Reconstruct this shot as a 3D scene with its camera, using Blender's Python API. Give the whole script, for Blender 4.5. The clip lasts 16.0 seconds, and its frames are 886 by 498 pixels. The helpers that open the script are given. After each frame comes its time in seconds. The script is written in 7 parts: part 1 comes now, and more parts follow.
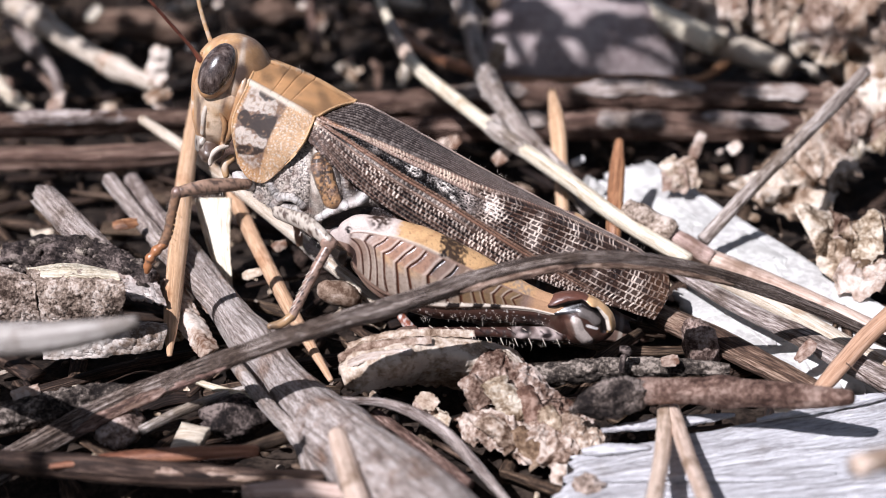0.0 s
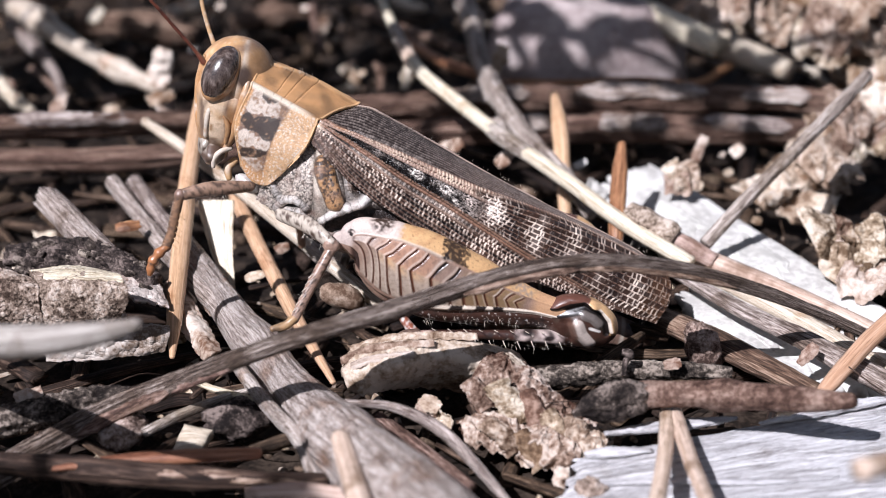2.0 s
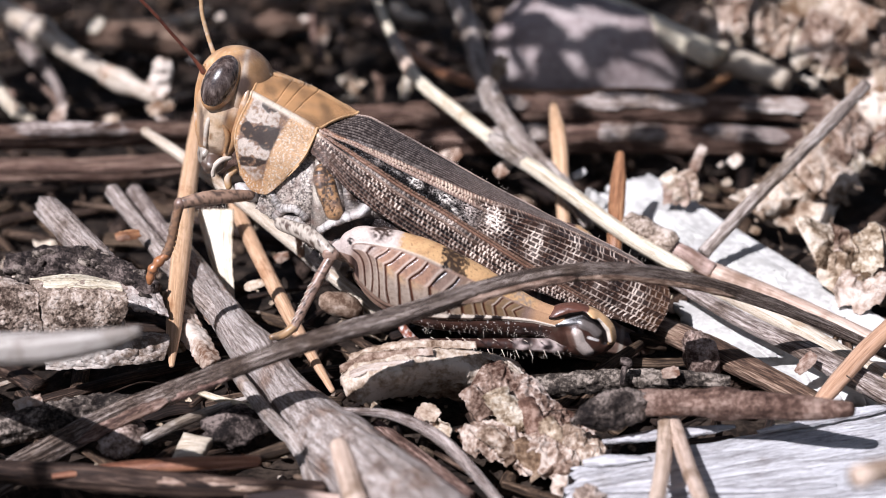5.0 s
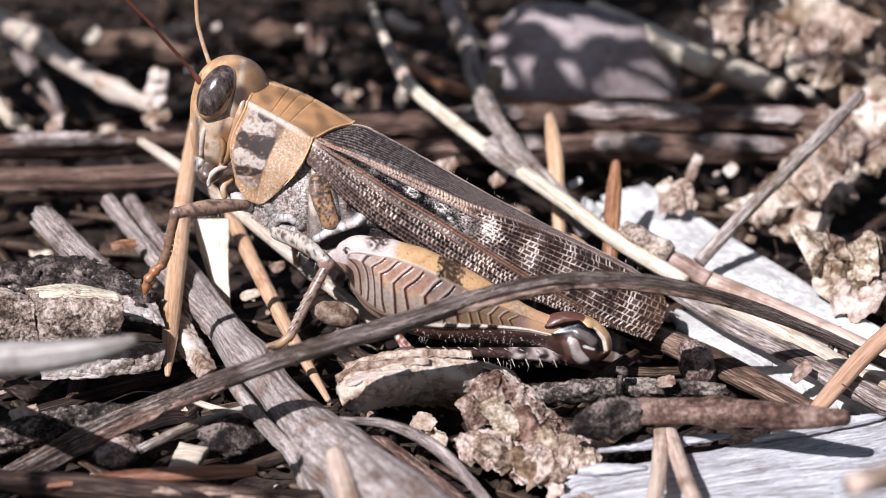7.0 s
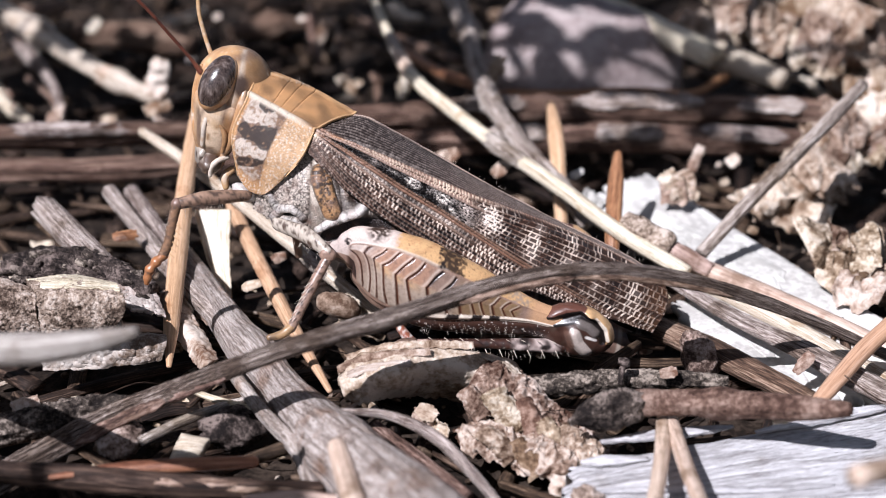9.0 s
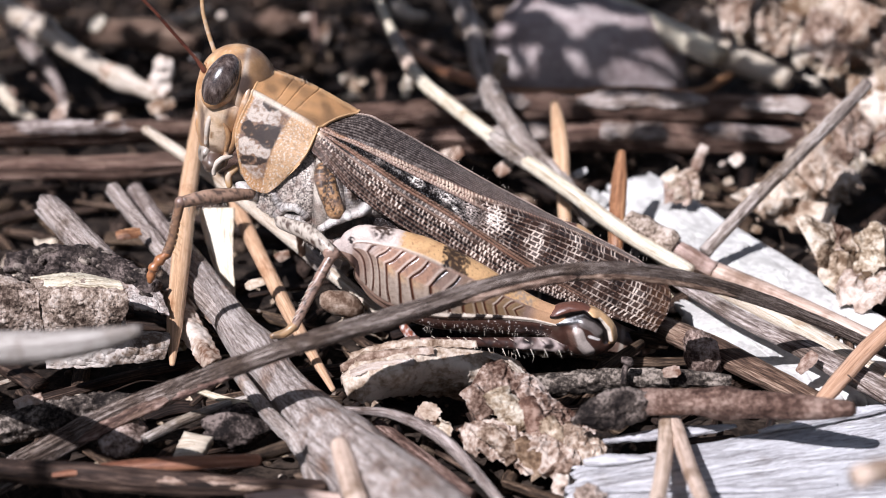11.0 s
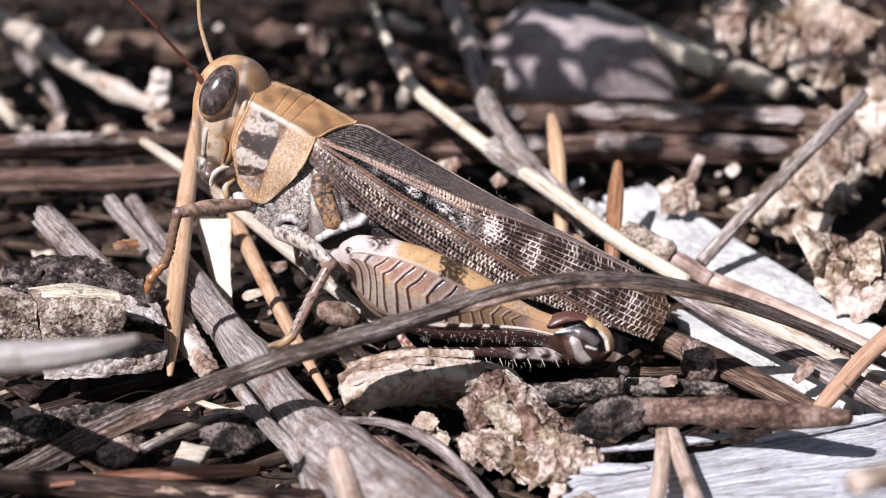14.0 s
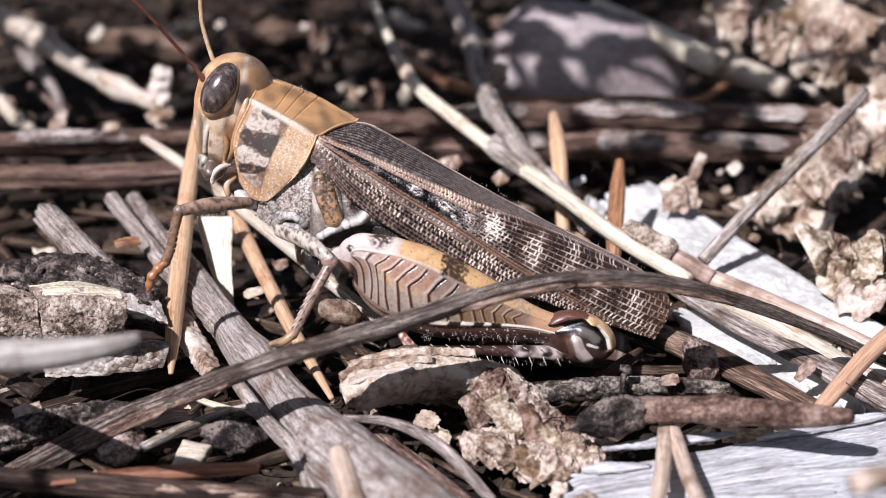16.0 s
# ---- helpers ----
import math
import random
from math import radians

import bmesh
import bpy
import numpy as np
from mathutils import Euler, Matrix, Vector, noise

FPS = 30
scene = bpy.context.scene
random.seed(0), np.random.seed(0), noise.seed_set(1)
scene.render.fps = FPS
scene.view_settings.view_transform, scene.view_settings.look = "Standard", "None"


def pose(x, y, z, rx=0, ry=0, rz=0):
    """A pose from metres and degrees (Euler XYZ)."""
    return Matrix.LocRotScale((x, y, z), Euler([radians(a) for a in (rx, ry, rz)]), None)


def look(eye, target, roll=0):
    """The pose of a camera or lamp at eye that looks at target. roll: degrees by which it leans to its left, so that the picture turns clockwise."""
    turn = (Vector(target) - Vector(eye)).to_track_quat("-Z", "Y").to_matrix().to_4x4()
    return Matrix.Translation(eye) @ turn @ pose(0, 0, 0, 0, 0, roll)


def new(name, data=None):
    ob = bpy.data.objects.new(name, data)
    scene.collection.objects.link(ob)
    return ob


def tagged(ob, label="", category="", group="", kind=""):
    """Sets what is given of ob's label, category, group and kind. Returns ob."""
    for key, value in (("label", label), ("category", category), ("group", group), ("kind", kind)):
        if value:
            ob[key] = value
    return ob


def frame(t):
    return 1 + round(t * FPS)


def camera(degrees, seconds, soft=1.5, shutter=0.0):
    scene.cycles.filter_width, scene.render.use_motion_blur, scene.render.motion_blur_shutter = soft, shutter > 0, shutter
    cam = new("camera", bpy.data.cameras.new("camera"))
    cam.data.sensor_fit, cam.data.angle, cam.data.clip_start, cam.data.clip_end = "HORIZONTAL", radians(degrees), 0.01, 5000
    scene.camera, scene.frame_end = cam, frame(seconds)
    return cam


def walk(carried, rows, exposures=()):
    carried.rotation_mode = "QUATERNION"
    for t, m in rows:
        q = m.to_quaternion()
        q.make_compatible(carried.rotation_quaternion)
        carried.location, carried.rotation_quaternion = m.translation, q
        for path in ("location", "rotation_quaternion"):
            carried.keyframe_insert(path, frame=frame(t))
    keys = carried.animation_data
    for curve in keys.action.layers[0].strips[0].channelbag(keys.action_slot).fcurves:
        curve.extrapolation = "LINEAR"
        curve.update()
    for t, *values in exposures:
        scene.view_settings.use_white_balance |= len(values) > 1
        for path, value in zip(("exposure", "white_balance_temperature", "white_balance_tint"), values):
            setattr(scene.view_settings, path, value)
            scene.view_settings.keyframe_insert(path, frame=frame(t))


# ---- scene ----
MM = 0.001  # the whole place is a hand's breadth of litter: lengths below are in millimetres

cam = camera(28, 16.0, soft=0.8)
cam.data.dof.use_dof = True
cam.data.dof.focus_distance = 0.0945
cam.data.dof.aperture_fstop = 54.0
walk(cam, [
    (0.0, look((0.00 * MM, -88.80 * MM, 47.40 * MM), (0.000 * MM, 0.021 * MM, 5.990 * MM), 0.000)),
    (0.5, look((0.01 * MM, -89.00 * MM, 47.46 * MM), (0.017 * MM, -0.131 * MM, 6.160 * MM), -0.003)),
    (1.0, look((-0.06 * MM, -88.82 * MM, 47.43 * MM), (-0.098 * MM, 0.063 * MM, 6.151 * MM), 0.084)),
    (1.5, look((-0.09 * MM, -88.80 * MM, 47.52 * MM), (-0.139 * MM, 0.066 * MM, 6.205 * MM), 0.111)),
    (2.0, look((-0.10 * MM, -88.82 * MM, 47.48 * MM), (-0.147 * MM, 0.037 * MM, 6.149 * MM), 0.086)),
    (2.5, look((-0.10 * MM, -88.95 * MM, 47.44 * MM), (-0.130 * MM, -0.019 * MM, 6.269 * MM), 0.114)),
    (3.0, look((-0.13 * MM, -89.05 * MM, 47.49 * MM), (-0.062 * MM, -0.005 * MM, 6.569 * MM), 0.122)),
    (3.5, look((-0.15 * MM, -89.11 * MM, 47.51 * MM), (-0.068 * MM, 0.000 * MM, 6.730 * MM), 0.149)),
    (4.0, look((-0.12 * MM, -89.08 * MM, 47.47 * MM), (-0.142 * MM, 0.043 * MM, 6.703 * MM), 0.161)),
    (6.5, look((-0.01 * MM, -89.25 * MM, 47.42 * MM), (0.043 * MM, 0.047 * MM, 7.058 * MM), 0.070)),
    (7.0, look((0.01 * MM, -89.23 * MM, 47.43 * MM), (0.143 * MM, 0.138 * MM, 7.210 * MM), 0.089)),
    (7.5, look((0.01 * MM, -89.19 * MM, 47.45 * MM), (0.128 * MM, 0.118 * MM, 7.102 * MM), 0.058)),
    (8.0, look((-0.07 * MM, -89.04 * MM, 47.37 * MM), (0.048 * MM, 0.196 * MM, 6.876 * MM), 0.137)),
    (8.5, look((-0.05 * MM, -89.08 * MM, 47.34 * MM), (0.048 * MM, 0.139 * MM, 6.790 * MM), 0.106)),
    (9.0, look((-0.06 * MM, -89.04 * MM, 47.39 * MM), (0.046 * MM, 0.104 * MM, 6.674 * MM), 0.112)),
    (11.5, look((-0.03 * MM, -89.04 * MM, 47.44 * MM), (-0.163 * MM, 0.052 * MM, 6.622 * MM), 0.162)),
    (12.0, look((-0.07 * MM, -89.06 * MM, 47.41 * MM), (-0.171 * MM, 0.076 * MM, 6.680 * MM), 0.139)),
    (12.5, look((-0.04 * MM, -89.11 * MM, 47.42 * MM), (-0.158 * MM, 0.035 * MM, 6.708 * MM), 0.138)),
    (13.0, look((-0.01 * MM, -89.17 * MM, 47.39 * MM), (-0.021 * MM, 0.106 * MM, 6.972 * MM), 0.069)),
    (13.5, look((-0.03 * MM, -89.24 * MM, 47.37 * MM), (0.021 * MM, 0.123 * MM, 7.147 * MM), 0.108)),
    (14.0, look((-0.03 * MM, -89.30 * MM, 47.34 * MM), (0.025 * MM, 0.112 * MM, 7.217 * MM), 0.086)),
    (14.5, look((-0.02 * MM, -89.29 * MM, 47.34 * MM), (0.027 * MM, 0.099 * MM, 7.165 * MM), 0.068)),
    (15.0, look((-0.00 * MM, -89.25 * MM, 47.44 * MM), (0.021 * MM, 0.111 * MM, 7.211 * MM), 0.103)),
    (15.5, look((-0.03 * MM, -89.27 * MM, 47.32 * MM), (0.023 * MM, 0.179 * MM, 7.281 * MM), 0.120)),
    (16.0, look((-0.05 * MM, -89.16 * MM, 47.37 * MM), (-0.055 * MM, 0.173 * MM, 7.074 * MM), 0.139)),
], exposures=[(0.0, 0.44, 5900, 16), (16.0, 0.44, 5900, 16)])

# ---- light: clear sky and one high sun ----
SUN_FROM = Vector((-0.42, -0.55, 0.73)).normalized()
world = bpy.data.worlds.new("sky")
world.use_nodes = True
scene.world = world
sky = world.node_tree.nodes.new("ShaderNodeTexSky")
sky.sky_type = 'NISHITA'
sky.sun_disc = False
sky.sun_elevation = math.asin(SUN_FROM.z)
sky.sun_rotation = math.atan2(SUN_FROM.x, SUN_FROM.y)
back = world.node_tree.nodes["Background"]
back.inputs["Strength"].default_value = 0.036
haze = world.node_tree.nodes.new("ShaderNodeHueSaturation")
haze.inputs["Saturation"].default_value = 0.55
world.node_tree.links.new(sky.outputs[0], haze.inputs["Color"])
world.node_tree.links.new(haze.outputs[0], back.inputs["Color"])
sun = new("sun", bpy.data.lights.new("sun", 'SUN'))
sun.data.energy = 5.0
sun.data.angle = radians(0.53)
sun.data.color = (1.0, 0.965, 0.94)
sun.matrix_world = look(SUN_FROM * 2.0, (0, 0, 0))


# ---- materials ----
class Nodes:
    """Short hand for a material's node tree."""

    def __init__(self, name):
        self.mat = bpy.data.materials.new(name)
        self.mat.use_nodes = True
        self.tree = self.mat.node_tree
        self.bsdf = self.tree.nodes["Principled BSDF"]

    def add(self, kind, operation="", blend="", attribute=""):
        n = self.tree.nodes.new("ShaderNode" + kind)
        if operation:
            n.operation = operation
        if blend:
            n.data_type, n.blend_type = 'RGBA', blend
        if attribute:
            n.attribute_name = attribute
        return n

    def put(self, socket, value):
        if isinstance(value, bpy.types.NodeSocket):
            self.tree.links.new(value, socket)
        elif isinstance(value, (tuple, list)) and len(value) == 3 and socket.type == 'RGBA':
            socket.default_value = (*value, 1)
        else:
            socket.default_value = value

    def coords(self, source, scale, shift=True):
        tc = self.add("TexCoord")
        mp = self.add("Mapping")
        self.put(mp.inputs["Vector"], tc.outputs[source])
        mp.inputs["Scale"].default_value = scale
        if shift:
            info = self.add("ObjectInfo")
            sc = self.add("Math", operation='MULTIPLY')
            self.put(sc.inputs[0], info.outputs["Random"])
            sc.inputs[1].default_value = 37.0
            self.put(mp.inputs["Location"], sc.outputs[0])
        return mp.outputs[0]

    def noise(self, vector, scale=1.0, detail=5.0, rough=0.6, warp=0.0):
        n = self.add("TexNoise")
        self.put(n.inputs["Vector"], vector)
        for key, value in (("Scale", scale), ("Detail", detail), ("Roughness", rough), ("Distortion", warp)):
            n.inputs[key].default_value = value
        return n.outputs["Fac"]

    def ramp(self, fac, stops):
        n = self.add("ValToRGB")
        self.put(n.inputs[0], fac)
        el = n.color_ramp.elements
        while len(el) < len(stops):
            el.new(0.5)
        for e, (at, col) in zip(el, stops):
            e.position, e.color = at, (*col, 1)
        return n.outputs[0]

    def mix(self, a, b, fac, blend='MIX'):
        n = self.add("Mix", blend=blend)
        self.put(n.inputs[0], fac)
        self.put(n.inputs[6], a)
        self.put(n.inputs[7], b)
        return n.outputs[2]

    def math(self, op, a, b=0.0):
        n = self.add("Math", operation=op)
        self.put(n.inputs[0], a)
        self.put(n.inputs[1], b)
        return n.outputs[0]

    def vary(self, colour, hue=0.012, value=0.25, per='OBJECT'):
        """A different shade for each object, or for each loose piece of a mesh."""
        if per == 'OBJECT':
            rnd = self.add("ObjectInfo").outputs["Random"]
        else:
            rnd = self.add("NewGeometry").outputs["Random Per Island"]
        hsv = self.add("HueSaturation")
        self.put(hsv.inputs["Color"], colour)
        self.put(hsv.inputs["Value"], self.math('ADD', self.math('MULTIPLY', rnd, value * 2), 1 - value))
        self.put(hsv.inputs["Hue"], self.math('ADD', self.math('MULTIPLY', rnd, hue * 2), 0.5 - hue))
        return hsv.outputs[0]

    def relief(self, height, strength=0.5, depth=0.05):
        n = self.add("Bump")
        n.inputs["Strength"].default_value = strength
        n.inputs["Distance"].default_value = depth * MM
        self.put(n.inputs["Height"], height)
        self.put(self.bsdf.inputs["Normal"], n.outputs[0])

    def done(self, colour, rough=0.7, spec=0.3):
        self.put(self.bsdf.inputs["Base Color"], colour)
        self.put(self.bsdf.inputs["Roughness"], rough)
        self.put(self.bsdf.inputs["Specular IOR Level"], spec)
        return self.mat


def fibre(name, dark, mid, light, across=5.0, along=0.35, rough=0.7, spec=0.25, bump=0.6, depth=0.06,
          blotch=(0.5, 0.45, 0.4), blotch_at=0.5, value=0.18, per='OBJECT', cracks=0.8):
    """Wood, straw and needles: grain that runs along the piece, with stains across it."""
    k = Nodes(name)
    uv = k.coords("UV", (across, along * 0.6, 1))
    grain = k.noise(uv, 1.0, 6.0, 0.65, 0.05)
    fine = k.noise(k.coords("UV", (across * 3.2, along * 4, 1)), 1.0, 4.0, 0.7)
    both = k.math('ADD', k.math('MULTIPLY', grain, 0.5), k.math('MULTIPLY', fine, 0.5))
    col = k.ramp(both, [(0.42, dark), (0.50, mid), (0.58, light)])
    stain = k.noise(k.coords("Object", (420, 420, 420)), 1.0, 4.0, 0.6)
    mask = k.ramp(stain, [(blotch_at, (0, 0, 0)), (blotch_at + 0.14, (1, 1, 1))])
    col = k.mix(col, k.mix(col, blotch, 1.0, 'MULTIPLY'), mask)
    # hair cracks along the grain
    split = k.noise(k.coords("UV", (across * 0.5, along * 0.3, 1)), 1.0, 5.0, 0.6, 0.1)
    line = k.math('ABSOLUTE', k.math('SUBTRACT', split, 0.5))
    crack = k.ramp(line, [(0.0, (0.22, 0.18, 0.16)), (0.018, (0.75, 0.72, 0.7)), (0.04, (1, 1, 1))])
    col = k.mix(col, crack, cracks, 'MULTIPLY')
    col = k.vary(col, 0.012, value, per)
    k.relief(k.math('ADD', both, k.math('MINIMUM', k.math('MULTIPLY', line, 6.0), 0.3)), bump, depth * 1.5)
    return k.done(col, rough, spec)


def crumb(name, dark, mid, light, size=1.6, rough=0.85, bump=0.8, depth=0.15, value=0.3, per='OBJECT', spec=0.2, cracks=0.0):
    """Soil, bark, stone and dead leaf: no direction, two scales of grain."""
    k = Nodes(name)
    big = k.noise(k.coords("Object", (size * 300,) * 3), 1.0, 6.0, 0.65, 0.4)
    fine = k.noise(k.coords("Object", (size * 2400,) * 3), 1.0, 5.0, 0.7)
    both = k.math('ADD', k.math('MULTIPLY', big, 0.6), k.math('MULTIPLY', fine, 0.4))
    col = k.ramp(both, [(0.425, dark), (0.50, mid), (0.575, light)])
    if cracks:
        split = k.noise(k.coords("UV", (2.2, 0.7, 1)), 1.0, 6.0, 0.65, 0.3)
        line = k.math('ABSOLUTE', k.math('SUBTRACT', split, 0.5))
        col = k.mix(col, k.ramp(line, [(0.0, (0.12, 0.09, 0.07)), (0.007, (0.6, 0.55, 0.5)), (0.016, (1, 1, 1))]), cracks, 'MULTIPLY')
        both = k.math('ADD', both, k.math('MINIMUM', k.math('MULTIPLY', line, 8.0), 0.25))
    col = k.vary(col, 0.015, value, per)
    k.relief(both, bump, depth)
    return k.done(col, rough, spec)


def pigmented(name, rough=0.42, spec=0.45, bump=0.35, depth=0.03, fine=9000, mottle=0.25, coat=0.0, grains=0):
    """The insect's cuticle: its pigment lies in the mesh, the pits and gloss in the material."""
    k = Nodes(name)
    pig = k.add("Attribute", attribute="pigment").outputs["Color"]
    pits = k.noise(k.coords("Object", (fine,) * 3, False), 1.0, 3.0, 0.6)
    wide = k.noise(k.coords("Object", (1300,) * 3, False), 1.0, 4.0, 0.6)
    shade = k.ramp(k.math('ADD', k.math('MULTIPLY', pits, 0.5), k.math('MULTIPLY', wide, 0.5)),
                   [(0.3, (1 - mottle,) * 3), (0.5, (1, 1, 1)), (0.7, (1 + mottle * 0.6,) * 3)])
    col = k.mix(pig, shade, 1.0, 'MULTIPLY')
    if grains:
        v = k.add("TexVoronoi")
        k.put(v.inputs["Vector"], k.coords("Object", (grains,) * 3, False))
        bead = k.math('SUBTRACT', 1.0, v.outputs["Distance"])
        k.relief(k.math('ADD', bead, k.math('MULTIPLY', pits, 0.5)), bump, depth)
        col = k.mix(col, k.ramp(v.outputs["Distance"], [(0.1, (1.2, 1.2, 1.2)), (0.45, (0.97, 0.97, 0.97)), (0.75, (0.74, 0.74, 0.74))]), 1.0, 'MULTIPLY')
    else:
        k.relief(pits, bump, depth)
    k.bsdf.inputs["Coat Weight"].default_value = coat
    k.bsdf.inputs["Coat Roughness"].default_value = 0.15
    return k.done(col, rough, spec)


# soil, crumb and straw pigments near black: they carry the shade of the gaps
M_SOIL = crumb("soil near black for shaded gaps", (0.006, 0.004, 0.003), (0.016, 0.010, 0.007), (0.045, 0.031, 0.023), 1.8)
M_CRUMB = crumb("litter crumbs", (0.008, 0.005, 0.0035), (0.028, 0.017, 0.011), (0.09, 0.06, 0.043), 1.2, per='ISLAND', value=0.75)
M_CHIP = crumb("pale litter flakes", (0.08, 0.05, 0.03), (0.26, 0.19, 0.13), (0.56, 0.47, 0.37), 1.3, per='ISLAND', value=0.6)
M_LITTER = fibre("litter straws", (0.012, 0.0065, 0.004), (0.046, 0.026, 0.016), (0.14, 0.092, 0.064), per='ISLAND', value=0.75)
M_GREY = fibre("weathered grey twig", (0.13, 0.095, 0.078), (0.36, 0.295, 0.255), (0.62, 0.545, 0.49), 7.0, 0.45, bump=0.9, depth=0.07)
M_BARK = crumb("pale flaking bark", (0.16, 0.11, 0.082), (0.40, 0.33, 0.285), (0.58, 0.515, 0.465), 1.2, rough=0.75, bump=0.9, depth=0.14, value=0.08, cracks=0.18)
M_BRANCH = fibre("smooth pale bark", (0.17, 0.13, 0.108), (0.36, 0.30, 0.268), (0.52, 0.46, 0.42), 5.0, 0.8, bump=0.9, depth=0.10, blotch=(0.62, 0.47, 0.38), blotch_at=0.54, cracks=0.5)
M_RIND = crumb("red-brown rind", (0.05, 0.028, 0.018), (0.15, 0.095, 0.066), (0.31, 0.225, 0.17), 1.6, bump=0.8, depth=0.10, value=0.1, cracks=0.25)
M_ASHEN = fibre("pale ashen twig", (0.25, 0.22, 0.19), (0.42, 0.38, 0.335), (0.55, 0.51, 0.46), 5.0, 0.3, bump=0.6, depth=0.06, cracks=0.4)
M_BROWN = fibre("brown stick", (0.07, 0.04, 0.03), (0.20, 0.125, 0.09), (0.40, 0.29, 0.23), 6.0, 0.5, bump=0.9, depth=0.1)
M_LOG = fibre("old brown stem", (0.04, 0.022, 0.015), (0.14, 0.08, 0.054), (0.36, 0.25, 0.185), 4.5, 0.22, bump=0.9, depth=0.12, blotch_at=0.56)
M_STEM = fibre("dry ridged stem", (0.03, 0.02, 0.014), (0.16, 0.117, 0.09), (0.55, 0.47, 0.41), 15.0, 0.6, bump=1.0, depth=0.07)
M_STRAW = fibre("cream straw", (0.30, 0.23, 0.155), (0.58, 0.49, 0.37), (0.74, 0.67, 0.55), 5.0, 0.2, 0.5, 0.4, 0.4, 0.03, blotch=(0.6, 0.45, 0.3), blotch_at=0.58, cracks=0.35)
M_NEEDLE = fibre("tan pine needle", (0.36, 0.205, 0.12), (0.50, 0.30, 0.185), (0.60, 0.39, 0.265), 7.0, 0.2, 0.45, 0.4, 0.4, 0.03, blotch=(0.6, 0.42, 0.32), blotch_at=0.6, cracks=0.3)
M_PINK = fibre("pinkish pale needle", (0.38, 0.26, 0.195), (0.56, 0.41, 0.325), (0.68, 0.54, 0.45), 7.0, 0.25, 0.5, 0.35, 0.5, 0.03, cracks=0.3)
M_VEINY = fibre("veined dead leaf", (0.24, 0.175, 0.13), (0.44, 0.355, 0.29), (0.64, 0.56, 0.49), 2.2, 0.12, 0.8, 0.2, 0.8, 0.10, value=0.06, cracks=0.25)
M_RUST = fibre("rust brown needle", (0.14, 0.055, 0.03), (0.27, 0.115, 0.06), (0.40, 0.20, 0.11), 5.0, 0.2, 0.5, 0.35, 0.4, 0.03, cracks=0.3)
M_BLEACH = fibre("bleached wood", (0.34, 0.325, 0.33), (0.54, 0.525, 0.53), (0.63, 0.62, 0.625), 4.0, 0.4, 0.8, 0.15, 0.9, 0.10,
                 blotch=(0.86, 0.83, 0.80), blotch_at=0.58, value=0.04, cracks=0.4)
# shade on the low left sticks is put into this dark colour
M_SHADED_STICK = fibre("brown stick darkened for shade", (0.016, 0.009, 0.006), (0.055, 0.033, 0.022), (0.13, 0.085, 0.06), 4.0, 0.25, bump=0.8, depth=0.08)
M_CHAR = crumb("charred bark", (0.010, 0.007, 0.006), (0.065, 0.05, 0.041), (0.28, 0.225, 0.19), 2.2, bump=1.0, depth=0.2)
M_CORK = crumb("corky bark", (0.065, 0.042, 0.031), (0.29, 0.215, 0.168), (0.55, 0.455, 0.39), 2.2, bump=1.0, depth=0.2, value=0.12)
M_LEAF = crumb("crumpled dead leaf", (0.10, 0.058, 0.036), (0.30, 0.215, 0.155), (0.55, 0.455, 0.375), 0.9, bump=0.6, depth=0.1, value=0.15)
M_LEAF_DARK = crumb("dark brown dead leaf", (0.05, 0.026, 0.016), (0.15, 0.088, 0.055), (0.33, 0.23, 0.165), 1.3, bump=0.6, depth=0.1, value=0.2)
M_LEAF_PALE = crumb("pale dead leaf", (0.16, 0.092, 0.055), (0.42, 0.325, 0.245), (0.66, 0.575, 0.485), 0.7, bump=0.6, depth=0.1, value=0.15)
M_CRISP = crumb("crisp brown leaf", (0.06, 0.032, 0.018), (0.27, 0.192, 0.135), (0.56, 0.47, 0.385), 1.3, bump=0.8, depth=0.12, value=0.1)
M_CHALK = crumb("chalky bleached flake", (0.44, 0.42, 0.39), (0.60, 0.58, 0.54), (0.70, 0.68, 0.64), 0.8, bump=0.4, depth=0.08, value=0.05)
M_STONE = crumb("grey violet stone", (0.29, 0.23, 0.215), (0.43, 0.355, 0.33), (0.56, 0.48, 0.445), 0.5, rough=0.7, bump=0.4, depth=0.08)
M_SKIN = pigmented("insect cuticle", 0.34, 0.5, 0.5, 0.035, 8500, 0.26, 0.15)
M_SADDLE = pigmented("pitted saddle shield", 0.34, 0.38, 0.45, 0.05, 15000, 0.25, 0.06, 7500)
M_FLANK = pigmented("speckled flank", 0.38, 0.5, 0.8, 0.05, 17000, 0.75, 0.1)
M_TEGMEN = pigmented("leathery forewing", 0.33, 0.4, 0.5, 0.03, 9000, 0.3, 0.0)
M_HAIR = pigmented("fine hair", 0.5, 0.3, 0.0, 0.01, 5000, 0.1)


def eye_material():
    k = Nodes("compound eye")
    st = k.noise(k.coords("Object", (2600, 4200, 1100), False), 1.0, 6.0, 0.75, 0.1)
    col = k.ramp(st, [(0.38, (0.022, 0.013, 0.010)), (0.52, (0.075, 0.052, 0.043)), (0.66, (0.21, 0.165, 0.145))])
    v = k.add("TexVoronoi")
    k.put(v.inputs["Vector"], k.coords("Object", (22000,) * 3, False))
    k.relief(v.outputs["Distance"], 0.12, 0.01)
    k.bsdf.inputs["Coat Weight"].default_value = 1.0
    k.bsdf.inputs["Coat Roughness"].default_value = 0.17
    return k.done(col, 0.27, 0.5)


M_EYE = eye_material()


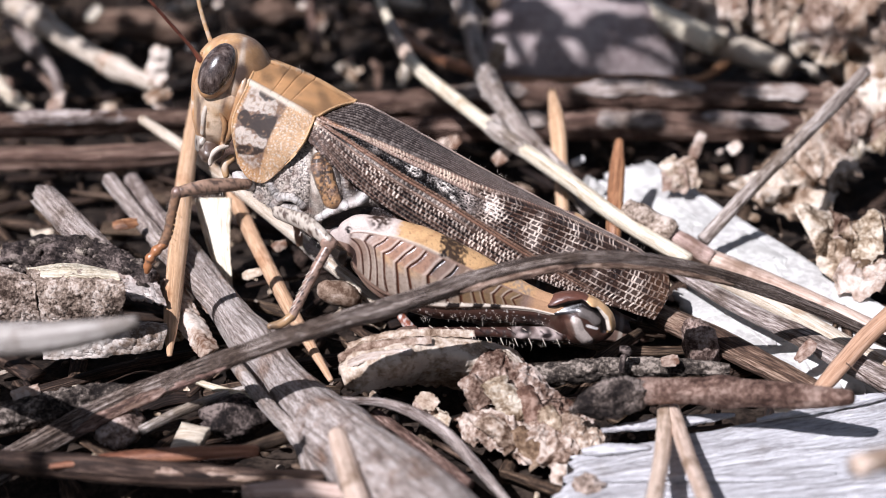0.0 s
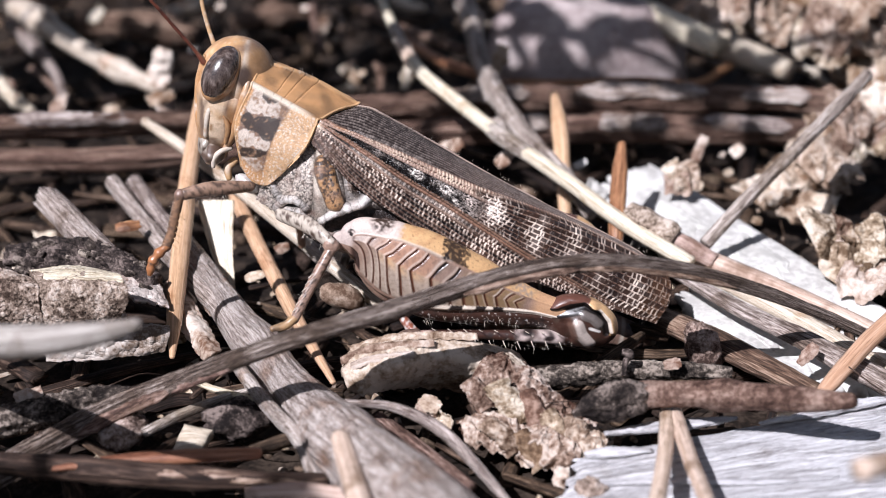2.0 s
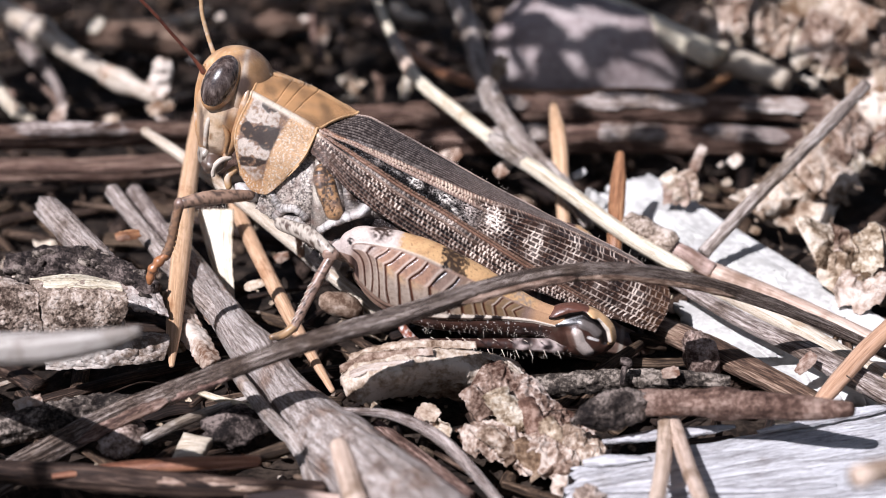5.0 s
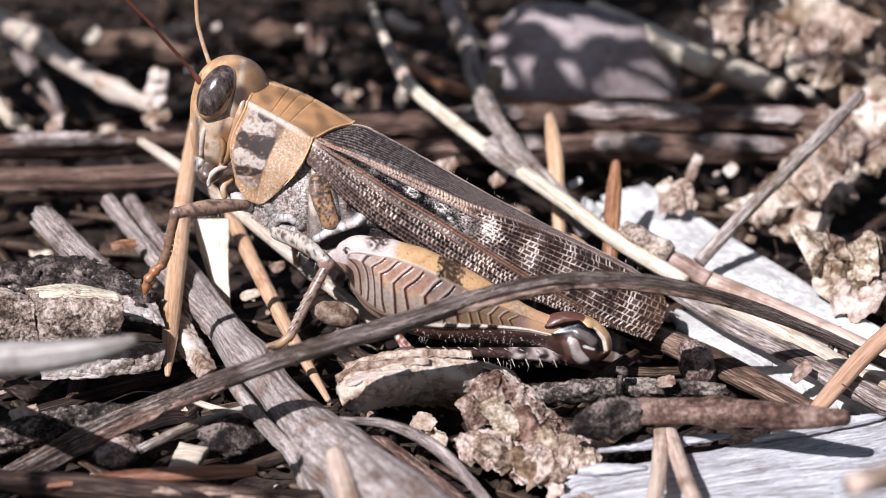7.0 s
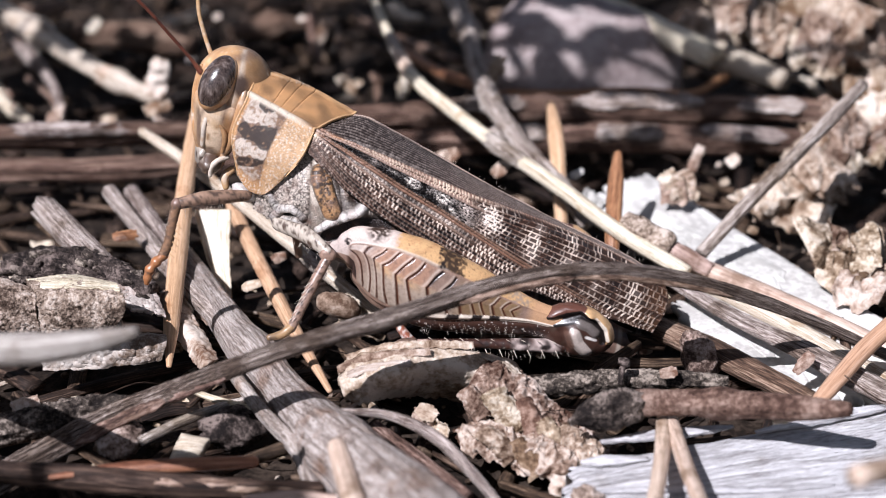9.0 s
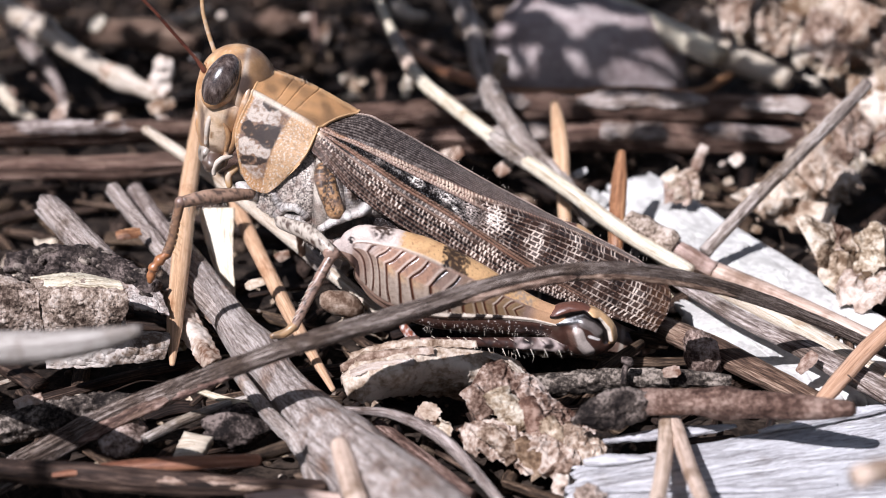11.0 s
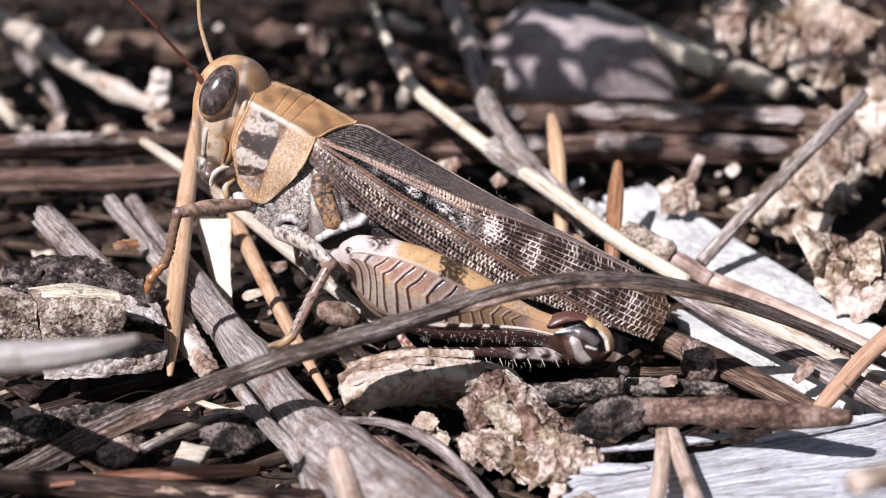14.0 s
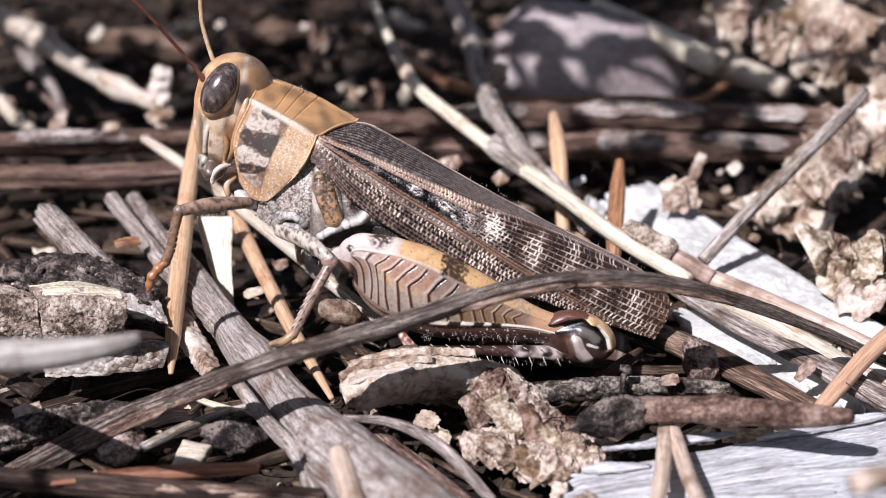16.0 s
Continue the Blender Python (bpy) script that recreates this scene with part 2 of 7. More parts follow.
# ---- building kit, in millimetres ----
def thing(name, at, label, category, group="", kind=""):
    """An Empty at the base of a thing that is made of parts."""
    ob = new(name)
    ob.location = Vector(at[:3]) * MM
    ob.empty_display_size = 0.002
    return tagged(ob, label, category, group, kind)


def base_of(ob):
    p = Vector(ob.location)
    while ob.parent:
        ob = ob.parent
        p += Vector(ob.location)
    return p


def solid(name, verts, faces, mat, parent=None, label="", category="", group="", kind="", uv=None, pig=None, smooth=True, at=None):
    """One mesh object from vertices in millimetres of the place. It stands at the foot of its mesh, or at its parent."""
    V = np.asarray(verts, float) * MM
    if parent is not None:
        origin = np.array(base_of(parent))
    elif at is not None:
        origin = np.array(at[:3]) * MM
    else:
        origin = np.array([*((V.min(0) + V.max(0)) / 2)[:2], V[:, 2].min()])
    me = bpy.data.meshes.new(name)
    me.from_pydata((V - origin).tolist(), [], faces)
    if smooth:
        me.shade_smooth()
    if uv is not None:
        idx = np.empty(len(me.loops), int)
        me.loops.foreach_get("vertex_index", idx)
        layer = me.uv_layers.new(name="UVMap")
        layer.data.foreach_set("uv", np.asarray(uv, float)[idx].ravel())
    if pig is not None:
        att = me.color_attributes.new("pigment", 'FLOAT_COLOR', 'POINT')
        att.data.foreach_set("color", np.c_[pig, np.ones(len(pig))].ravel())
    me.materials.append(mat)
    me.validate()
    ob = new(name, me)
    if parent is not None:
        ob.parent = parent
    else:
        ob.location = Vector(origin)
    return tagged(ob, label, category, group, kind)


def part(name, made, mat, parent, label=""):
    """One mesh under a thing or a part, from what tube(), sheet() or lump() made."""
    return solid(name, made[0], made[1], mat, parent, label, uv=made[2], pig=made[3] if len(made) > 3 else None)


def single(name, made, mat, label, category, group="", kind=""):
    """A thing of one mesh."""
    return solid(name, made[0], made[1], mat, None, label, category, group, kind, uv=made[2], pig=made[3] if len(made) > 3 else None)


def spline(pts, n):
    """Catmull-Rom through the rows of pts, n rows out, evenly in parameter weighted by chord."""
    P = np.asarray(pts, float)
    if len(P) == 2:
        t = np.linspace(0, 1, n)[:, None]
        return P[0] * (1 - t) + P[1] * t
    d = np.r_[0, np.cumsum(np.linalg.norm(np.diff(P[:, :3], axis=0), axis=1) + 1e-6)]
    m = np.empty_like(P)
    m[1:-1] = (P[2:] - P[:-2]) / (d[2:] - d[:-2])[:, None]
    m[0], m[-1] = (P[1] - P[0]) / (d[1] - d[0]), (P[-1] - P[-2]) / (d[-1] - d[-2])
    s = np.linspace(0, d[-1], n)
    i = np.clip(np.searchsorted(d, s, 'right') - 1, 0, len(P) - 2)
    h = (d[i + 1] - d[i])[:, None]
    t = ((s - d[i]) / h[:, 0])[:, None]
    return ((2 * t**3 - 3 * t**2 + 1) * P[i] + (t**3 - 2 * t**2 + t) * h * m[i]
            + (-2 * t**3 + 3 * t**2) * P[i + 1] + (t**3 - t**2) * h * m[i + 1])


def wob(p, scale, seed=0):
    """Smooth noise at each row of p, -1 to 1."""
    o = Vector((seed * 7.31, seed * 3.17, seed * 5.73))
    return np.array([noise.noise(Vector(q) * scale + o) for q in p])


def grid_faces(m, n, close=True):
    """Quads of m rings of n points."""
    f = []
    for i in range(m - 1):
        for j in range(n if close else n - 1):
            k = (j + 1) % n
            f.append((i * n + j, i * n + k, (i + 1) * n + k, (i + 1) * n + j))
    return f


def tube(pts, n=14, step=0.35, flat=1.0, rough=0.06, ridges=0, ridge=0.0, twist=0.0, bend=0.0, seed=1, side=None, jag=0.0, ends="cut",
         scale=1.2, power=2.0, knots=0, shape=None, paint=None, grain=0.0):
    """A round, flat or ridged stem through pts (x, y, z, radius). flat: breadth over height of the section; ends: cut or round."""
    P = np.asarray(pts, float)
    L = np.linalg.norm(np.diff(P[:, :3], axis=0), axis=1).sum()
    m = int(min(300, max(6, L / step)))
    C = spline(P, m)
    c, r = C[:, :3].copy(), np.maximum(C[:, 3], 0.004)
    run = np.r_[0, np.cumsum(np.linalg.norm(np.diff(c, axis=0), axis=1))]
    if bend:
        q = np.c_[run * 0.12, run * 0, run * 0]
        for a in range(3):
            c[:, a] += bend * wob(q, 1.0, seed + 11 * a)
    t = np.gradient(c, axis=0)
    t /= np.linalg.norm(t, axis=1)[:, None]
    s = np.array(side if side is not None else np.cross(t[0], (0, 0, 1.0)), float)
    A, B = np.empty_like(c), np.empty_like(c)
    for i in range(m):
        s = s - t[i] * (s @ t[i])
        s /= np.linalg.norm(s)
        A[i], B[i] = s, np.cross(t[i], s)
    if knots:
        rk = random.Random(seed)
        for _ in range(knots):
            at = rk.uniform(0.05, 0.95) * run[-1]
            r = r * (1 + rk.uniform(0.15, 0.4) * np.exp(-((run - at) / (1.2 * r.mean())) ** 2))
    th = np.arange(n) / n * 2 * math.pi
    cs, sn = np.cos(th), np.sin(th)
    if power != 2.0:
        cs, sn = np.sign(cs) * np.abs(cs) ** (2 / power), np.sign(sn) * np.abs(sn) ** (2 / power)
    rad = r[:, None] * np.ones(n)
    if rough:
        q = np.stack([np.cos(th)[None] * np.ones((m, 1)) * 1.0, np.sin(th)[None] * np.ones((m, 1)), (run / (2.2 * r.mean()))[:, None] * np.ones(n) * 0.6], -1).reshape(-1, 3)
        rad = rad * (1 + rough * (wob(q, scale, seed) + 0.5 * wob(q, scale * 2.7, seed + 3)).reshape(m, n))
    if grain:
        q = np.stack([np.cos(th)[None] * np.ones((m, 1)) * 4.5, np.sin(th)[None] * np.ones((m, 1)) * 4.5, (run / r.mean())[:, None] * np.ones(n) * 0.22], -1).reshape(-1, 3)
        g = wob(q, 1.0, seed + 6) + 0.6 * wob(q * np.array((2.2, 2.2, 1.6)), 1.0, seed + 7)
        rad = rad * (1 + grain * np.where(g > 0, 0.6 * g, 1.3 * g).reshape(m, n))
    if ridges:
        rad = rad * (1 + ridge * np.cos(ridges * th[None] + seed + twist * run[:, None]) * (0.7 + 0.3 * wob(np.c_[run, run * 0, run * 0], 0.2, seed))[:, None])
    if shape is not None:
        rad = rad * shape(run[:, None] / run[-1], th[None])
    fl = np.ones(m) * flat if np.isscalar(flat) else spline(np.c_[np.linspace(0, 1, len(flat)), flat, flat, flat], m)[:, 1]
    V = c[:, None] + A[:, None] * (rad * cs * fl[:, None])[..., None] + B[:, None] * (rad * sn)[..., None]
    if jag:
        rk = np.random.RandomState(seed)
        for e, sg in ((0, -1), (m - 1, 1)):
            V[e] += t[e] * (sg * jag * r[e] * rk.rand(n))[:, None]
    V = list(V.reshape(-1, 3))
    F = grid_faces(m, n)
    u = np.tile(th * r.mean(), m)
    uv = list(np.c_[u, np.repeat(run, n)])
    S, TH = list(np.repeat(run / run[-1], n)), list(np.tile(th, m))
    for e, sg in ((0, -1), (m - 1, 1)):
        ring = [e * n + j for j in range(n)]
        if ends == "round":
            last = ring
            for k in (0.5, 0.82):
                off = len(V)
                for j in range(n):
                    V.append(c[e] + (V[ring[j]] - c[e]) * math.sqrt(1 - k * k) + t[e] * sg * r[e] * k)
                    uv.append(uv[ring[j]])
                    S.append(S[ring[j]])
                    TH.append(TH[ring[j]])
                for j in range(n):
                    q = (last[j], last[(j + 1) % n], off + (j + 1) % n, off + j)
                    F.append(q if sg > 0 else q[::-1])
                last = [off + j for j in range(n)]
            ring = last
        tip = len(V)
        V.append(np.mean([V[j] for j in ring], 0) + (t[e] * sg * r[e] * 0.12 if ends == "round" else 0))
        uv.append(uv[ring[0]])
        S.append(S[ring[0]])
        TH.append(TH[ring[0]])
        for j in range(n):
            q = (ring[j], ring[(j + 1) % n], tip)
            F.append(q if sg > 0 else q[::-1])
    V = np.array(V)
    if paint is not None:
        return V, F, np.array(uv), np.clip(paint(np.array(S), np.array(TH), V), 0, 1)
    return V, F, np.array(uv)


def thick(G, depth):
    """A closed sheet from a grid of points G (m, n, 3), with thickness."""
    m, n = G.shape[:2]
    du, dv = np.gradient(G, axis=0), np.gradient(G, axis=1)
    N = np.cross(du, dv)
    N /= np.linalg.norm(N, axis=2)[..., None] + 1e-12
    V = np.concatenate([(G + N * depth / 2).reshape(-1, 3), (G - N * depth / 2).reshape(-1, 3)])
    k = m * n
    F = grid_faces(m, n, False)
    F = F + [tuple(k + i for i in f[::-1]) for f in F]
    rim = [i * n for i in range(m)] + [(m - 1) * n + j for j in range(1, n)] + [i * n + n - 1 for i in range(m - 2, -1, -1)] + [j for j in range(n - 2, 0, -1)]
    for a, b in zip(rim, rim[1:] + rim[:1]):
        F.append((a, b, k + b, k + a))
    return V, F


def leaf(at, along, breadth, up, curl=1.0, crumple=0.5, seed=1, m=46, n=34, depth=0.06, taper=0.6, fold=0.0, scale=0.55):
    """A dead leaf: it lies at `at`, runs by the vector along, is rolled round its length by curl (radians) and crumpled."""
    at, along, up = (np.array(v, float)[:3] for v in (at, along, up))
    L = np.linalg.norm(along)
    X = along / L
    up = up - X * (up @ X)
    Z = up / np.linalg.norm(up)
    Yv = np.cross(Z, X)
    s, v = np.meshgrid(np.linspace(0, 1, m), np.linspace(-1, 1, n), indexing='ij')
    half = breadth / 2 * (0.25 + 0.75 * np.sin(math.pi * np.clip(0.08 + 0.84 * s, 0, 1)) ** taper)
    edge = wob(np.c_[s[:, 0] * 9, s[:, 0] * 0, s[:, 0] * 0], 1.0, seed)[:, None]
    half = half * (1 + 0.22 * edge * np.sign(v) ** 2 * np.abs(v))
    a = curl * v
    if abs(curl) > 0.05:
        y, z = half * np.sin(a) / curl * 1.0, -half * (1 - np.cos(a)) / curl
    else:
        y, z = half * v, 0 * v
    x = s * L + 0.05 * L * wob(np.c_[v.ravel() * 2, s.ravel() * 0, v.ravel() * 0], 1.0, seed + 5).reshape(m, n) * (np.abs(s - 0.5) * 2) ** 3
    z = z + fold * np.sin(s * math.pi) * L
    q = np.c_[x.ravel(), y.ravel(), z.ravel() * 0.5]
    w1 = wob(q, scale, seed).reshape(m, n)
    w2 = wob(q, scale * 2.3, seed + 1).reshape(m, n)
    w3 = wob(q, scale * 5, seed + 2).reshape(m, n)
    # creases: folded waves in a few directions leave flat facets between sharp ridges
    rk = random.Random(seed)
    tri = np.zeros((m, n))
    for k in range(7):
        a_k, f_k = rk.uniform(0, math.pi), scale * rk.uniform(0.35, 1.5)
        ph = (x * math.cos(a_k) + y * math.sin(a_k) + 1.1 * w1 + 0.5 * w2) * f_k + rk.random()
        tri += (np.abs((ph - np.floor(ph)) * 2 - 1) - 0.5) * (0.8 / (f_k / scale + 0.35))
    bumps = crumple * (0.7 * w1 + 1.0 * tri + 0.22 * w3)
    y = y + crumple * (0.8 * w2 - 0.4 * tri)
    x = x + crumple * 0.6 * w1
    z = z + bumps
    veins = 0.05 * np.exp(-(v / 0.07) ** 2)
    z = z + veins
    G = at + x[..., None] * X + y[..., None] * Yv + z[..., None] * Z
    V, F = thick(G, depth)
    uv = np.c_[(v * half).ravel(), (s * L).ravel()]
    return V, F, np.concatenate([uv, uv])


def drape(rails, m=150, n=90, depth=0.06, crumple=0.2, fine=0.05, scale=0.9, seed=1, hem=0.25):
    """A sheet through several rails (lines of equal count of points), crumpled into sharp creases and torn at its hems."""
    lines = [spline(r, m) for r in rails]
    G = np.array([spline([r[i] for r in lines], n) for i in range(m)])
    u, v = np.meshgrid(np.linspace(0, 1, m), np.linspace(0, 1, n), indexing='ij')
    q = G.reshape(-1, 3)
    w = [wob(q, scale * f, seed + k).reshape(m, n) for k, f in enumerate((0.5, 1.0, 2.1, 4.3, 8.5))]
    warp = (q + 0.5 * np.stack([w[0].ravel(), w[1].ravel(), w[2].ravel()], 1) / scale)
    crease = sum((1 - 2.6 * np.abs(wob(warp, scale * f, seed + 11 + k).reshape(m, n))) * a for k, (f, a) in enumerate(((0.8, 1.0), (1.7, 0.55), (3.6, 0.28))))
    N = np.cross(np.gradient(G, axis=0), np.gradient(G, axis=1))
    N /= np.linalg.norm(N, axis=2)[..., None] + 1e-9
    if N[..., 1].mean() > 0:
        N = -N
    swell = np.clip(np.minimum(np.minimum(v, 1 - v) * 6, np.minimum(u, 1 - u) * 8) + 0.35, 0, 1)
    G = G + N * ((crumple * (0.6 * crease + 0.5 * w[1]) + fine * (w[3] + w[4])) * swell)[..., None]
    for k, sg in ((0, 1), (-1, -1)):
        rag = (wob(lines[k][:, :3], scale * 2.2, seed + 31) + 0.6 * wob(lines[k][:, :3], scale * 5.5, seed + 32))[:, None, None]
        fall = (np.clip(1 - (v if k == 0 else 1 - v) / 0.3, 0, 1) ** 2)[..., None]
        way = (G[:, 1] - G[:, 0] if k == 0 else G[:, -1] - G[:, -2])[:, None]
        way = way / (np.linalg.norm(way, axis=2)[..., None] + 1e-9)
        G = G + sg * way * rag * fall * hem
    V, F = thick(G, depth)
    run = np.linalg.norm(lines[0][-1] - lines[0][0])
    wide = np.linalg.norm(lines[-1][m // 2] - lines[0][m // 2])
    uv = np.c_[(v * wide).ravel(), (u * run).ravel()]
    return V, F, np.concatenate([uv, uv])


def lump(at, size, seed=1, rough=0.18, n=26, m=18, flatten=1.0, turn=(0, 0, 0), facet=0.0, scale=1.1):
    """A stone, clod or chip: a ball stretched to size (full lengths), dented and turned."""
    R = np.array(Euler([radians(a) for a in turn]).to_matrix())
    V, uv = [], []
    for i in range(m):
        ph = math.pi * i / (m - 1)
        for j in range(n):
            th = 2 * math.pi * j / n
            d = np.array([math.sin(ph) * math.cos(th), math.sin(ph) * math.sin(th), math.cos(ph)])
            if facet:
                d = np.sign(d) * np.abs(d) ** (1 - facet)
            V.append(d)
            uv.append((th * size[0] / 2, ph * size[2] / 2))
    V = np.array(V)
    w = 1 + rough * wob(V, scale, seed) + rough * 0.55 * wob(V, scale * 2.4, seed + 1) + rough * 0.25 * wob(V, scale * 5.5, seed + 2)
    V = V * w[:, None]
    V[:n], V[-n:] = V[:n].mean(0), V[-n:].mean(0)
    V = (V * np.array(size) / 2) @ R.T + np.array(at[:3])
    return V, grid_faces(m, n), np.array(uv)


def slab(corners, depth, nu=90, nv=50, relief=0.12, crack=0.25, seed=3, scale=(0.35, 2.2), ragged=0.35):
    """A split piece of wood: four corners round its upper face, grain from the first to the second, ragged ends."""
    a, b, c, d = (np.array(q, float)[:3] for q in corners)
    u, v = np.meshgrid(np.linspace(0, 1, nu), np.linspace(0, 1, nv), indexing='ij')
    L, Wd = np.linalg.norm(b - a), np.linalg.norm(d - a)
    e = wob(np.c_[v[0] * Wd * 1.1, v[0] * 0, v[0] * 0], 1.0, seed) + 0.6 * wob(np.c_[v[0] * Wd * 3.5, v[0] * 0, v[0] * 0], 1.0, seed + 1)
    e2 = wob(np.c_[u[:, 0] * L * 0.5, u[:, 0] * 0, u[:, 0] * 0], 1.0, seed + 2)
    U = u + (ragged / L) * (e[None] * (1 - u) - np.roll(e, 9)[None] * u) * 2.0
    Vv = v + (ragged / Wd) * 0.5 * e2[:, None] * (1 - v)
    G = ((a * (1 - U[..., None]) + b * U[..., None]) * (1 - Vv[..., None]) + (d * (1 - U[..., None]) + c * U[..., None]) * Vv[..., None])
    N = np.cross(b - a, d - a)
    N /= np.linalg.norm(N)
    if N[2] < 0:
        N = -N
    q = np.c_[(u * L * scale[0]).ravel(), (v * Wd * scale[1]).ravel(), np.zeros(nu * nv)]
    h = relief * (wob(q, 1.0, seed + 4) + 0.5 * wob(q, 2.6, seed + 5))
    gr = wob(q * np.array([0.5, 0.45, 1]), 1.0, seed + 8)
    h = (h - crack * np.exp(-(gr / 0.05) ** 2)).reshape(nu, nv)
    edge = np.minimum(np.minimum(u, 1 - u) * L, np.minimum(v, 1 - v) * Wd)
    h = h - 0.25 * np.exp(-edge / 0.25)
    top = (G + h[..., None] * N).reshape(-1, 3)
    bot = (G - N * depth).reshape(-1, 3)
    k = nu * nv
    F = grid_faces(nu, nv, False)
    flip = np.cross(b - a, d - a) @ N < 0
    F = [f if not flip else f[::-1] for f in F]
    F += [tuple(k + i for i in f[::-1]) for f in F]
    rim = [i * nv for i in range(nu)] + [(nu - 1) * nv + j for j in range(1, nv)] + [i * nv + nv - 1 for i in range(nu - 2, -1, -1)] + [j for j in range(nv - 2, 0, -1)]
    for p, r in zip(rim, rim[1:] + rim[:1]):
        F.append((p, r, k + r, k + p))
    uv = np.c_[(v * Wd).ravel(), (u * L).ravel()]
    return np.concatenate([top, bot]), F, np.concatenate([uv, uv])


# ---- ground ----
def ground_height(x, y):
    p = Vector((x, y, 0))
    h = 0.9 * noise.noise(p * 0.09) + 0.55 * noise.noise(p * 0.27 + Vector((3, 1, 0))) + 0.28 * noise.noise(p * 0.8) + 0.16 * noise.noise(p * 2.3)
    sink = 2.2 * min(1, max(0, (y - 12) / 14)) * min(1, max(0, (110 - y) / 30))
    return h * (1.0 if abs(x) + abs(y) < 400 else 0.4) - sink


def build_ground():
    """One sheet of soil, near black for shaded gaps: fine under the insect, coarse out to the horizon."""
    far = [200, 400, 900, 2500, 8000, 30000, 120000, 400000]
    xs = [-v for v in far[::-1]] + list(np.arange(-110, 110.1, 0.9)) + far
    ys = [-v for v in far[::-1]] + list(np.arange(-60, 120.1, 0.9)) + far
    V = [(x, y, ground_height(x, y)) for x in xs for y in ys]
    solid("ground", V, grid_faces(len(xs), len(ys), False)[::-1], M_SOIL, None, "crumbly forest soil, near black for shade under litter", "ground", kind="structure",
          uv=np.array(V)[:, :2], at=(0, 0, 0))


build_ground()


def join(pieces):
    """Several pieces as one mesh."""
    V, F, U, k = [], [], [], 0
    for v, f, uv in pieces:
        V.append(v)
        U.append(uv)
        F += [tuple(i + k for i in q) for q in f]
        k += len(v)
    return np.concatenate(V), F, np.concatenate(U)


def scatter(seed, count, xr, yr, keep=None):
    rk = random.Random(seed)
    n = 0
    while n < count:
        x, y = rk.uniform(*xr), rk.uniform(*yr)
        if keep is None or keep(x, y):
            n += 1
            yield rk, x, y, ground_height(x, y)


def build_litter():
    """The small stuff that nobody could count: straws, needle bits, crumbs and flakes over the soil."""
    straws = []
    for rk, x, y, z in scatter(5, 900, (-60, 60), (-32, 95)):
        L, a, r = rk.uniform(2.5, 11), rk.uniform(0, math.pi), rk.uniform(0.10, 0.42)
        d = np.array([math.cos(a), math.sin(a), rk.uniform(-0.12, 0.12)])
        c = np.array([x, y, z + r + rk.uniform(0, 1.3)])
        k = rk.uniform(-0.12, 0.12) * L
        nrm = np.array([-d[1], d[0], 0.15])
        straws.append(tube([(*(c - d * L / 2), r), (*(c + nrm * k), r * 1.1), (*(c + d * L / 2), r * 0.7)], 6, 1.2, rk.choice([1, 1, 1.6]), 0.1, seed=rk.randint(1, 99)))
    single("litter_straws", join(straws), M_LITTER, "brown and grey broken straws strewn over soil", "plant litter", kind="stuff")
    crumbs = []
    for rk, x, y, z in scatter(6, 1500, (-60, 60), (-32, 95)):
        s = rk.choice([rk.uniform(0.3, 0.9), rk.uniform(0.6, 2.0)])
        crumbs.append(lump((x, y, z + s * 0.25), (s, s * rk.uniform(0.5, 1), s * rk.uniform(0.35, 0.8)), rk.randint(1, 99), 0.3, 8, 6, turn=(rk.uniform(-40, 40), rk.uniform(-40, 40), rk.uniform(0, 360))))
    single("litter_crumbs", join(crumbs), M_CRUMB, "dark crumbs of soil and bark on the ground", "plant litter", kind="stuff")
    flakes = []
    for rk, x, y, z in scatter(7, 170, (-60, 60), (-30, 95)):
        L, a = rk.uniform(0.8, 3.4), rk.uniform(0, 2 * math.pi)
        up = (rk.uniform(-0.7, 0.7), rk.uniform(-0.7, 0.7), 1)
        flakes.append(leaf((x, y, z + rk.uniform(0.3, 1.6)), (L * math.cos(a), L * math.sin(a), rk.uniform(-0.3, 0.3) * L), L * rk.uniform(0.3, 0.9), up, rk.uniform(-1.2, 1.2), 0.12 * L, rk.randint(1, 99), 8, 7, 0.06))
    for rk, x, y, z in scatter(17, 260, (-27, 27), (-23, 16)):
        L, a = rk.uniform(0.3, 1.1), rk.uniform(0, 2 * math.pi)
        flakes.append(leaf((x, y, z + rk.uniform(0.2, 1.2)), (L * math.cos(a), L * math.sin(a), rk.uniform(-0.3, 0.3) * L), L * rk.uniform(0.25, 0.8), (rk.uniform(-0.7, 0.7), rk.uniform(-0.9, 0.2), 1), rk.uniform(-1.2, 1.2), 0.14 * L, rk.randint(1, 99), 7, 6, 0.05))
    single("litter_flakes", join(flakes), M_CHIP, "pale torn flakes of leaf and wood on soil", "plant litter", kind="stuff")

    fibres = []
    for rk, x, y, z in scatter(8, 170, (-34, 34), (-26, 40)):
        L, a = rk.uniform(2.5, 9), rk.uniform(0, 2 * math.pi)
        p, r = np.array([x, y, z + 0.4]), rk.uniform(0.03, 0.075)
        pts = []
        for k in range(5):
            pts.append((*p, r * (1 - 0.12 * k)))
            a += rk.uniform(-0.5, 0.5)
            p = p + np.array([math.cos(a), math.sin(a), rk.uniform(-0.3, 0.55)]) * L / 4
        fibres.append(tube(pts, 5, 0.6, 1, 0.0, seed=rk.randint(1, 99)))
    single("litter_fibres", join(fibres), M_LITTER, "thin curled rootlets and fibres over the litter", "plant litter", kind="stuff")


build_litter()


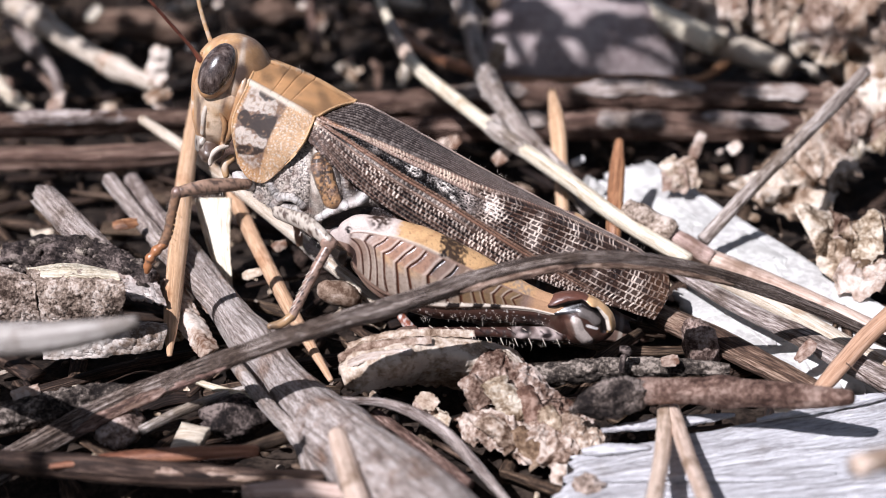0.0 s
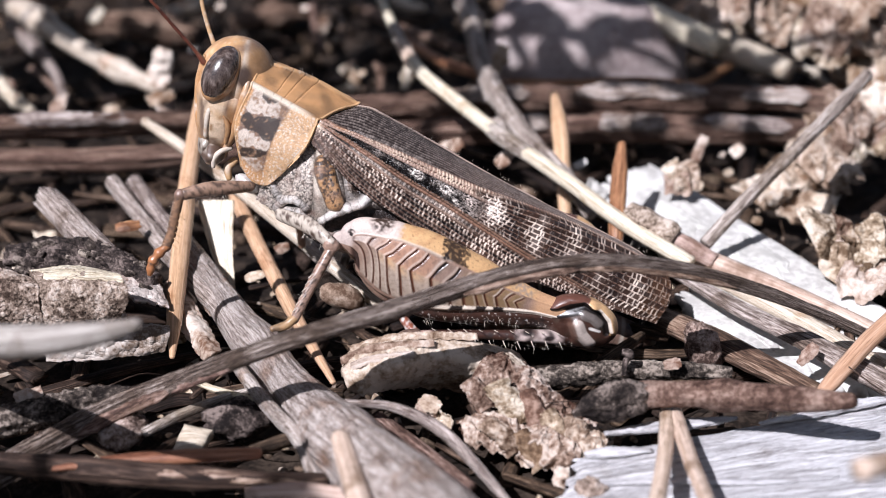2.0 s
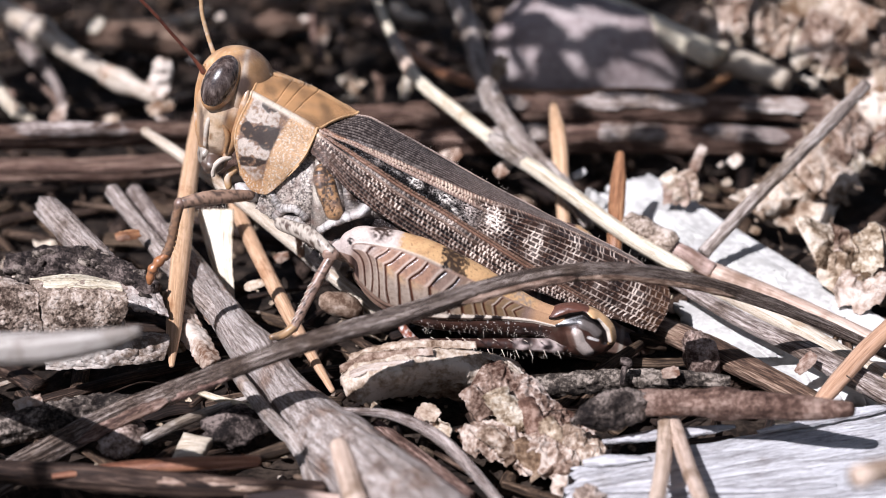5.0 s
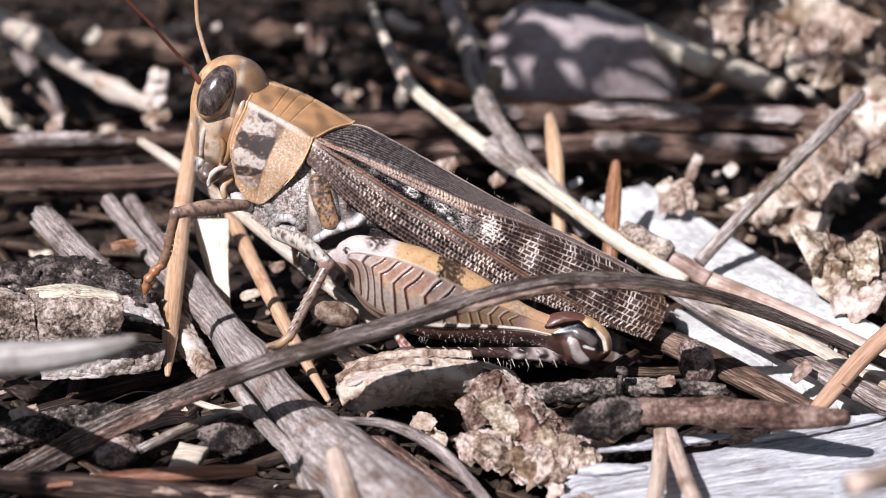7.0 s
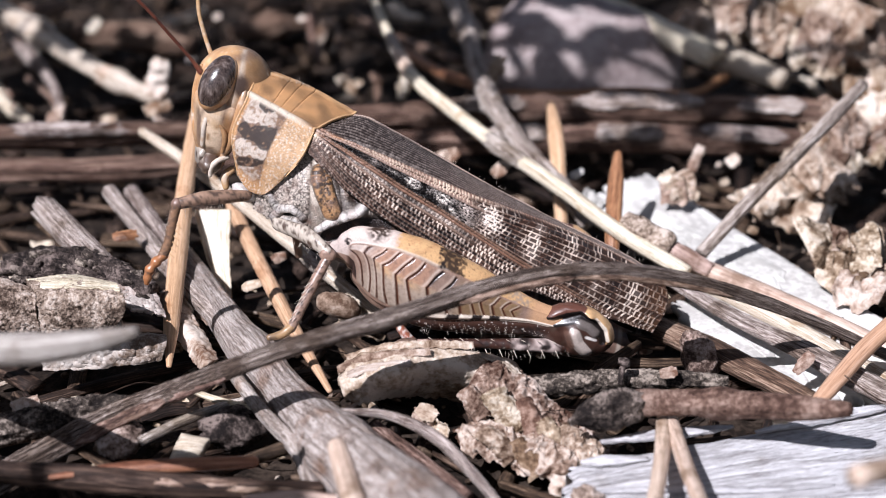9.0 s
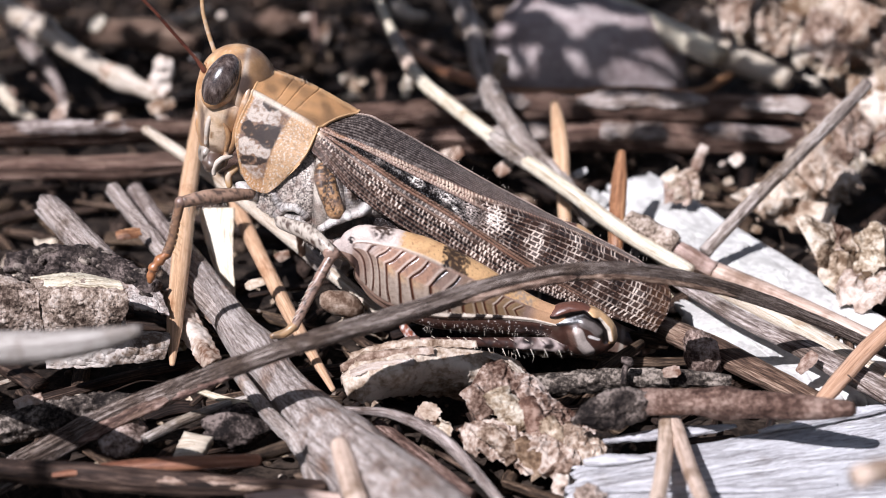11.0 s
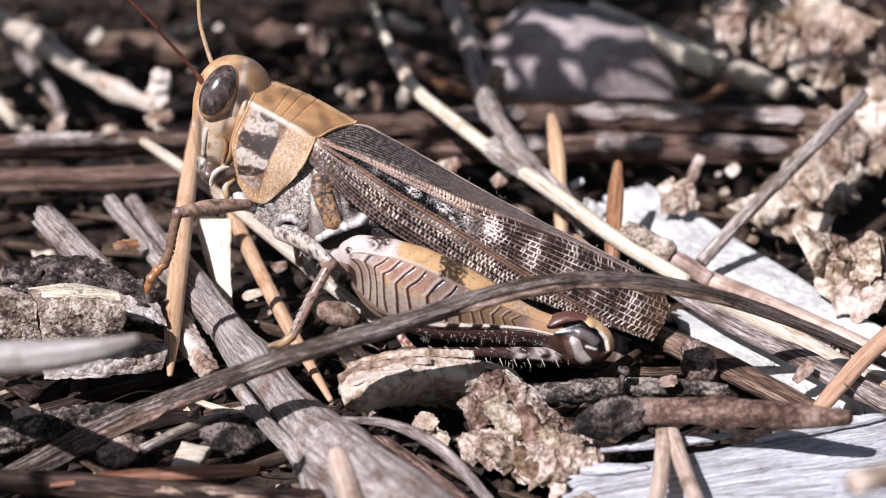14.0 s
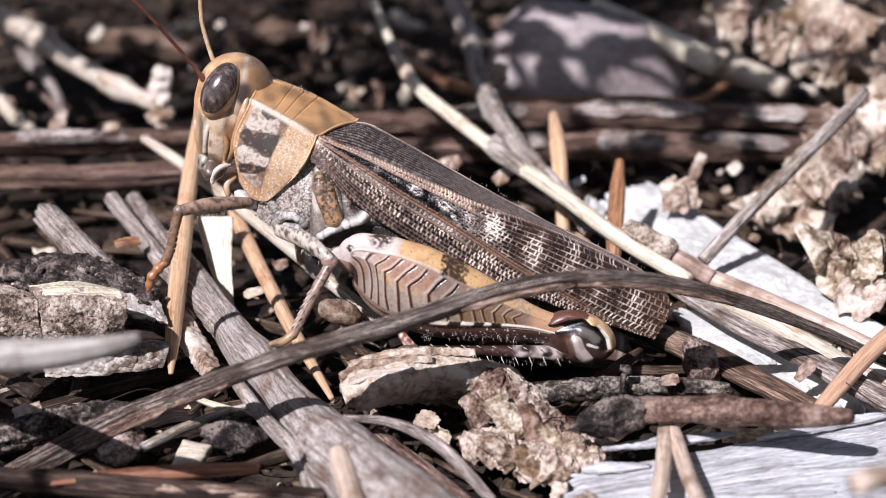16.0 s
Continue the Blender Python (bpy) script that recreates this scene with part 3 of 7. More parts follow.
# ---- sticks, straws and needles ----
def stick(name, pts, mat, label, category="twig", group="", **shape):
    return single(name, tube(pts, **shape), mat, label, category, group)


def needle(pts, mat=M_NEEDLE, label="tan dry pine needle", group="pine needles", seed=1):
    """A dry needle: half-round, one end pointed."""
    return single("pine_needle", tube(pts, 12, 0.3, 1.25, 0.05, 2, 0.08, seed=seed, ends="round"), mat, label, "pine needle", group)


# the stem that arches before the insect's hind leg
ARCH = [(-22.4, -16.02, 1.2, 0.707), (-20, -14.16, 1.9, 0.663), (-15.07, -11.39, 3.4, 0.565), (-8.4, -14.5, 7.77, 0.455), (-2.26, -13.2, 9.18, 0.458), (2.6, -12.2, 10.4, 0.46),
        (6.99, -11.2, 10.71, 0.437), (11.02, -9.8, 9.74, 0.39), (15.34, -8, 7.8, 0.343), (19.67, -6, 5.25, 0.295), (24.81, -4.4, 2.15, 0.274)]
arch = thing("arching_stem", ARCH[3], "dry grey-brown ridged stem arching over the litter", "dry stem")
part("stalk", tube(ARCH, 60, 0.16, 1.0, 0.05, 3, 0.20, twist=0.16, seed=4, bend=0.12, grain=0.10), M_STEM, arch)


def strips_on(line, host, spans, mat, name, label, seed, thin=0.30, broad=2.4):
    """Thin strips that lie along a stem: of each, start and end along it, lift and forward shift in radii."""
    full = spline(line, 200)
    for k, (a, b, lift, out) in enumerate(spans):
        seg = full[int(a * 199):int(b * 199)].copy()[:: max(1, int((b - a) * 199) // 6)]
        seg[:, 2] += seg[:, 3] * lift
        seg[:, 1] -= seg[:, 3] * out
        seg[:, 3] *= thin
        seg[0, 3] *= 0.3
        seg[-1, 3] *= 0.3
        part(name, tube(seg, 20, 0.3, broad, 0.3, seed=seed + k + 1, grain=0.15, side=(0, 1, 0.5), bend=0.15), mat, host, label)


strips_on(ARCH, arch, ((0.10, 0.22, -0.2, 0.85), (0.20, 0.30, -0.35, 0.8), (0.50, 0.62, -0.45, 0.75), (0.60, 0.78, -0.4, 0.8)), M_BROWN, "sheath_strip", "brown peeling sheath", 130, 0.35, 1.8)

# the pale forked branch that runs under the insect towards the bottom
branch = thing("fallen_branch", (-6.5, -9.22, 2), "pale grey flaking fallen branch lying on litter", "branch")
part("main_stem", tube([(-15.38, 6.61, 3.40, 0.609), (-13.87, 3.00, 3.20, 0.885), (-12.41, -0.22, 3.00, 0.955), (-10.90, -3.77, 2.90, 1.047), (-9.23, -6.78, 2.80, 1.077), (-7.87, -9.62, 2.80, 1.164), (-6.32, -12.81, 3.00, 1.407), (-4.75, -16.04, 3.30, 1.631), (-3.12, -19.14, 3.70, 1.890), (-1.71, -22.03, 4.10, 2.032), (1.2, -28.0, 5.0, 2.1)],
                       80, 0.12, 1.0, 0.06, seed=7, jag=0.8, knots=2, bend=0.15, grain=0.06, scale=1.4), M_BRANCH, branch)
part("side_shoot", tube([(-20.78, 13.24, 4.6, 0.492), (-17.84, 7.96, 4, 0.506), (-14.39, 1.86, 3.4, 0.577), (-11.87, -2.27, 3, 0.556)], 36, 0.2, 1.0, 0.1, seed=8, bend=0.15, grain=0.09), M_GREY, branch)
part("side_shoot", tube([(-19.53, 14.01, 4.2, 0.532), (-16.71, 8.22, 3.7, 0.575), (-14.29, 3.56, 3.3, 0.586)], 36, 0.2, 1.0, 0.1, seed=9, bend=0.15, grain=0.09), M_GREY, branch)
part("twiglet", tube([(-11.12, -7.54, 3.4, 0.323), (-8.8, -12.17, 3.2, 0.392), (-7.06, -14.91, 2.9, 0.382), (-6.12, -17.28, 2, 0.321)], 16, 0.3, 1.0, 0.14, seed=10), M_BRANCH, branch)

# the two long stems lying behind the insect
def fallen_stick(pts, seed, strips):
    """A long stem with bark strips along its upper side, their pale colour standing for patches of sun."""
    ob = thing("fallen_stick", pts[len(pts) // 2], "long old brown stem with peeling grey bark", "fallen stem", "stems behind the insect")
    part("core", tube(pts, 48, 0.35, 1.0, 0.12, 4, 0.05, seed=seed, bend=0.3, jag=0.6, grain=0.11), M_LOG, ob)
    strips_on(pts, ob, strips, M_GREY, "bark_strip", "bark strip, pale as if sunlit", seed)


fallen_stick([(-34.92, 24.8, 3.6, 0.888), (-24.07, 24.71, 3.8, 0.849), (-14.98, 26.23, 3.8, 0.819), (-3.36, 29.69, 3.6, 0.961), (8.76, 31.4, 3.4, 1.054), (19.02, 32.18, 3.2, 1.061), (28.75, 31.78, 3, 0.896)], 12,
             ((0.08, 0.24, 0.8, 0.3), (0.56, 0.66, 0.75, 0.5), (0.70, 0.86, 0.75, 0.5), (0.88, 0.97, 0.7, 0.55)))
fallen_stick([(-34.24, 21.61, 2.4, 0.833), (-24.1, 22.17, 2.5, 0.798), (-13.98, 23.56, 2.6, 0.807), (-3.29, 26.31, 2.6, 0.862), (8.6, 28.36, 2.4, 0.995), (18.61, 28.66, 2.2, 0.998), (26.54, 28.29, 2, 0.797)], 15,
             ((0.62, 0.70, 0.75, 0.5), (0.74, 0.84, 0.7, 0.5), (0.86, 0.98, 0.75, 0.5)))

# straws
def straw(line, label, seed, rough=0.05, nodes=(), n=14, knots=0):
    """A cream straw with sleeves of old sheath at its joints."""
    ob = thing("cream_straw", line[len(line) // 2], label, "straw", "straws")
    part("stalk", tube(line, n, 0.3, 1.0, rough, seed=seed, knots=knots, jag=0.5), M_STRAW, ob)
    full = spline(line, 120)
    for k, at in enumerate(nodes):
        seg = full[int(at * 119):int(at * 119) + 9:2].copy()
        seg[:, 3] *= (1.12, 1.3, 1.22, 1.16, 1.08)
        part("sheath", tube(seg, 18, 0.12, 1.0, 0.12, seed=seed + k, jag=0.9, grain=0.08), M_PINK if k % 2 else M_GREY, ob, "torn grey sheath at a joint")


straw([(-5.28, 41.03, 9, 0.341), (-3.78, 32.57, 8.6, 0.362), (-1.86, 24.78, 8, 0.456), (0.59, 20.47, 7.4, 0.479), (3.08, 16.5, 6.8, 0.466), (7.43, 11.03, 5.6, 0.481), (10.55, 7.03, 4.6, 0.467), (14.09, 4.11, 3.4, 0.458)],
      "long cream straw leaning behind the insect", 21, 0.05, (0.22, 0.29, 0.62))
straw([(-18.93, 16.07, 7.5, 0.32), (-16.28, 13.91, 6.6, 0.386), (-13.19, 10.85, 5.6, 0.378), (-9.49, 7.05, 4.3, 0.401), (-5.99, 3.43, 3, 0.391), (-3.32, 0.73, 2, 0.351)],
      "cream straw passing under the insect's legs", 22, 0.05, (0.72,))
stick("grey_twig", [(0.71, 45.95, 8, 0.75), (1.86, 39.08, 7.4, 0.76), (2.32, 31.03, 6.8, 0.64), (3.39, 25.65, 6.2, 0.655), (5.4, 19.73, 5.2, 0.628), (7.88, 14.5, 3.8, 0.535), (9.01, 12.37, 2.6, 0.422)],
      M_GREY, "knotted grey twig leaning over litter", "twig", "twigs", n=32, step=0.25, rough=0.12, seed=23, knots=5, bend=0.25, grain=0.1)
stick("grey_twig", [(26.7, 17.93, 10, 0.394), (24.47, 15.28, 9, 0.422), (21.12, 11.52, 7.4, 0.412), (18.04, 8.51, 5.6, 0.404), (15.4, 6.6, 3.4, 0.401)],
      M_GREY, "straight slim grey twig", "twig", "twigs", n=28, rough=0.06, seed=24, bend=0.12, grain=0.08)
straw([(-38, 51.72, 5.6, 0.83), (-31.95, 44.64, 5.2, 0.883), (-28.45, 39.99, 4.8, 0.771), (-24.35, 35.74, 4.2, 0.667), (-20.03, 32.82, 3.4, 0.574)],
      "cream dry straw with a swollen joint", 25, 0.1, (0.36, 0.78), 14, 3)
stick("grey_twig", [(-35.31, 49.79, 3, 0.551), (-32.1, 44.21, 2.8, 0.621), (-29.62, 39.36, 2.4, 0.387), (-28.27, 35.34, 1.6, 0.335)], M_GREY, "short grey twig among dark litter", "twig", "twigs", n=12, rough=0.14, seed=26)
stick("grey_twig", [(-23.62, 8.38, 5.4, 0.808), (-21.47, 5.33, 5, 0.854), (-18.95, 1.85, 4.4, 0.83)], M_GREY, "stubby broken grey twig", "twig", "twigs", n=40, step=0.15, rough=0.12, seed=27, jag=0.7, grain=0.1)

# needles
needle([(-15.25, 15.79, 9, 0.388), (-15.35, 9.57, 6.8, 0.44), (-14.98, 1.25, 4.4, 0.444), (-14.71, -3.33, 3.2, 0.336), (-14.51, -5.76, 2.5, 0.12)], seed=2)
needle([(-13.33, 13.1, 4.2, 0.387), (-11.08, 5.98, 3.8, 0.398), (-8.12, -2.66, 3.2, 0.34), (-5.8, -8.63, 2.6, 0.14)], seed=3)
needle([(7.25, 22.65, 7, 0.225), (7.37, 19.18, 6.2, 0.44), (7.45, 15.38, 4.4, 0.394), (7.56, 13.73, 2, 0.321)], seed=4)
needle([(10.85, 13.15, 7.2, 0.209), (10.62, 11.5, 6, 0.379), (10.15, 7.55, 4, 0.37), (10.05, 6.28, 2, 0.302)], M_RUST, "brown upright pine needle", seed=5)
needle([(10.97, -12.73, 3.3, 0.306), (10.16, -18.17, 4.1, 0.288), (9.02, -24.25, 5, 0.292), (8.13, -28.97, 5.8, 0.228)], M_PINK, label="tan pine needle lying on bleached wood", seed=6)
needle([(11.29, -12.84, 3.3, 0.306), (11.28, -18.17, 4.1, 0.314), (11.38, -23.81, 5, 0.293), (11.33, -28.97, 5.8, 0.228)], M_PINK, label="tan pine needle lying on bleached wood", seed=7)
needle([(13.53, 7.53, 2.9, 0.574), (16.97, 4.43, 2.7, 0.559), (20.83, 0.44, 2.5, 0.54), (25.38, -4.56, 2.2, 0.455)], M_PINK, label="broad pinkish tan needle", seed=8)
needle([(15.44, 5.09, 2.2, 0.431), (18.97, 0.53, 2.1, 0.478), (21.45, -3.02, 2, 0.462), (25.11, -8.28, 1.8, 0.381)], M_STRAW, "broad pale needle on bleached flake", seed=9)
needle([(23.9, -5.58, 5.2, 0.445), (21.88, -7.18, 4.2, 0.44), (19.76, -9.47, 3.2, 0.403), (18.91, -10.33, 2.8, 0.286)], label="flat tan needle crossing others", seed=10)
needle([(-18.28, -18, 3.2, 0.105), (-15.5, -17.3, 3.2, 0.265), (-12.37, -16.9, 3.2, 0.32), (-8.96, -16.43, 3.1, 0.268)], M_RUST, "rust brown pine needle", seed=11)
needle([(4.6, 34.7, 3.6, 0.249), (8.94, 34.33, 3.6, 0.29), (13.9, 34.38, 3.8, 0.29), (18.38, 33.89, 3.8, 0.289), (20.91, 35.92, 4.4, 0.334)], M_RUST, "bent brown needle beside a stone", seed=12)
needle([(-4.85, -18.15, 5, 0.365), (-4.14, -21.86, 5.2, 0.424), (-3.45, -25.29, 5.4, 0.431), (-2.85, -28.48, 5.6, 0.368)], M_PINK, label="tan needle resting on a pale branch", seed=13)
needle([(-3.47, -18.98, 4.6, 0.259), (-2.13, -21.06, 4.4, 0.329), (-0.59, -23.48, 4.2, 0.345)], label="tan needle resting on a pale branch", seed=14)
needle([(-3.74, 45.31, 3.6, 0.312), (0.25, 37.92, 3.8, 0.381), (2.75, 35.37, 3.8, 0.375), (4.75, 32.91, 3.8, 0.328)], M_RUST, "brown needle in deep litter", seed=15)

# ---- flakes, slabs and bark ----
plank = thing("weathered_wood", (14.47, -13.11, 1), "bleached silvery weathered wood with cracked grain", "wood piece")
part("board", slab([(6.13, -15.56, 2.5), (25.59, -8.51, 2.2), (25.22, -20.22, 2.2), (4.36, -23.87, 2.4)], 2.2, 200, 170, 0.03, 0.09, 3, (0.22, 5.0), 0.5), M_BLEACH, plank)
for q in ([(7.77, -13.72, 2.6, 0.083), (10.17, -13.26, 2.65, 0.194), (12.76, -12.63, 2.6, 0.168), (14.53, -12.02, 2.5, 0.056)], [(15.57, -12.57, 2.5, 0.056), (17.95, -11.77, 2.55, 0.169), (21.04, -10.56, 2.5, 0.172), (23.57, -9.57, 2.4, 0.058)],
          [(6.76, -18.16, 2.5, 0.079), (10.49, -17.87, 2.5, 0.132), (14.47, -17.81, 2.4, 0.133), (18.59, -17.16, 2.3, 0.053)], [(6.67, -15.64, 2.55, 0.108), (8.03, -15.51, 2.6, 0.217), (9.98, -15.14, 2.5, 0.082)]):
    part("splinter", tube(q, 14, 0.2, 2.2, 0.25, seed=141, grain=0.15), M_BLEACH, plank)
split = thing("broken_stick", (13.29, -10.62, 2.8), "brown stick with a broken grey end", "stick")
part("bark", tube([(9.53, -12.81, 4.3, 0.582), (11.99, -13.33, 4.6, 0.633), (15.1, -14.31, 5, 0.652), (17.33, -15.29, 5.4, 0.59), (19.05, -15.92, 5.7, 0.399)], 48, 0.15, 1.0, 0.09, seed=31, knots=2, ends="round", grain=0.05), M_RIND, split)
part("broken_end", tube([(6.34, -14.16, 4, 0.164), (7.02, -13.78, 4.1, 0.659), (8.15, -13.41, 4.2, 0.909), (9.14, -13.14, 4.3, 0.856), (9.74, -12.92, 4.3, 0.664)], 60, 0.07, 1.0, 0.3, seed=32, jag=1.6, scale=2.6, grain=0.12), M_CHAR, split, "grey splintered end")
stick("charred_twig", [(4.06, -9.47, 3.2, 0.461), (6.54, -8.99, 3.2, 0.579), (9.2, -8.39, 3.2, 0.495), (12.11, -8.39, 3.2, 0.437), (14.75, -8.33, 3, 0.321)], M_CHAR, "charred dark twig on litter", "twig", n=40, rough=0.34, seed=33, step=0.1, scale=2.6)
stick("hooked_twiglet", [(9.06, -9.72, 3.6, 0.143), (9.2, -9.14, 4.2, 0.173), (9.4, -9.28, 4.6, 0.229), (8.95, -9.22, 4.7, 0.172)], M_CHAR, "tiny dark hooked twiglet", "twig", n=8, step=0.12, rough=0.2, seed=34)
def chalky(corners, depth, seed, label, peels):
    """A bleached flake whose upper layers lift off in thin sheets."""
    ob = thing("chalky_flake", corners[0], label, "wood flake")
    part("board", slab(corners, depth, 110, 60, 0.10, 0.05, seed, (0.25, 0.5), 0.9), M_CHALK, ob)
    a, b, c, d = (np.array(q) for q in corners)
    for k, (u0, u1, v0, v1) in enumerate(peels):
        put = lambda u, v: tuple((a * (1 - u) + b * u) * (1 - v) + (d * (1 - u) + c * u) * v + np.array((0, 0, 0.16)))
        part("peeling_layer", slab([put(u0, v0), put(u1, v0), put(u1, v1), put(u0, v1)], 0.1, 50, 30, 0.04, 0.03, seed + 20 + k, (0.3, 0.8), 0.5), M_CHALK, ob)


chalky([(8.48, 17.58, 2.3), (22.93, -7.82, 1.2), (27.1, -1.6, 1.6), (13.83, 21.48, 2.7)], 0.7, 9, "chalky white bleached flake half in shade", ((0.18, 0.34, 0.15, 0.6), (0.42, 0.6, 0.35, 0.8), (0.55, 0.75, 0.1, 0.35)))
chalky([(13.06, 2.72, 1.9), (19.25, -10.03, 1.3), (23.65, -4.49, 1.4), (16.62, 6.28, 2)], 0.6, 19, "chalky white bleached flake under brown straws", ((0.3, 0.55, 0.3, 0.7),))
single("bark_crumb", lump((6.74, -18.49, 2.4), (1.5, 1.2, 1.1), 29, 0.35, 36, 26, scale=1.8), M_CORK, "grey ragged bark crumb beside bleached wood", "bark")
knob = thing("nodular_twig", (12.67, 10.61, 3), "pinkish twig with a knobbly grey end", "twig")
part("grey_end", tube([(10.85, 7.74, 5.2, 0.469), (11.55, 7.18, 4.9, 0.567), (12.67, 6.5, 4.4, 0.532), (13.47, 6.1, 4, 0.498)], 16, 0.15, 1.0, 0.22, seed=36, knots=3), M_CORK, knob, "knobbly grey end")
part("pink_stem", tube([(13.17, 6.36, 4.1, 0.499), (14.3, 5.85, 3.6, 0.564), (15.72, 5.11, 3, 0.462)], 14, 0.25, 1.0, 0.1, seed=37), M_PINK, knob)
stick("grey_straw", [(13.52, 3.28, 3, 0.293), (16.19, -0.7, 2.9, 0.376), (18.79, -3.75, 2.8, 0.458), (21.21, -6.87, 2.7, 0.533), (24.36, -10.96, 2.6, 0.512)], M_GREY, "flat grey straw with dark edges", "straw", "straws", n=36, step=0.2, flat=1.5, ridges=3, ridge=0.1, seed=38, grain=0.12, jag=1.0)
stick("brown_straw", [(12.2, -0.32, 2, 0.569), (14.67, -3.02, 2, 0.617), (17.23, -6.21, 2, 0.538), (19.16, -8.63, 2, 0.467)], M_LOG, "brown flat straw in shade", "straw", "straws", n=32, step=0.2, flat=1.5, seed=39, grain=0.12, jag=1.0)
single("bark_crumb", lump((13.83, -4.55, 2.4), (1.8, 1.6, 2.7), 5, 0.3, 40, 30, turn=(0, -18, 0), facet=0.25, scale=1.6), M_CORK, "small grey bark crumb on the litter", "bark")
single("stone", lump((10.74, 42.07, 3.2), (15.6, 11.0, 9.6), 9, 0.14, 48, 32, turn=(0, 12, 8), facet=0.18, scale=0.9), M_STONE, "smooth grey-violet stone behind fallen stems", "stone")

bark = thing("bark_piece", (-21.69, 0.51, 3), "thick cracked corky bark with a pale top", "bark")
for rails, sd in (([[(-21.2, -4.6, 4.0), (-19.6, -4.6, 4.0), (-17.0, -4.6, 4.0)], [(-21.9, -4.6, 6.6), (-19.5, -4.6, 6.9), (-17.5, -4.7, 6.5)], [(-20.85, -6.9, 7.25), (-18.6, -6.9, 7.3), (-16.4, -6.8, 7.05)], [(-20.75, -7.2, 6.5), (-18.6, -7.25, 6.5), (-16.35, -7.1, 6.4)], [(-20.63, -7.2, 5.1), (-18.7, -7.2, 5.3), (-16.8, -7.0, 5.6)], [(-20.4, -6.2, 3.6), (-18.7, -6.2, 3.8), (-17.0, -6.0, 4.0)]], 401),
                  ([[(-25.5, -4.6, 4.0), (-23.4, -4.6, 4.0), (-21.2, -4.9, 4.0)], [(-25.6, -5.2, 7.5), (-23.4, -5.4, 7.3), (-21.35, -5.6, 6.7)], [(-25.6, -6.9, 7.5), (-23.2, -6.9, 7.35), (-20.95, -6.9, 6.85)], [(-25.6, -7.25, 6.4), (-23.2, -7.25, 6.3), (-20.9, -7.1, 6.2)], [(-25.6, -7.2, 5.1), (-23.4, -7.2, 5.1), (-20.8, -7.0, 5.2)], [(-25.4, -6.2, 3.8), (-23.4, -6.2, 3.8), (-20.8, -6.2, 3.8)]], 402)):
    part("cork", drape(rails, 220, 200, 0.3, 0.09, 0.05, 1.5, sd, 0.1), M_CORK, bark)
part("pale_face", drape([[(-21.9, -4.6, 7.0), (-19.48, -4.6, 7.3), (-17.6, -4.7, 6.95)], [(-20.9, -5.8, 7.48), (-19.0, -5.8, 7.58), (-16.9, -5.8, 7.35)], [(-20.7, -6.7, 7.5), (-18.56, -6.75, 7.55), (-16.6, -6.5, 7.3)]], 80, 40, 0.1, 0.04, 0.02, 1.2, 405, 0.2), M_STRAW, bark, "pale torn face")
char = thing("charred_wood", (-20.0, 0.8, 3.6), "charred wood lump cracked into small blocks", "wood piece")
CHAR = [(-24.58, 1.42, 4.6, 0.953), (-21.36, 1.3, 4.8, 1.204), (-18.65, 0.27, 4.8, 1.13), (-15.94, -1.6, 4.6, 0.741)]
part("core", tube(CHAR, 70, 0.1, 1.0, 0.30, seed=41, scale=3.4, grain=0.10), M_CHAR, char)
rk = random.Random(43)
full = spline(CHAR, 60)
for k in range(46):
    x, y, z, r = full[rk.randint(3, 56)]
    a = rk.uniform(-0.3, 2.6)
    part("char_block", lump((x + rk.uniform(-0.2, 0.2), y - r * math.cos(a) * 0.95, z + r * math.sin(a) * 0.95), (rk.uniform(0.35, 0.9), rk.uniform(0.3, 0.5), rk.uniform(0.25, 0.5)), 700 + k, 0.25, 14, 10, turn=(rk.uniform(-30, 30), rk.uniform(10, 40), rk.uniform(-30, 30)), facet=0.45), M_CHAR, char)
stick("grey_twig", [(-45.76, 8.39, 2.5, 0.885), (-31.93, -8.18, 7, 0.803), (-21.36, -20.76, 11.5, 0.733), (-16.91, -23.8, 13, 0.677), (-14.47, -24.15, 13.5, 0.533), (-12.47, -24.11, 14, 0.231)], M_ASHEN, "pale bleached twig held above the litter", "twig", "twigs", n=16, rough=0.06, seed=42)
single("bark_flake", drape([[(-15.3, 2.99, 3.0), (-13.7, -0.93, 2.8), (-11.97, -5.16, 2.5)], [(-15.69, 1.67, 3.3), (-14.13, -2.17, 3.1), (-12.36, -6.17, 2.8)], [(-16.47, 2.73, 2.6), (-14.68, -1.83, 2.4), (-12.84, -5.69, 2.2)]], 100, 40, 0.2, 0.10, 0.03, 0.9, 376, 0.25), M_LEAF_PALE, "pale torn strip of bark along a branch", "bark")
single("white_chip", drape([[(-21.0, -4.9, 2.9), (-18.0, -4.6, 3.4), (-14.9, -4.2, 3.4)], [(-21.1, -5.9, 3.5), (-18.0, -5.9, 3.7), (-14.7, -5.0, 3.5)], [(-21.0, -6.6, 2.7), (-18.2, -6.5, 2.7), (-15.0, -5.4, 2.7)]], 150, 70, 0.3, 0.24, 0.05, 0.6, 374, 0.1), M_BARK, "whitish torn wood chip under a twig", "wood chip")
stick("dark_bark_strip", [(-23.13, -12.51, 2.2, 0.73), (-19.97, -11.35, 2.4, 0.766), (-17.61, -10.21, 2.5, 0.631), (-16.03, -9.69, 2.6, 0.288)], M_CHAR, "dark fissured bark strip", "bark", n=50, step=0.1, rough=0.34, seed=43, scale=3.4)
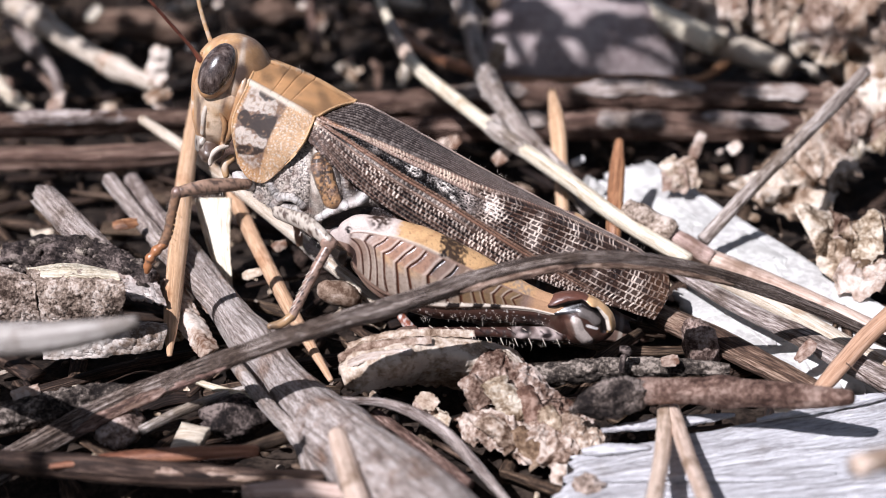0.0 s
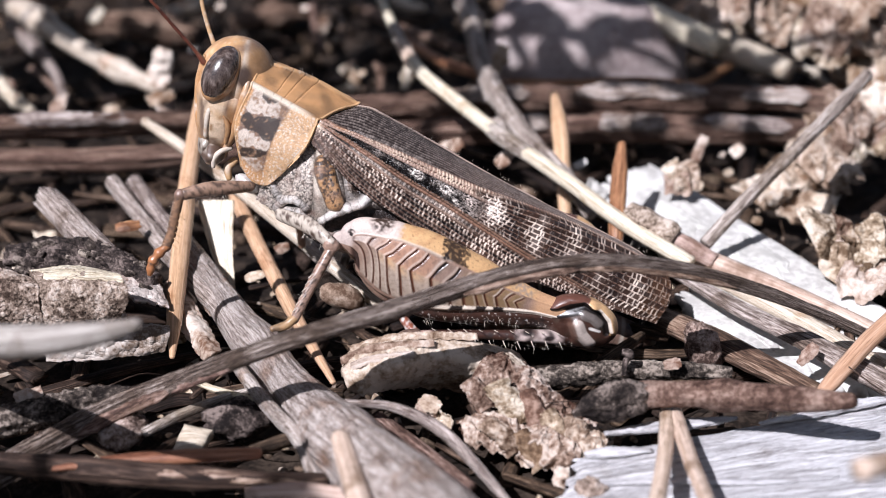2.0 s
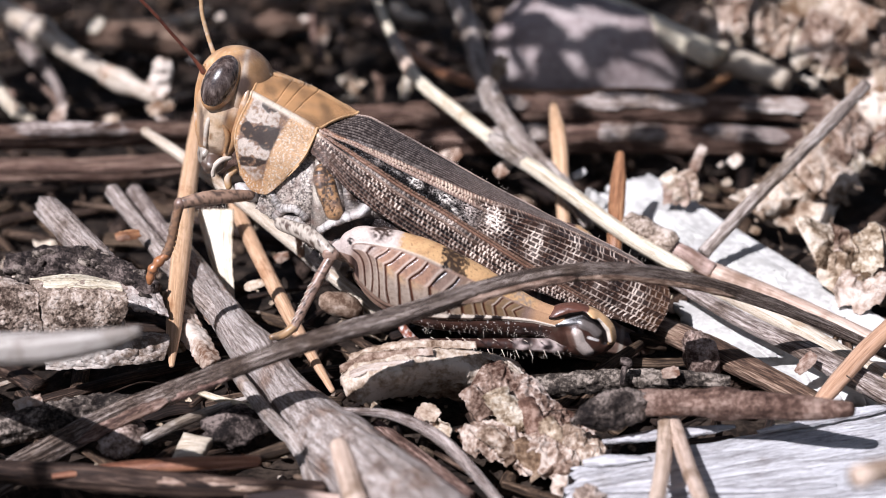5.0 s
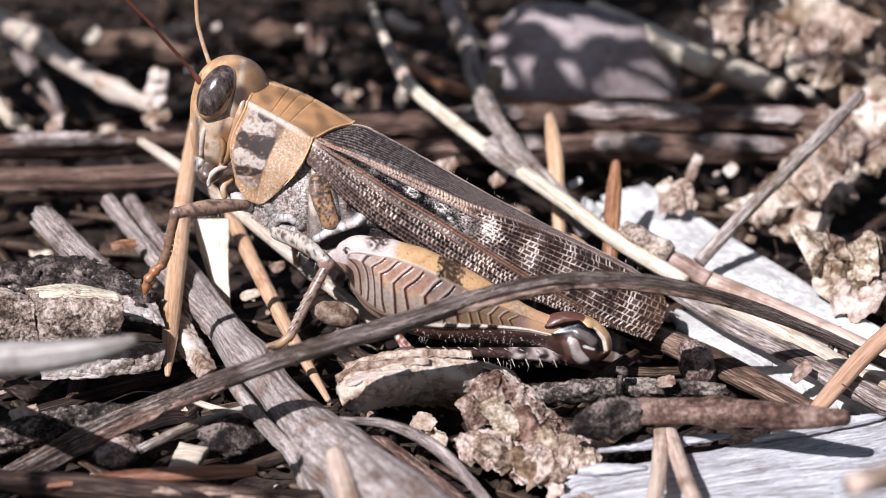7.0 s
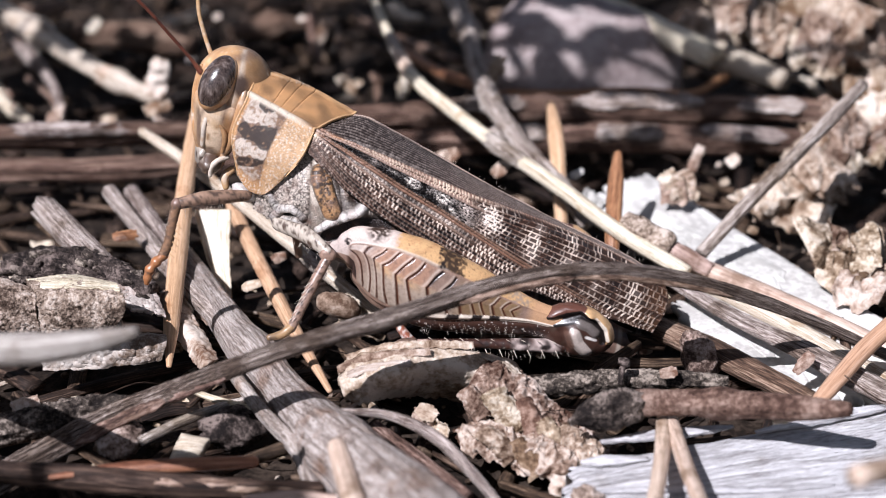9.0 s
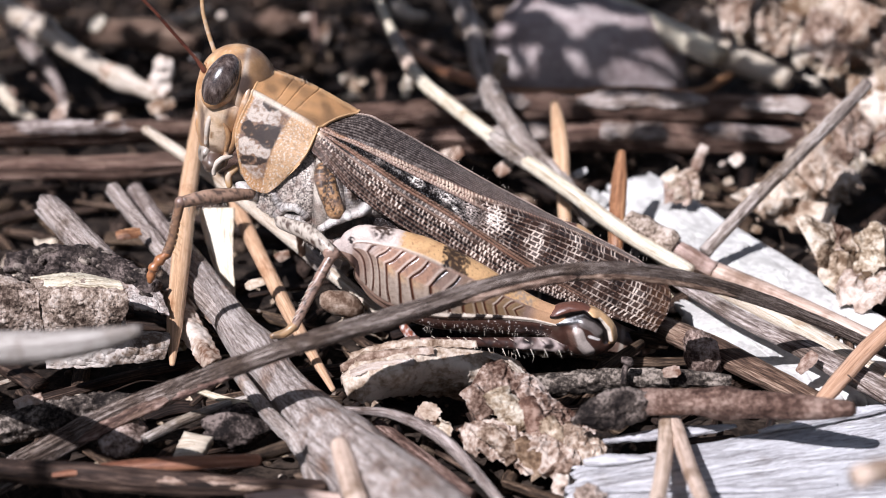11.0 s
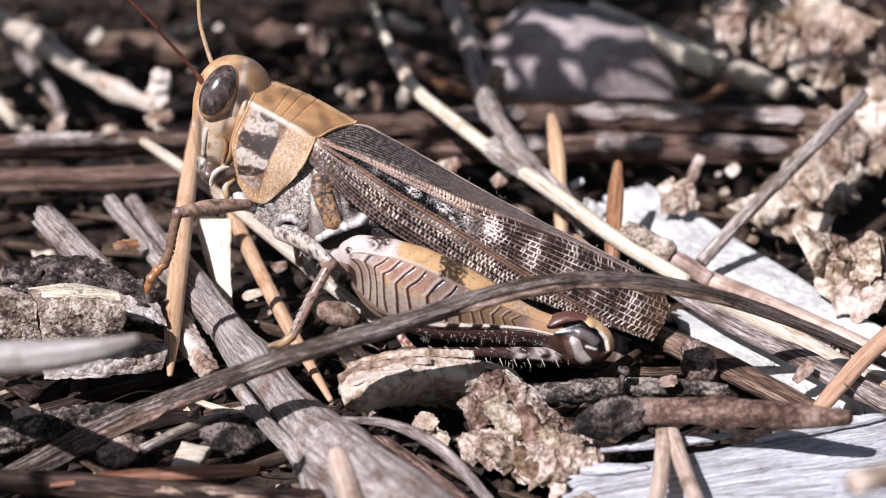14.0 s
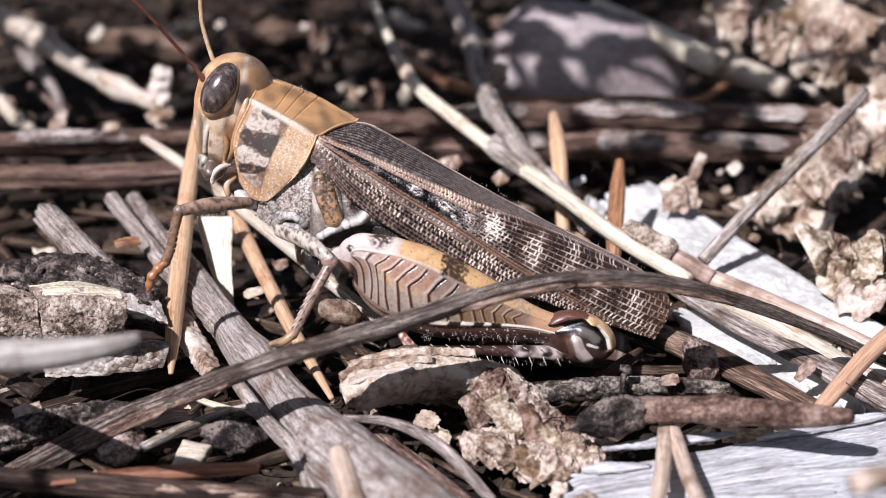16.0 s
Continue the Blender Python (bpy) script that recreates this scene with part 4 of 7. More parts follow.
stick("grey_straw", [(-14.77, -13.72, 2.6, 0.249), (-13.05, -12.03, 2.7, 0.281), (-10.97, -10.51, 2.8, 0.228), (-9.6, -9.87, 2.9, 0.144)], M_GREY, "thin grey straw on soil", "straw", "straws", n=10, seed=44)
stick("grey_straw", [(-12.82, -9.35, 3, 0.144), (-11.28, -10.22, 2.9, 0.2), (-9.36, -10.91, 2.8, 0.142)], M_STRAW, "thin pale straw splinter", "straw", "straws", n=10, seed=45)
single("cream_chip", slab([(-13.33, -14.98, 2.4), (-11.89, -14.77, 2.4), (-11.36, -13.86, 3), (-12.78, -13.48, 3.1)], 0.9, 24, 18, 0.03, 0.03, 33, (0.5, 0.6), 0.03), M_STRAW, "small cream angular wood chip", "wood chip")
single("bark_clod", lump((-10.46, -11.56, 2.1), (3.4, 2.6, 1.8), 22, 0.3, 34, 24, turn=(0, 10, 20), scale=1.8), M_CHAR, "dark crumbly bark clod", "bark")
single("bark_clod", lump((-16.04, -12.27, 1.8), (2.8, 2.0, 1.6), 23, 0.3, 30, 20, turn=(0, -8, 50), scale=1.8), M_CORK, "grey crumbly bark clod", "bark")
stick("bleached_splinter", [(-13.31, -16.36, 2.3, 0.081), (-11.37, -16.76, 2.3, 0.161), (-9.19, -17.16, 2.3, 0.16), (-6.34, -17.75, 2.3, 0.106)], M_BLEACH, "bleached bluish-white wood splinter", "wood chip", n=10, flat=1.6, rough=0.2, seed=46)
# core takes the darkened colour in place of shade falling on it
dusky = thing("dark_stick", (-12.74, -18.21, 2.3), "brown weathered stick on soil, darkened for shade", "stick")
DUSKY = [(-22.14, -16.48, 2.6, 0.537), (-17.65, -17.36, 2.8, 0.638), (-12.74, -18.21, 2.9, 0.606), (-8.52, -18.34, 2.8, 0.447), (-5.52, -18.03, 2.6, 0.37)]
part("core", tube(DUSKY, 24, 0.2, 1.0, 0.10, seed=47, grain=0.08), M_SHADED_STICK, dusky)
strips_on(DUSKY, dusky, ((0.15, 0.4, 0.75, 0.4), (0.5, 0.8, 0.7, 0.5), (0.72, 0.95, 0.4, 0.8)), M_BROWN, "bark_strip", "peeling brown bark strip", 480, 0.22, 2.0)
stick("dark_stick", [(-10.51, -16.01, 2.4, 0.243), (-9.11, -15.14, 2.5, 0.327), (-7.28, -14.04, 2.6, 0.386)], M_SHADED_STICK, "short stick coloured dark for shade", "stick", n=12, rough=0.15, seed=48)
stick("pale_stick", [(-9.14, -19.91, 3, 0.362), (-6.82, -19.87, 3.1, 0.491), (-4.47, -20.25, 3.1, 0.437), (-2.66, -20.75, 3, 0.307)], M_PINK, "pale peeled stick on soil", "stick", n=14, rough=0.1, seed=49)
stick("near_stick", [(14.53, -35.3, 14, 0.398), (15.64, -34.53, 13.8, 0.443), (19.18, -31.05, 12, 0.514), (30.66, -18.74, 2, 0.631)], M_PINK, "pinkish stick end jutting over bleached wood", "stick", n=16, rough=0.06, seed=50)
stick("leaning_straw", [(-5, -11.95, 3.3, 0.168), (-2.61, -12.92, 3.6, 0.25), (-0.38, -14.7, 3.5, 0.327), (1.23, -16.88, 3, 0.294), (3.02, -19.52, 2.2, 0.208)], M_GREY, "grey straw beside a crumpled leaf", "straw", "straws", n=12, seed=51)
stick("brown_stick", [(-3.39, -11.22, 2, 0.342), (-1.22, -14.05, 1.9, 0.36), (1.23, -17.46, 1.8, 0.32)], M_BROWN, "reddish brown stick in shade", "stick", n=12, seed=52)
single("dry_leaf", drape([[(-14.77, 8.0, 5.57), (-14.06, 6.4, 3.79), (-12.88, 4.0, 1.81), (-12.31, 2.0, 0.8)], [(-13.65, 7.8, 5.7), (-13.28, 6.2, 3.86), (-12.56, 3.9, 1.9), (-12.23, 2.0, 0.7)], [(-12.49, 7.6, 5.8), (-12.5, 6.0, 3.9), (-12.22, 3.8, 2.0), (-12.15, 2.0, 0.8)]], 80, 30, 0.1, 0.02, 0.008, 0.6, 371, 0.05), M_STRAW, "cream tapering dry blade under the insect's head", "dry leaf")
single("bark_flake", drape([[(-18.14, 0.0, 4.63), (-17.22, 0.0, 5.12), (-16.31, 0.0, 4.63)], [(-17.8, -1.5, 4.9), (-16.7, -1.5, 4.9), (-15.6, -1.5, 4.5)], [(-17.23, -3.0, 4.6), (-16.18, -3.0, 4.3), (-14.98, -3.0, 4.0)]], 90, 60, 0.2, 0.12, 0.04, 1.1, 372, 0.3), M_BARK, "pale rough flake of bark beside charred wood", "bark")
single("seed_husk", lump((-5.83, 0.51, 3), (2.6, 1.6, 1.5), 27, 0.15, 26, 18, turn=(0, 20, 0)), M_LEAF, "pale brown seed husk", "seed husk")

# the large crumpled leaf under the hind leg
crumpled = thing("crumpled_leaf", (0.46, -10.37, 2), "dead grey-brown leaf rolled and crumpled into folds", "dead leaf")
ridge = [(-5.31, -8.6, 3.5), (-4.59, -8.6, 4.5), (-2.85, -8.6, 4.95), (-0.54, -8.6, 5.0), (1.78, -8.6, 4.7), (3.52, -8.6, 4.1), (4.57, -8.8, 2.9)]
part("rolled_blade", drape([[(x, y + 2.6, z - 1.5) for x, y, z in ridge], ridge, [(-5.2, -10.0, 3.9), (-4.2, -10.4, 4.3), (-2.6, -10.7, 4.7), (-0.5, -9.7, 4.6), (1.4, -9.6, 4.25), (2.9, -9.9, 3.7), (4.3, -10.3, 2.9)],
                            [(-4.92, -10.4, 3.1), (-3.94, -10.6, 3.0), (-2.5, -9.2, 2.6), (-0.52, -7.6, 1.65), (1.18, -7.6, 1.35), (2.6, -8.5, 1.15), (4.02, -10.0, 1.6)]], 210, 130, 0.06, 0.14, 0.03, 0.8, 303, 0.3), M_LEAF, crumpled)
for k, (a, b, c) in enumerate((((-5.35, -9.1, 4.1), (-3.6, -9.5, 5.05), (-0.6, -9.3, 5.25)), ((-5.3, -9.6, 3.7), (-3.9, -10.2, 4.75), (-1.6, -10.2, 5.1)), ((-4.9, -8.6, 4.5), (-2.4, -8.5, 5.2), (1.6, -8.4, 5.15)))):
    line = spline([a, b, c], 7)
    part("leaf_fold", drape([[tuple(p + np.array((0, 0.25, 0.02))) for p in line], [tuple(p + np.array((0, 0.0, 0.14))) for p in line], [tuple(p + np.array((0.05, -0.28, -0.08))) for p in line]], 90, 22, 0.05, 0.05, 0.03, 1.2, 320 + k, 0.08), M_VEINY if k % 2 else M_LEAF, crumpled)
part("leaf_strip", drape([[(1.9, -8.9, 5.0), (3.2, -9.2, 4.7), (4.2, -9.8, 4.0), (4.7, -10.3, 3.3)], [(1.9, -9.25, 4.95), (3.0, -9.6, 4.55), (3.9, -10.2, 3.8), (4.3, -10.7, 3.1)]], 90, 26, 0.08, 0.05, 0.03, 1.6, 330, 0.15), M_VEINY, crumpled, "pale torn fibrous strip")
part("leaf_sheet", drape([[(2.64, -8.8, 4.5), (4.23, -9.2, 3.75), (5.29, -9.8, 2.9), (6.42, -10.6, 2.2), (7.51, -11.6, 1.7), (8.24, -12.6, 1.2)], [(1.9, -10.0, 4.7), (3.3, -10.5, 4.2), (4.5, -11.2, 3.4), (5.6, -12.0, 2.6), (6.6, -12.9, 2.1), (7.4, -13.5, 1.5)],
                          [(1.2, -10.8, 3.9), (2.3, -11.3, 3.2), (3.2, -12.0, 2.6), (4.3, -12.8, 1.9), (5.5, -13.8, 1.5), (6.4, -14.4, 1.0)]], 230, 130, 0.06, 0.46, 0.03, 0.8, 340, 0.4), M_CRISP, crumpled)
part("leaf_sheet", drape([[(0.51, -11.6, 1.7), (2.02, -12.0, 2.75), (3.7, -12.6, 2.35), (5.48, -13.4, 2.4), (6.7, -14.0, 2.0)], [(0.8, -12.5, 2.3), (2.2, -13.0, 2.8), (3.8, -13.6, 2.4), (5.3, -14.3, 2.2), (6.5, -14.9, 1.7)],
                          [(0.95, -13.2, 1.6), (2.28, -13.8, 1.7), (3.8, -14.4, 1.1), (5.15, -15.0, 1.2), (6.37, -15.4, 0.9)]], 220, 110, 0.06, 0.42, 0.03, 0.85, 350, 0.4), M_CRISP, crumpled)
for k, (line, wide) in enumerate((([(2.55, -11.7, 4.3), (3.27, -12.0, 3.3), (3.86, -12.4, 2.3)], 0.7), ([(3.95, -11.6, 3.7), (4.54, -12.2, 2.9), (4.85, -12.8, 1.9)], 0.55), ([(4.92, -12.4, 3.0), (5.51, -12.9, 2.2), (5.68, -13.6, 1.3)], 0.6), ([(1.99, -13.2, 2.9), (2.83, -13.6, 2.4), (3.54, -14.0, 1.6)], 0.5),
                                  ([(3.5, -13.6, 2.5), (4.21, -14.0, 1.9), (4.79, -14.6, 1.1)], 0.5), ([(6.21, -12.6, 2.3), (6.81, -13.2, 1.6), (6.98, -13.9, 0.9)], 0.55), ([(1.17, -11.2, 4.1), (1.74, -11.5, 3.4), (2.17, -11.8, 2.8)], 0.5))):
    rails = [[tuple(np.array(p) + np.array((wide * e, 0.25 * e, 0.15 * e)) + np.array((0, -0.38, 0.42)) * (1 - e * e) * (0.6 + 0.4 * (j == 1))) for j, p in enumerate(line)] for e in (-1, -0.4, 0.3, 0.8)]
    part("leaf_curl", drape(rails, 70, 50, 0.05, 0.13, 0.025, 1.0, 380 + k, 0.25), (M_CRISP, M_LEAF_DARK, M_LEAF)[k % 3], crumpled)
part("leaf_sheet", drape([[(5.6, -11.6, 2.5), (6.9, -12.2, 2.3), (8.0, -13.0, 1.7)], [(5.8, -12.9, 2.6), (6.9, -13.5, 2.3), (7.8, -14.2, 1.6)], [(6.0, -14.0, 1.6), (6.9, -14.6, 1.3), (7.5, -15.2, 0.9)]], 120, 90, 0.06, 0.38, 0.03, 0.9, 360, 0.4), M_CRISP, crumpled)
rk = random.Random(31)
for k, p in enumerate(((0.1, -11.2, 2.2), (1.4, -11.6, 2.0), (3.0, -11.8, 1.8), (-0.9, -10.6, 2.6), (5.9, -16.1, 1.4), (6.6, -16.8, 1.6))):
    turn, L = rk.uniform(-0.9, 0.5), rk.uniform(1.2, 1.9)
    part("crumpled_lobe", leaf((p[0] - L * 0.4, p[1], p[2]), (L * math.cos(turn), L * math.sin(turn) * 0.8, rk.uniform(-0.5, 0.3) * L), L * rk.uniform(0.7, 1.0),
                               (rk.uniform(-0.5, 0.5), -0.6, rk.uniform(0.3, 0.9)), rk.choice((-1, 1)) * rk.uniform(0.8, 1.7), 0.105 * L, 200 + k, 50, 42, 0.05, 0.4, 0.0, 1.1), rk.choice((M_LEAF, M_LEAF_PALE, M_LEAF_DARK)), crumpled)

# dead leaves heaped behind the tail
for a, run, br, up, curl, cr, sd, mt in (
        ((13.53, 15.62, 3.6), (2.6, 0.8, 0.5), 2.6, (-0.2, -0.8, 0.6), 1.2, 0.35, 61, M_LEAF_PALE),
        ((20.01, 17.35, 2.4), (6.5, 1.5, 0.4), 5.0, (0.1, -0.5, 0.8), 0.9, 0.42, 62, M_LEAF),
        ((20.07, 7.31, 3), (6.8, 0.6, 0.2), 5.4, (0.0, -0.5, 0.86), 1.0, 0.45, 63, M_LEAF_PALE),
        ((23.91, 20.73, 2.6), (6.0, 3.0, 1.6), 5.0, (-0.2, -0.7, 0.7), 1.1, 0.4, 64, M_LEAF_PALE),
        ((28.43, 28.06, 2.6), (6.5, 2.0, 0.8), 6.0, (-0.1, -0.6, 0.8), 0.8, 0.45, 65, M_LEAF_PALE),
        ((22.86, 4.26, 2.6), (5.5, 1.4, 0.4), 4.6, (0.0, -0.5, 0.86), 1.2, 0.4, 66, M_LEAF),
        ((28.07, 38.94, 3), (6.0, 2.0, 0.6), 5.0, (0.1, -0.5, 0.86), 0.9, 0.4, 68, M_LEAF_PALE),
        ((23.42, 48.44, 4), (9.0, 3.0, 0.6), 6.5, (0.1, -0.5, 0.86), 0.7, 0.45, 69, M_LEAF_PALE),
        ((19.4, 37.49, 8.5), (6.0, 0.5, 0.4), 5.0, (-0.2, -0.7, 0.7), 0.6, 0.4, 73, M_LEAF_PALE),
        ((25.32, 35.21, 7.5), (6.5, 0.6, 0.4), 5.5, (-0.1, -0.6, 0.8), 0.6, 0.4, 74, M_LEAF_PALE),
        ((28.78, 30.68, 4.6), (4.5, 1.0, 0.4), 4.5, (-0.1, -0.6, 0.8), 0.6, 0.4, 75, M_LEAF_PALE),
        ((17.48, 44.08, 4), (3.6, 2.0, 0.6), 4.0, (0.1, -0.5, 0.86), 0.7, 0.3, 70, M_LEAF_PALE)):
    rk = random.Random(sd)
    heap = thing("dead_leaf", a, "curled brittle dead leaf, cream and brown", "dead leaf", "dead leaves behind the insect")
    L = np.linalg.norm(run)
    for k in range(5):
        o = np.array(a) + np.array(run) * rk.uniform(-0.1, 0.6) + np.array((0, rk.uniform(-0.15, 0.15) * L, rk.uniform(-0.1, 0.12) * L))
        way = np.array(run) * rk.uniform(0.35, 0.65) + np.array((rk.uniform(-0.2, 0.2), rk.uniform(-0.4, 0.4), rk.uniform(-0.25, 0.35))) * L
        tip = np.array(up) + np.array((rk.uniform(-0.7, 0.7), rk.uniform(-0.3, 0.3), rk.uniform(-0.3, 0.3)))
        half, high = np.cross(way, tip), np.array(tip) / np.linalg.norm(tip)
        half *= br * rk.uniform(0.2, 0.4) / np.linalg.norm(half)
        bow = rk.uniform(-0.25, 0.55) * np.linalg.norm(half)
        rails = [[tuple(o + way * t + half * e + high * bow * (1 - e * e) + high * 0.12 * L * math.sin(3 * t + k)) for t in (0, 0.33, 0.66, 1)] for e in (-1, -0.35, 0.35, 1)]
        part("blade", drape(rails, 80, 60, 0.06, 0.10 * L, 0.03, 3.2 / L, sd * 9 + k, 0.10 * L), rk.choice((mt, M_CRISP, M_LEAF_PALE, M_CRISP)), heap)
stick("cream_stick", [(12.42, 48.25, 6.4, 0.9), (15.14, 43.78, 6.2, 1.006), (17.74, 39.87, 6, 1.024), (19.93, 36.44, 5.8, 0.834)], M_STRAW, "thick pale stick beside a stone", "stick", n=24, rough=0.14, seed=76, jag=0.6)
stick("cream_stick", [(20.06, 40.75, 5, 0.947), (22.11, 37.26, 5, 1.009), (24.88, 33.76, 4.8, 0.821)], M_STRAW, "short thick cream stick", "stick", n=16, rough=0.12, seed=71)
stick("pink_stick", [(30.4, 38.65, 4.8, 0.594), (36.21, 38.12, 4.8, 0.635)], M_NEEDLE, "pinkish dry stick on leaves", "stick", n=12, rough=0.1, seed=72)


# torn scraps that catch the light
def scrap(at, run, breadth, up, seed, mat=M_LEAF_PALE, curl=0.6):
    L = np.linalg.norm(run)
    single("leaf_scrap", leaf(at, run, breadth, up, curl, 0.10 * L, seed, 30, 24, 0.06, 0.5), mat, "small torn pale scrap of dead leaf", "leaf scrap", "scraps in the litter")


scrap((-21.03, 32.36, 4), (0.9, 0.6, 2.6), 1.9, (-0.2, -0.9, 0.4), 101)
scrap((-21.6, 32.13, 3), (1.8, 0.4, 0.6), 1.4, (0, -0.6, 0.8), 102)
scrap((-28.68, 32.58, 2.4), (1.4, -1.2, 1.0), 1.6, (-0.3, -0.6, 0.8), 103)
scrap((-24.44, 1.79, 5.2), (0.5, -1.2, -0.6), 0.8, (-0.3, -0.6, 0.8), 104)
scrap((-21.67, -11.09, 3), (1.3, 0.4, 0.3), 0.9, (-0.3, -0.6, 0.8), 105)
scrap((-0.52, 19.05, 4.4), (1.6, 0.5, 0.5), 1.1, (-0.2, -0.7, 0.7), 106)
scrap((3.31, 17.3, 4), (1.2, 0.2, 1.3), 0.9, (-0.2, -0.8, 0.6), 107)
scrap((3.38, 34.23, 4.2), (0.9, 0.3, 2.2), 1.3, (-0.2, -0.8, 0.6), 108)
scrap((-2.92, 31.76, 4), (0.3, 0.2, 2.0), 1.0, (-0.2, -0.8, 0.6), 109, M_STRAW)
scrap((9.06, 15.91, 3.4), (1.3, 0.2, -0.9), 1.1, (-0.2, -0.7, 0.7), 110, M_CHALK)
scrap((8.33, 18.58, 3.4), (0.9, 0.3, 0.4), 0.6, (-0.2, -0.7, 0.7), 111, M_CHALK)
scrap((19.17, 21.95, 3), (0.8, 0.3, 0.5), 0.9, (-0.2, -0.7, 0.7), 112)
scrap((16.55, 20.74, 3), (0.6, 0.3, 1.6), 0.7, (-0.2, -0.8, 0.6), 113)
scrap((-10.17, 6.51, 3), (0.9, 0.3, 0.2), 0.7, (-0.2, -0.7, 0.7), 114)
scrap((-11.5, 3.1, 2.8), (1.1, 0.2, 0.3), 0.6, (-0.2, -0.7, 0.7), 115)
scrap((-14.1, 1.95, 3), (1.2, -2.4, -0.6), 1.0, (-0.5, -0.5, 0.7), 116, M_VEINY)
scrap((-1.25, -10.97, 3), (0.9, -0.6, -0.3), 0.9, (-0.2, -0.7, 0.7), 117)
scrap((-19.17, 5.33, 5), (1.4, 0.3, 0.2), 0.8, (-0.2, -0.7, 0.7), 118, M_RUST)
scrap((15.93, -14.52, 4.4), (1.9, 0.2, 0.1), 0.7, (0, -0.5, 0.86), 119, M_STRAW)
scrap((11.1, -9.25, 4), (0.9, 0.1, 0.1), 0.7, (0, -0.5, 0.86), 120)
scrap((18.42, -7.42, 3), (0.9, 0.6, 0.9), 0.7, (0, -0.5, 0.86), 121)
scrap((-10.11, 47.15, 3), (0.8, 0.5, 2.4), 1.1, (-0.2, -0.8, 0.6), 122)
scrap((-7.91, 39.59, 3), (1.3, 0.3, -1.4), 0.9, (-0.2, -0.8, 0.6), 123)

# broken twigs and torn scraps deep in the shaded litter behind
for k, (a, b, r) in enumerate((((-31.0, 57.2, 0.8), (-21.2, 54.2, 0.8), 1.08), ((-24.1, 59.6, 1.0), (-21.1, 63.6, 1.0), 0.46), ((-35.3, 51.9, 2.0), (-31.9, 45.6, 1.6), 0.43), ((-11.6, 62.6, 1.5), (-9.8, 49.0, 1.0), 0.34),
                               ((-9.2, 56.8, 2.0), (-8.6, 49.2, 1.5), 0.29), ((-4.5, 63.2, 1.5), (-1.9, 59.8, 1.5), 0.45), ((-5.3, 41.4, 2.5), (-4.8, 37.0, 2.0), 0.30), ((-39.4, 62.1, 0.8), (-34.0, 65.2, 0.8), 0.73),
                               ((-18.0, 58.0, 0.6), (-11.4, 60.7, 0.8), 0.80), ((-34.8, 42.0, 1.5), (-30.4, 33.9, 1.5), 0.44), ((-32.8, 44.8, 1.0), (-28.3, 35.9, 1.0), 0.27), ((-17.4, 66.4, 0.6), (-12.8, 66.8, 0.6), 0.52),
                               ((4.5, 61.8, 1.0), (10.8, 67.1, 1.0), 0.51), ((-7.4, 61.1, 1.2), (1.4, 46.4, 2.0), 0.43))):
    mid = [(p + q) / 2 + 0.25 * (-1) ** k for p, q in zip(a, b)]
    pale = k in (1, 2, 5, 9)
    stick("broken_twig", [(*a, r), (*mid, r * 1.08), (*b, r * 0.8)], M_STRAW if pale else (M_LOG, M_BROWN, M_LOG)[k % 3], "cream broken twig in shaded litter" if pale else "old broken twig in shaded litter", "twig", "twigs behind the insect", n=14, rough=0.12, seed=500 + k, knots=2, bend=0.2, jag=0.6)
rk = random.Random(88)
for k, (x, y, z, size) in enumerate(((-20.9, 35.2, 1.8, 1.88), (-24.6, 33.6, 1.8, 1.52), (-28.7, 36.2, 1.8, 1.3), (-33.4, 39.2, 1.8, 1.25), (-29.6, 55.5, 1.8, 1.57), (-31.0, 43.2, 1.8, 1.0), (-8.8, 50.9, 1.8, 1.13), (-7.5, 44.4, 1.8, 1.17), (-3.1, 41.7, 1.8, 1.32),
                                     (4.2, 47.7, 1.8, 1.65), (4.2, 43.9, 1.8, 1.25), (-13.3, 45.8, 1.8, 1.09), (-16.8, 51.9, 1.8, 0.95), (-20.3, 47.5, 1.8, 1.2), (-32.1, 36.1, 1.8, 0.87), (-14.0, 41.3, 1.8, 0.71), (-6.5, 41.4, 1.8, 0.79), (-12.2, 59.1, 1.8, 0.99), (-19.5, 59.0, 1.8, 0.89),
                                     (16.6, 19.3, 1.6, 0.9), (19.1, 22.3, 1.6, 0.9), (22.4, 21.4, 1.6, 0.8), (24.3, 19.4, 1.6, 1.0), (19.8, 14.7, 1.6, 0.9), (19.2, 25.5, 1.6, 0.7), (18.3, 27.6, 1.6, 0.6))):
    size *= 0.72
    a = rk.uniform(-0.6, 0.6)
    scrap((x - size * 0.4, y, z - 0.2), (size * math.cos(a), size * math.sin(a), rk.uniform(-0.1, 0.9) * size), size * rk.uniform(0.6, 1.0), (rk.uniform(-0.4, 0.2), -0.7, 0.7), 600 + k, rk.choice((M_LEAF_PALE, M_LEAF_PALE, M_LEAF, M_STRAW)), rk.uniform(-1.2, 1.2))

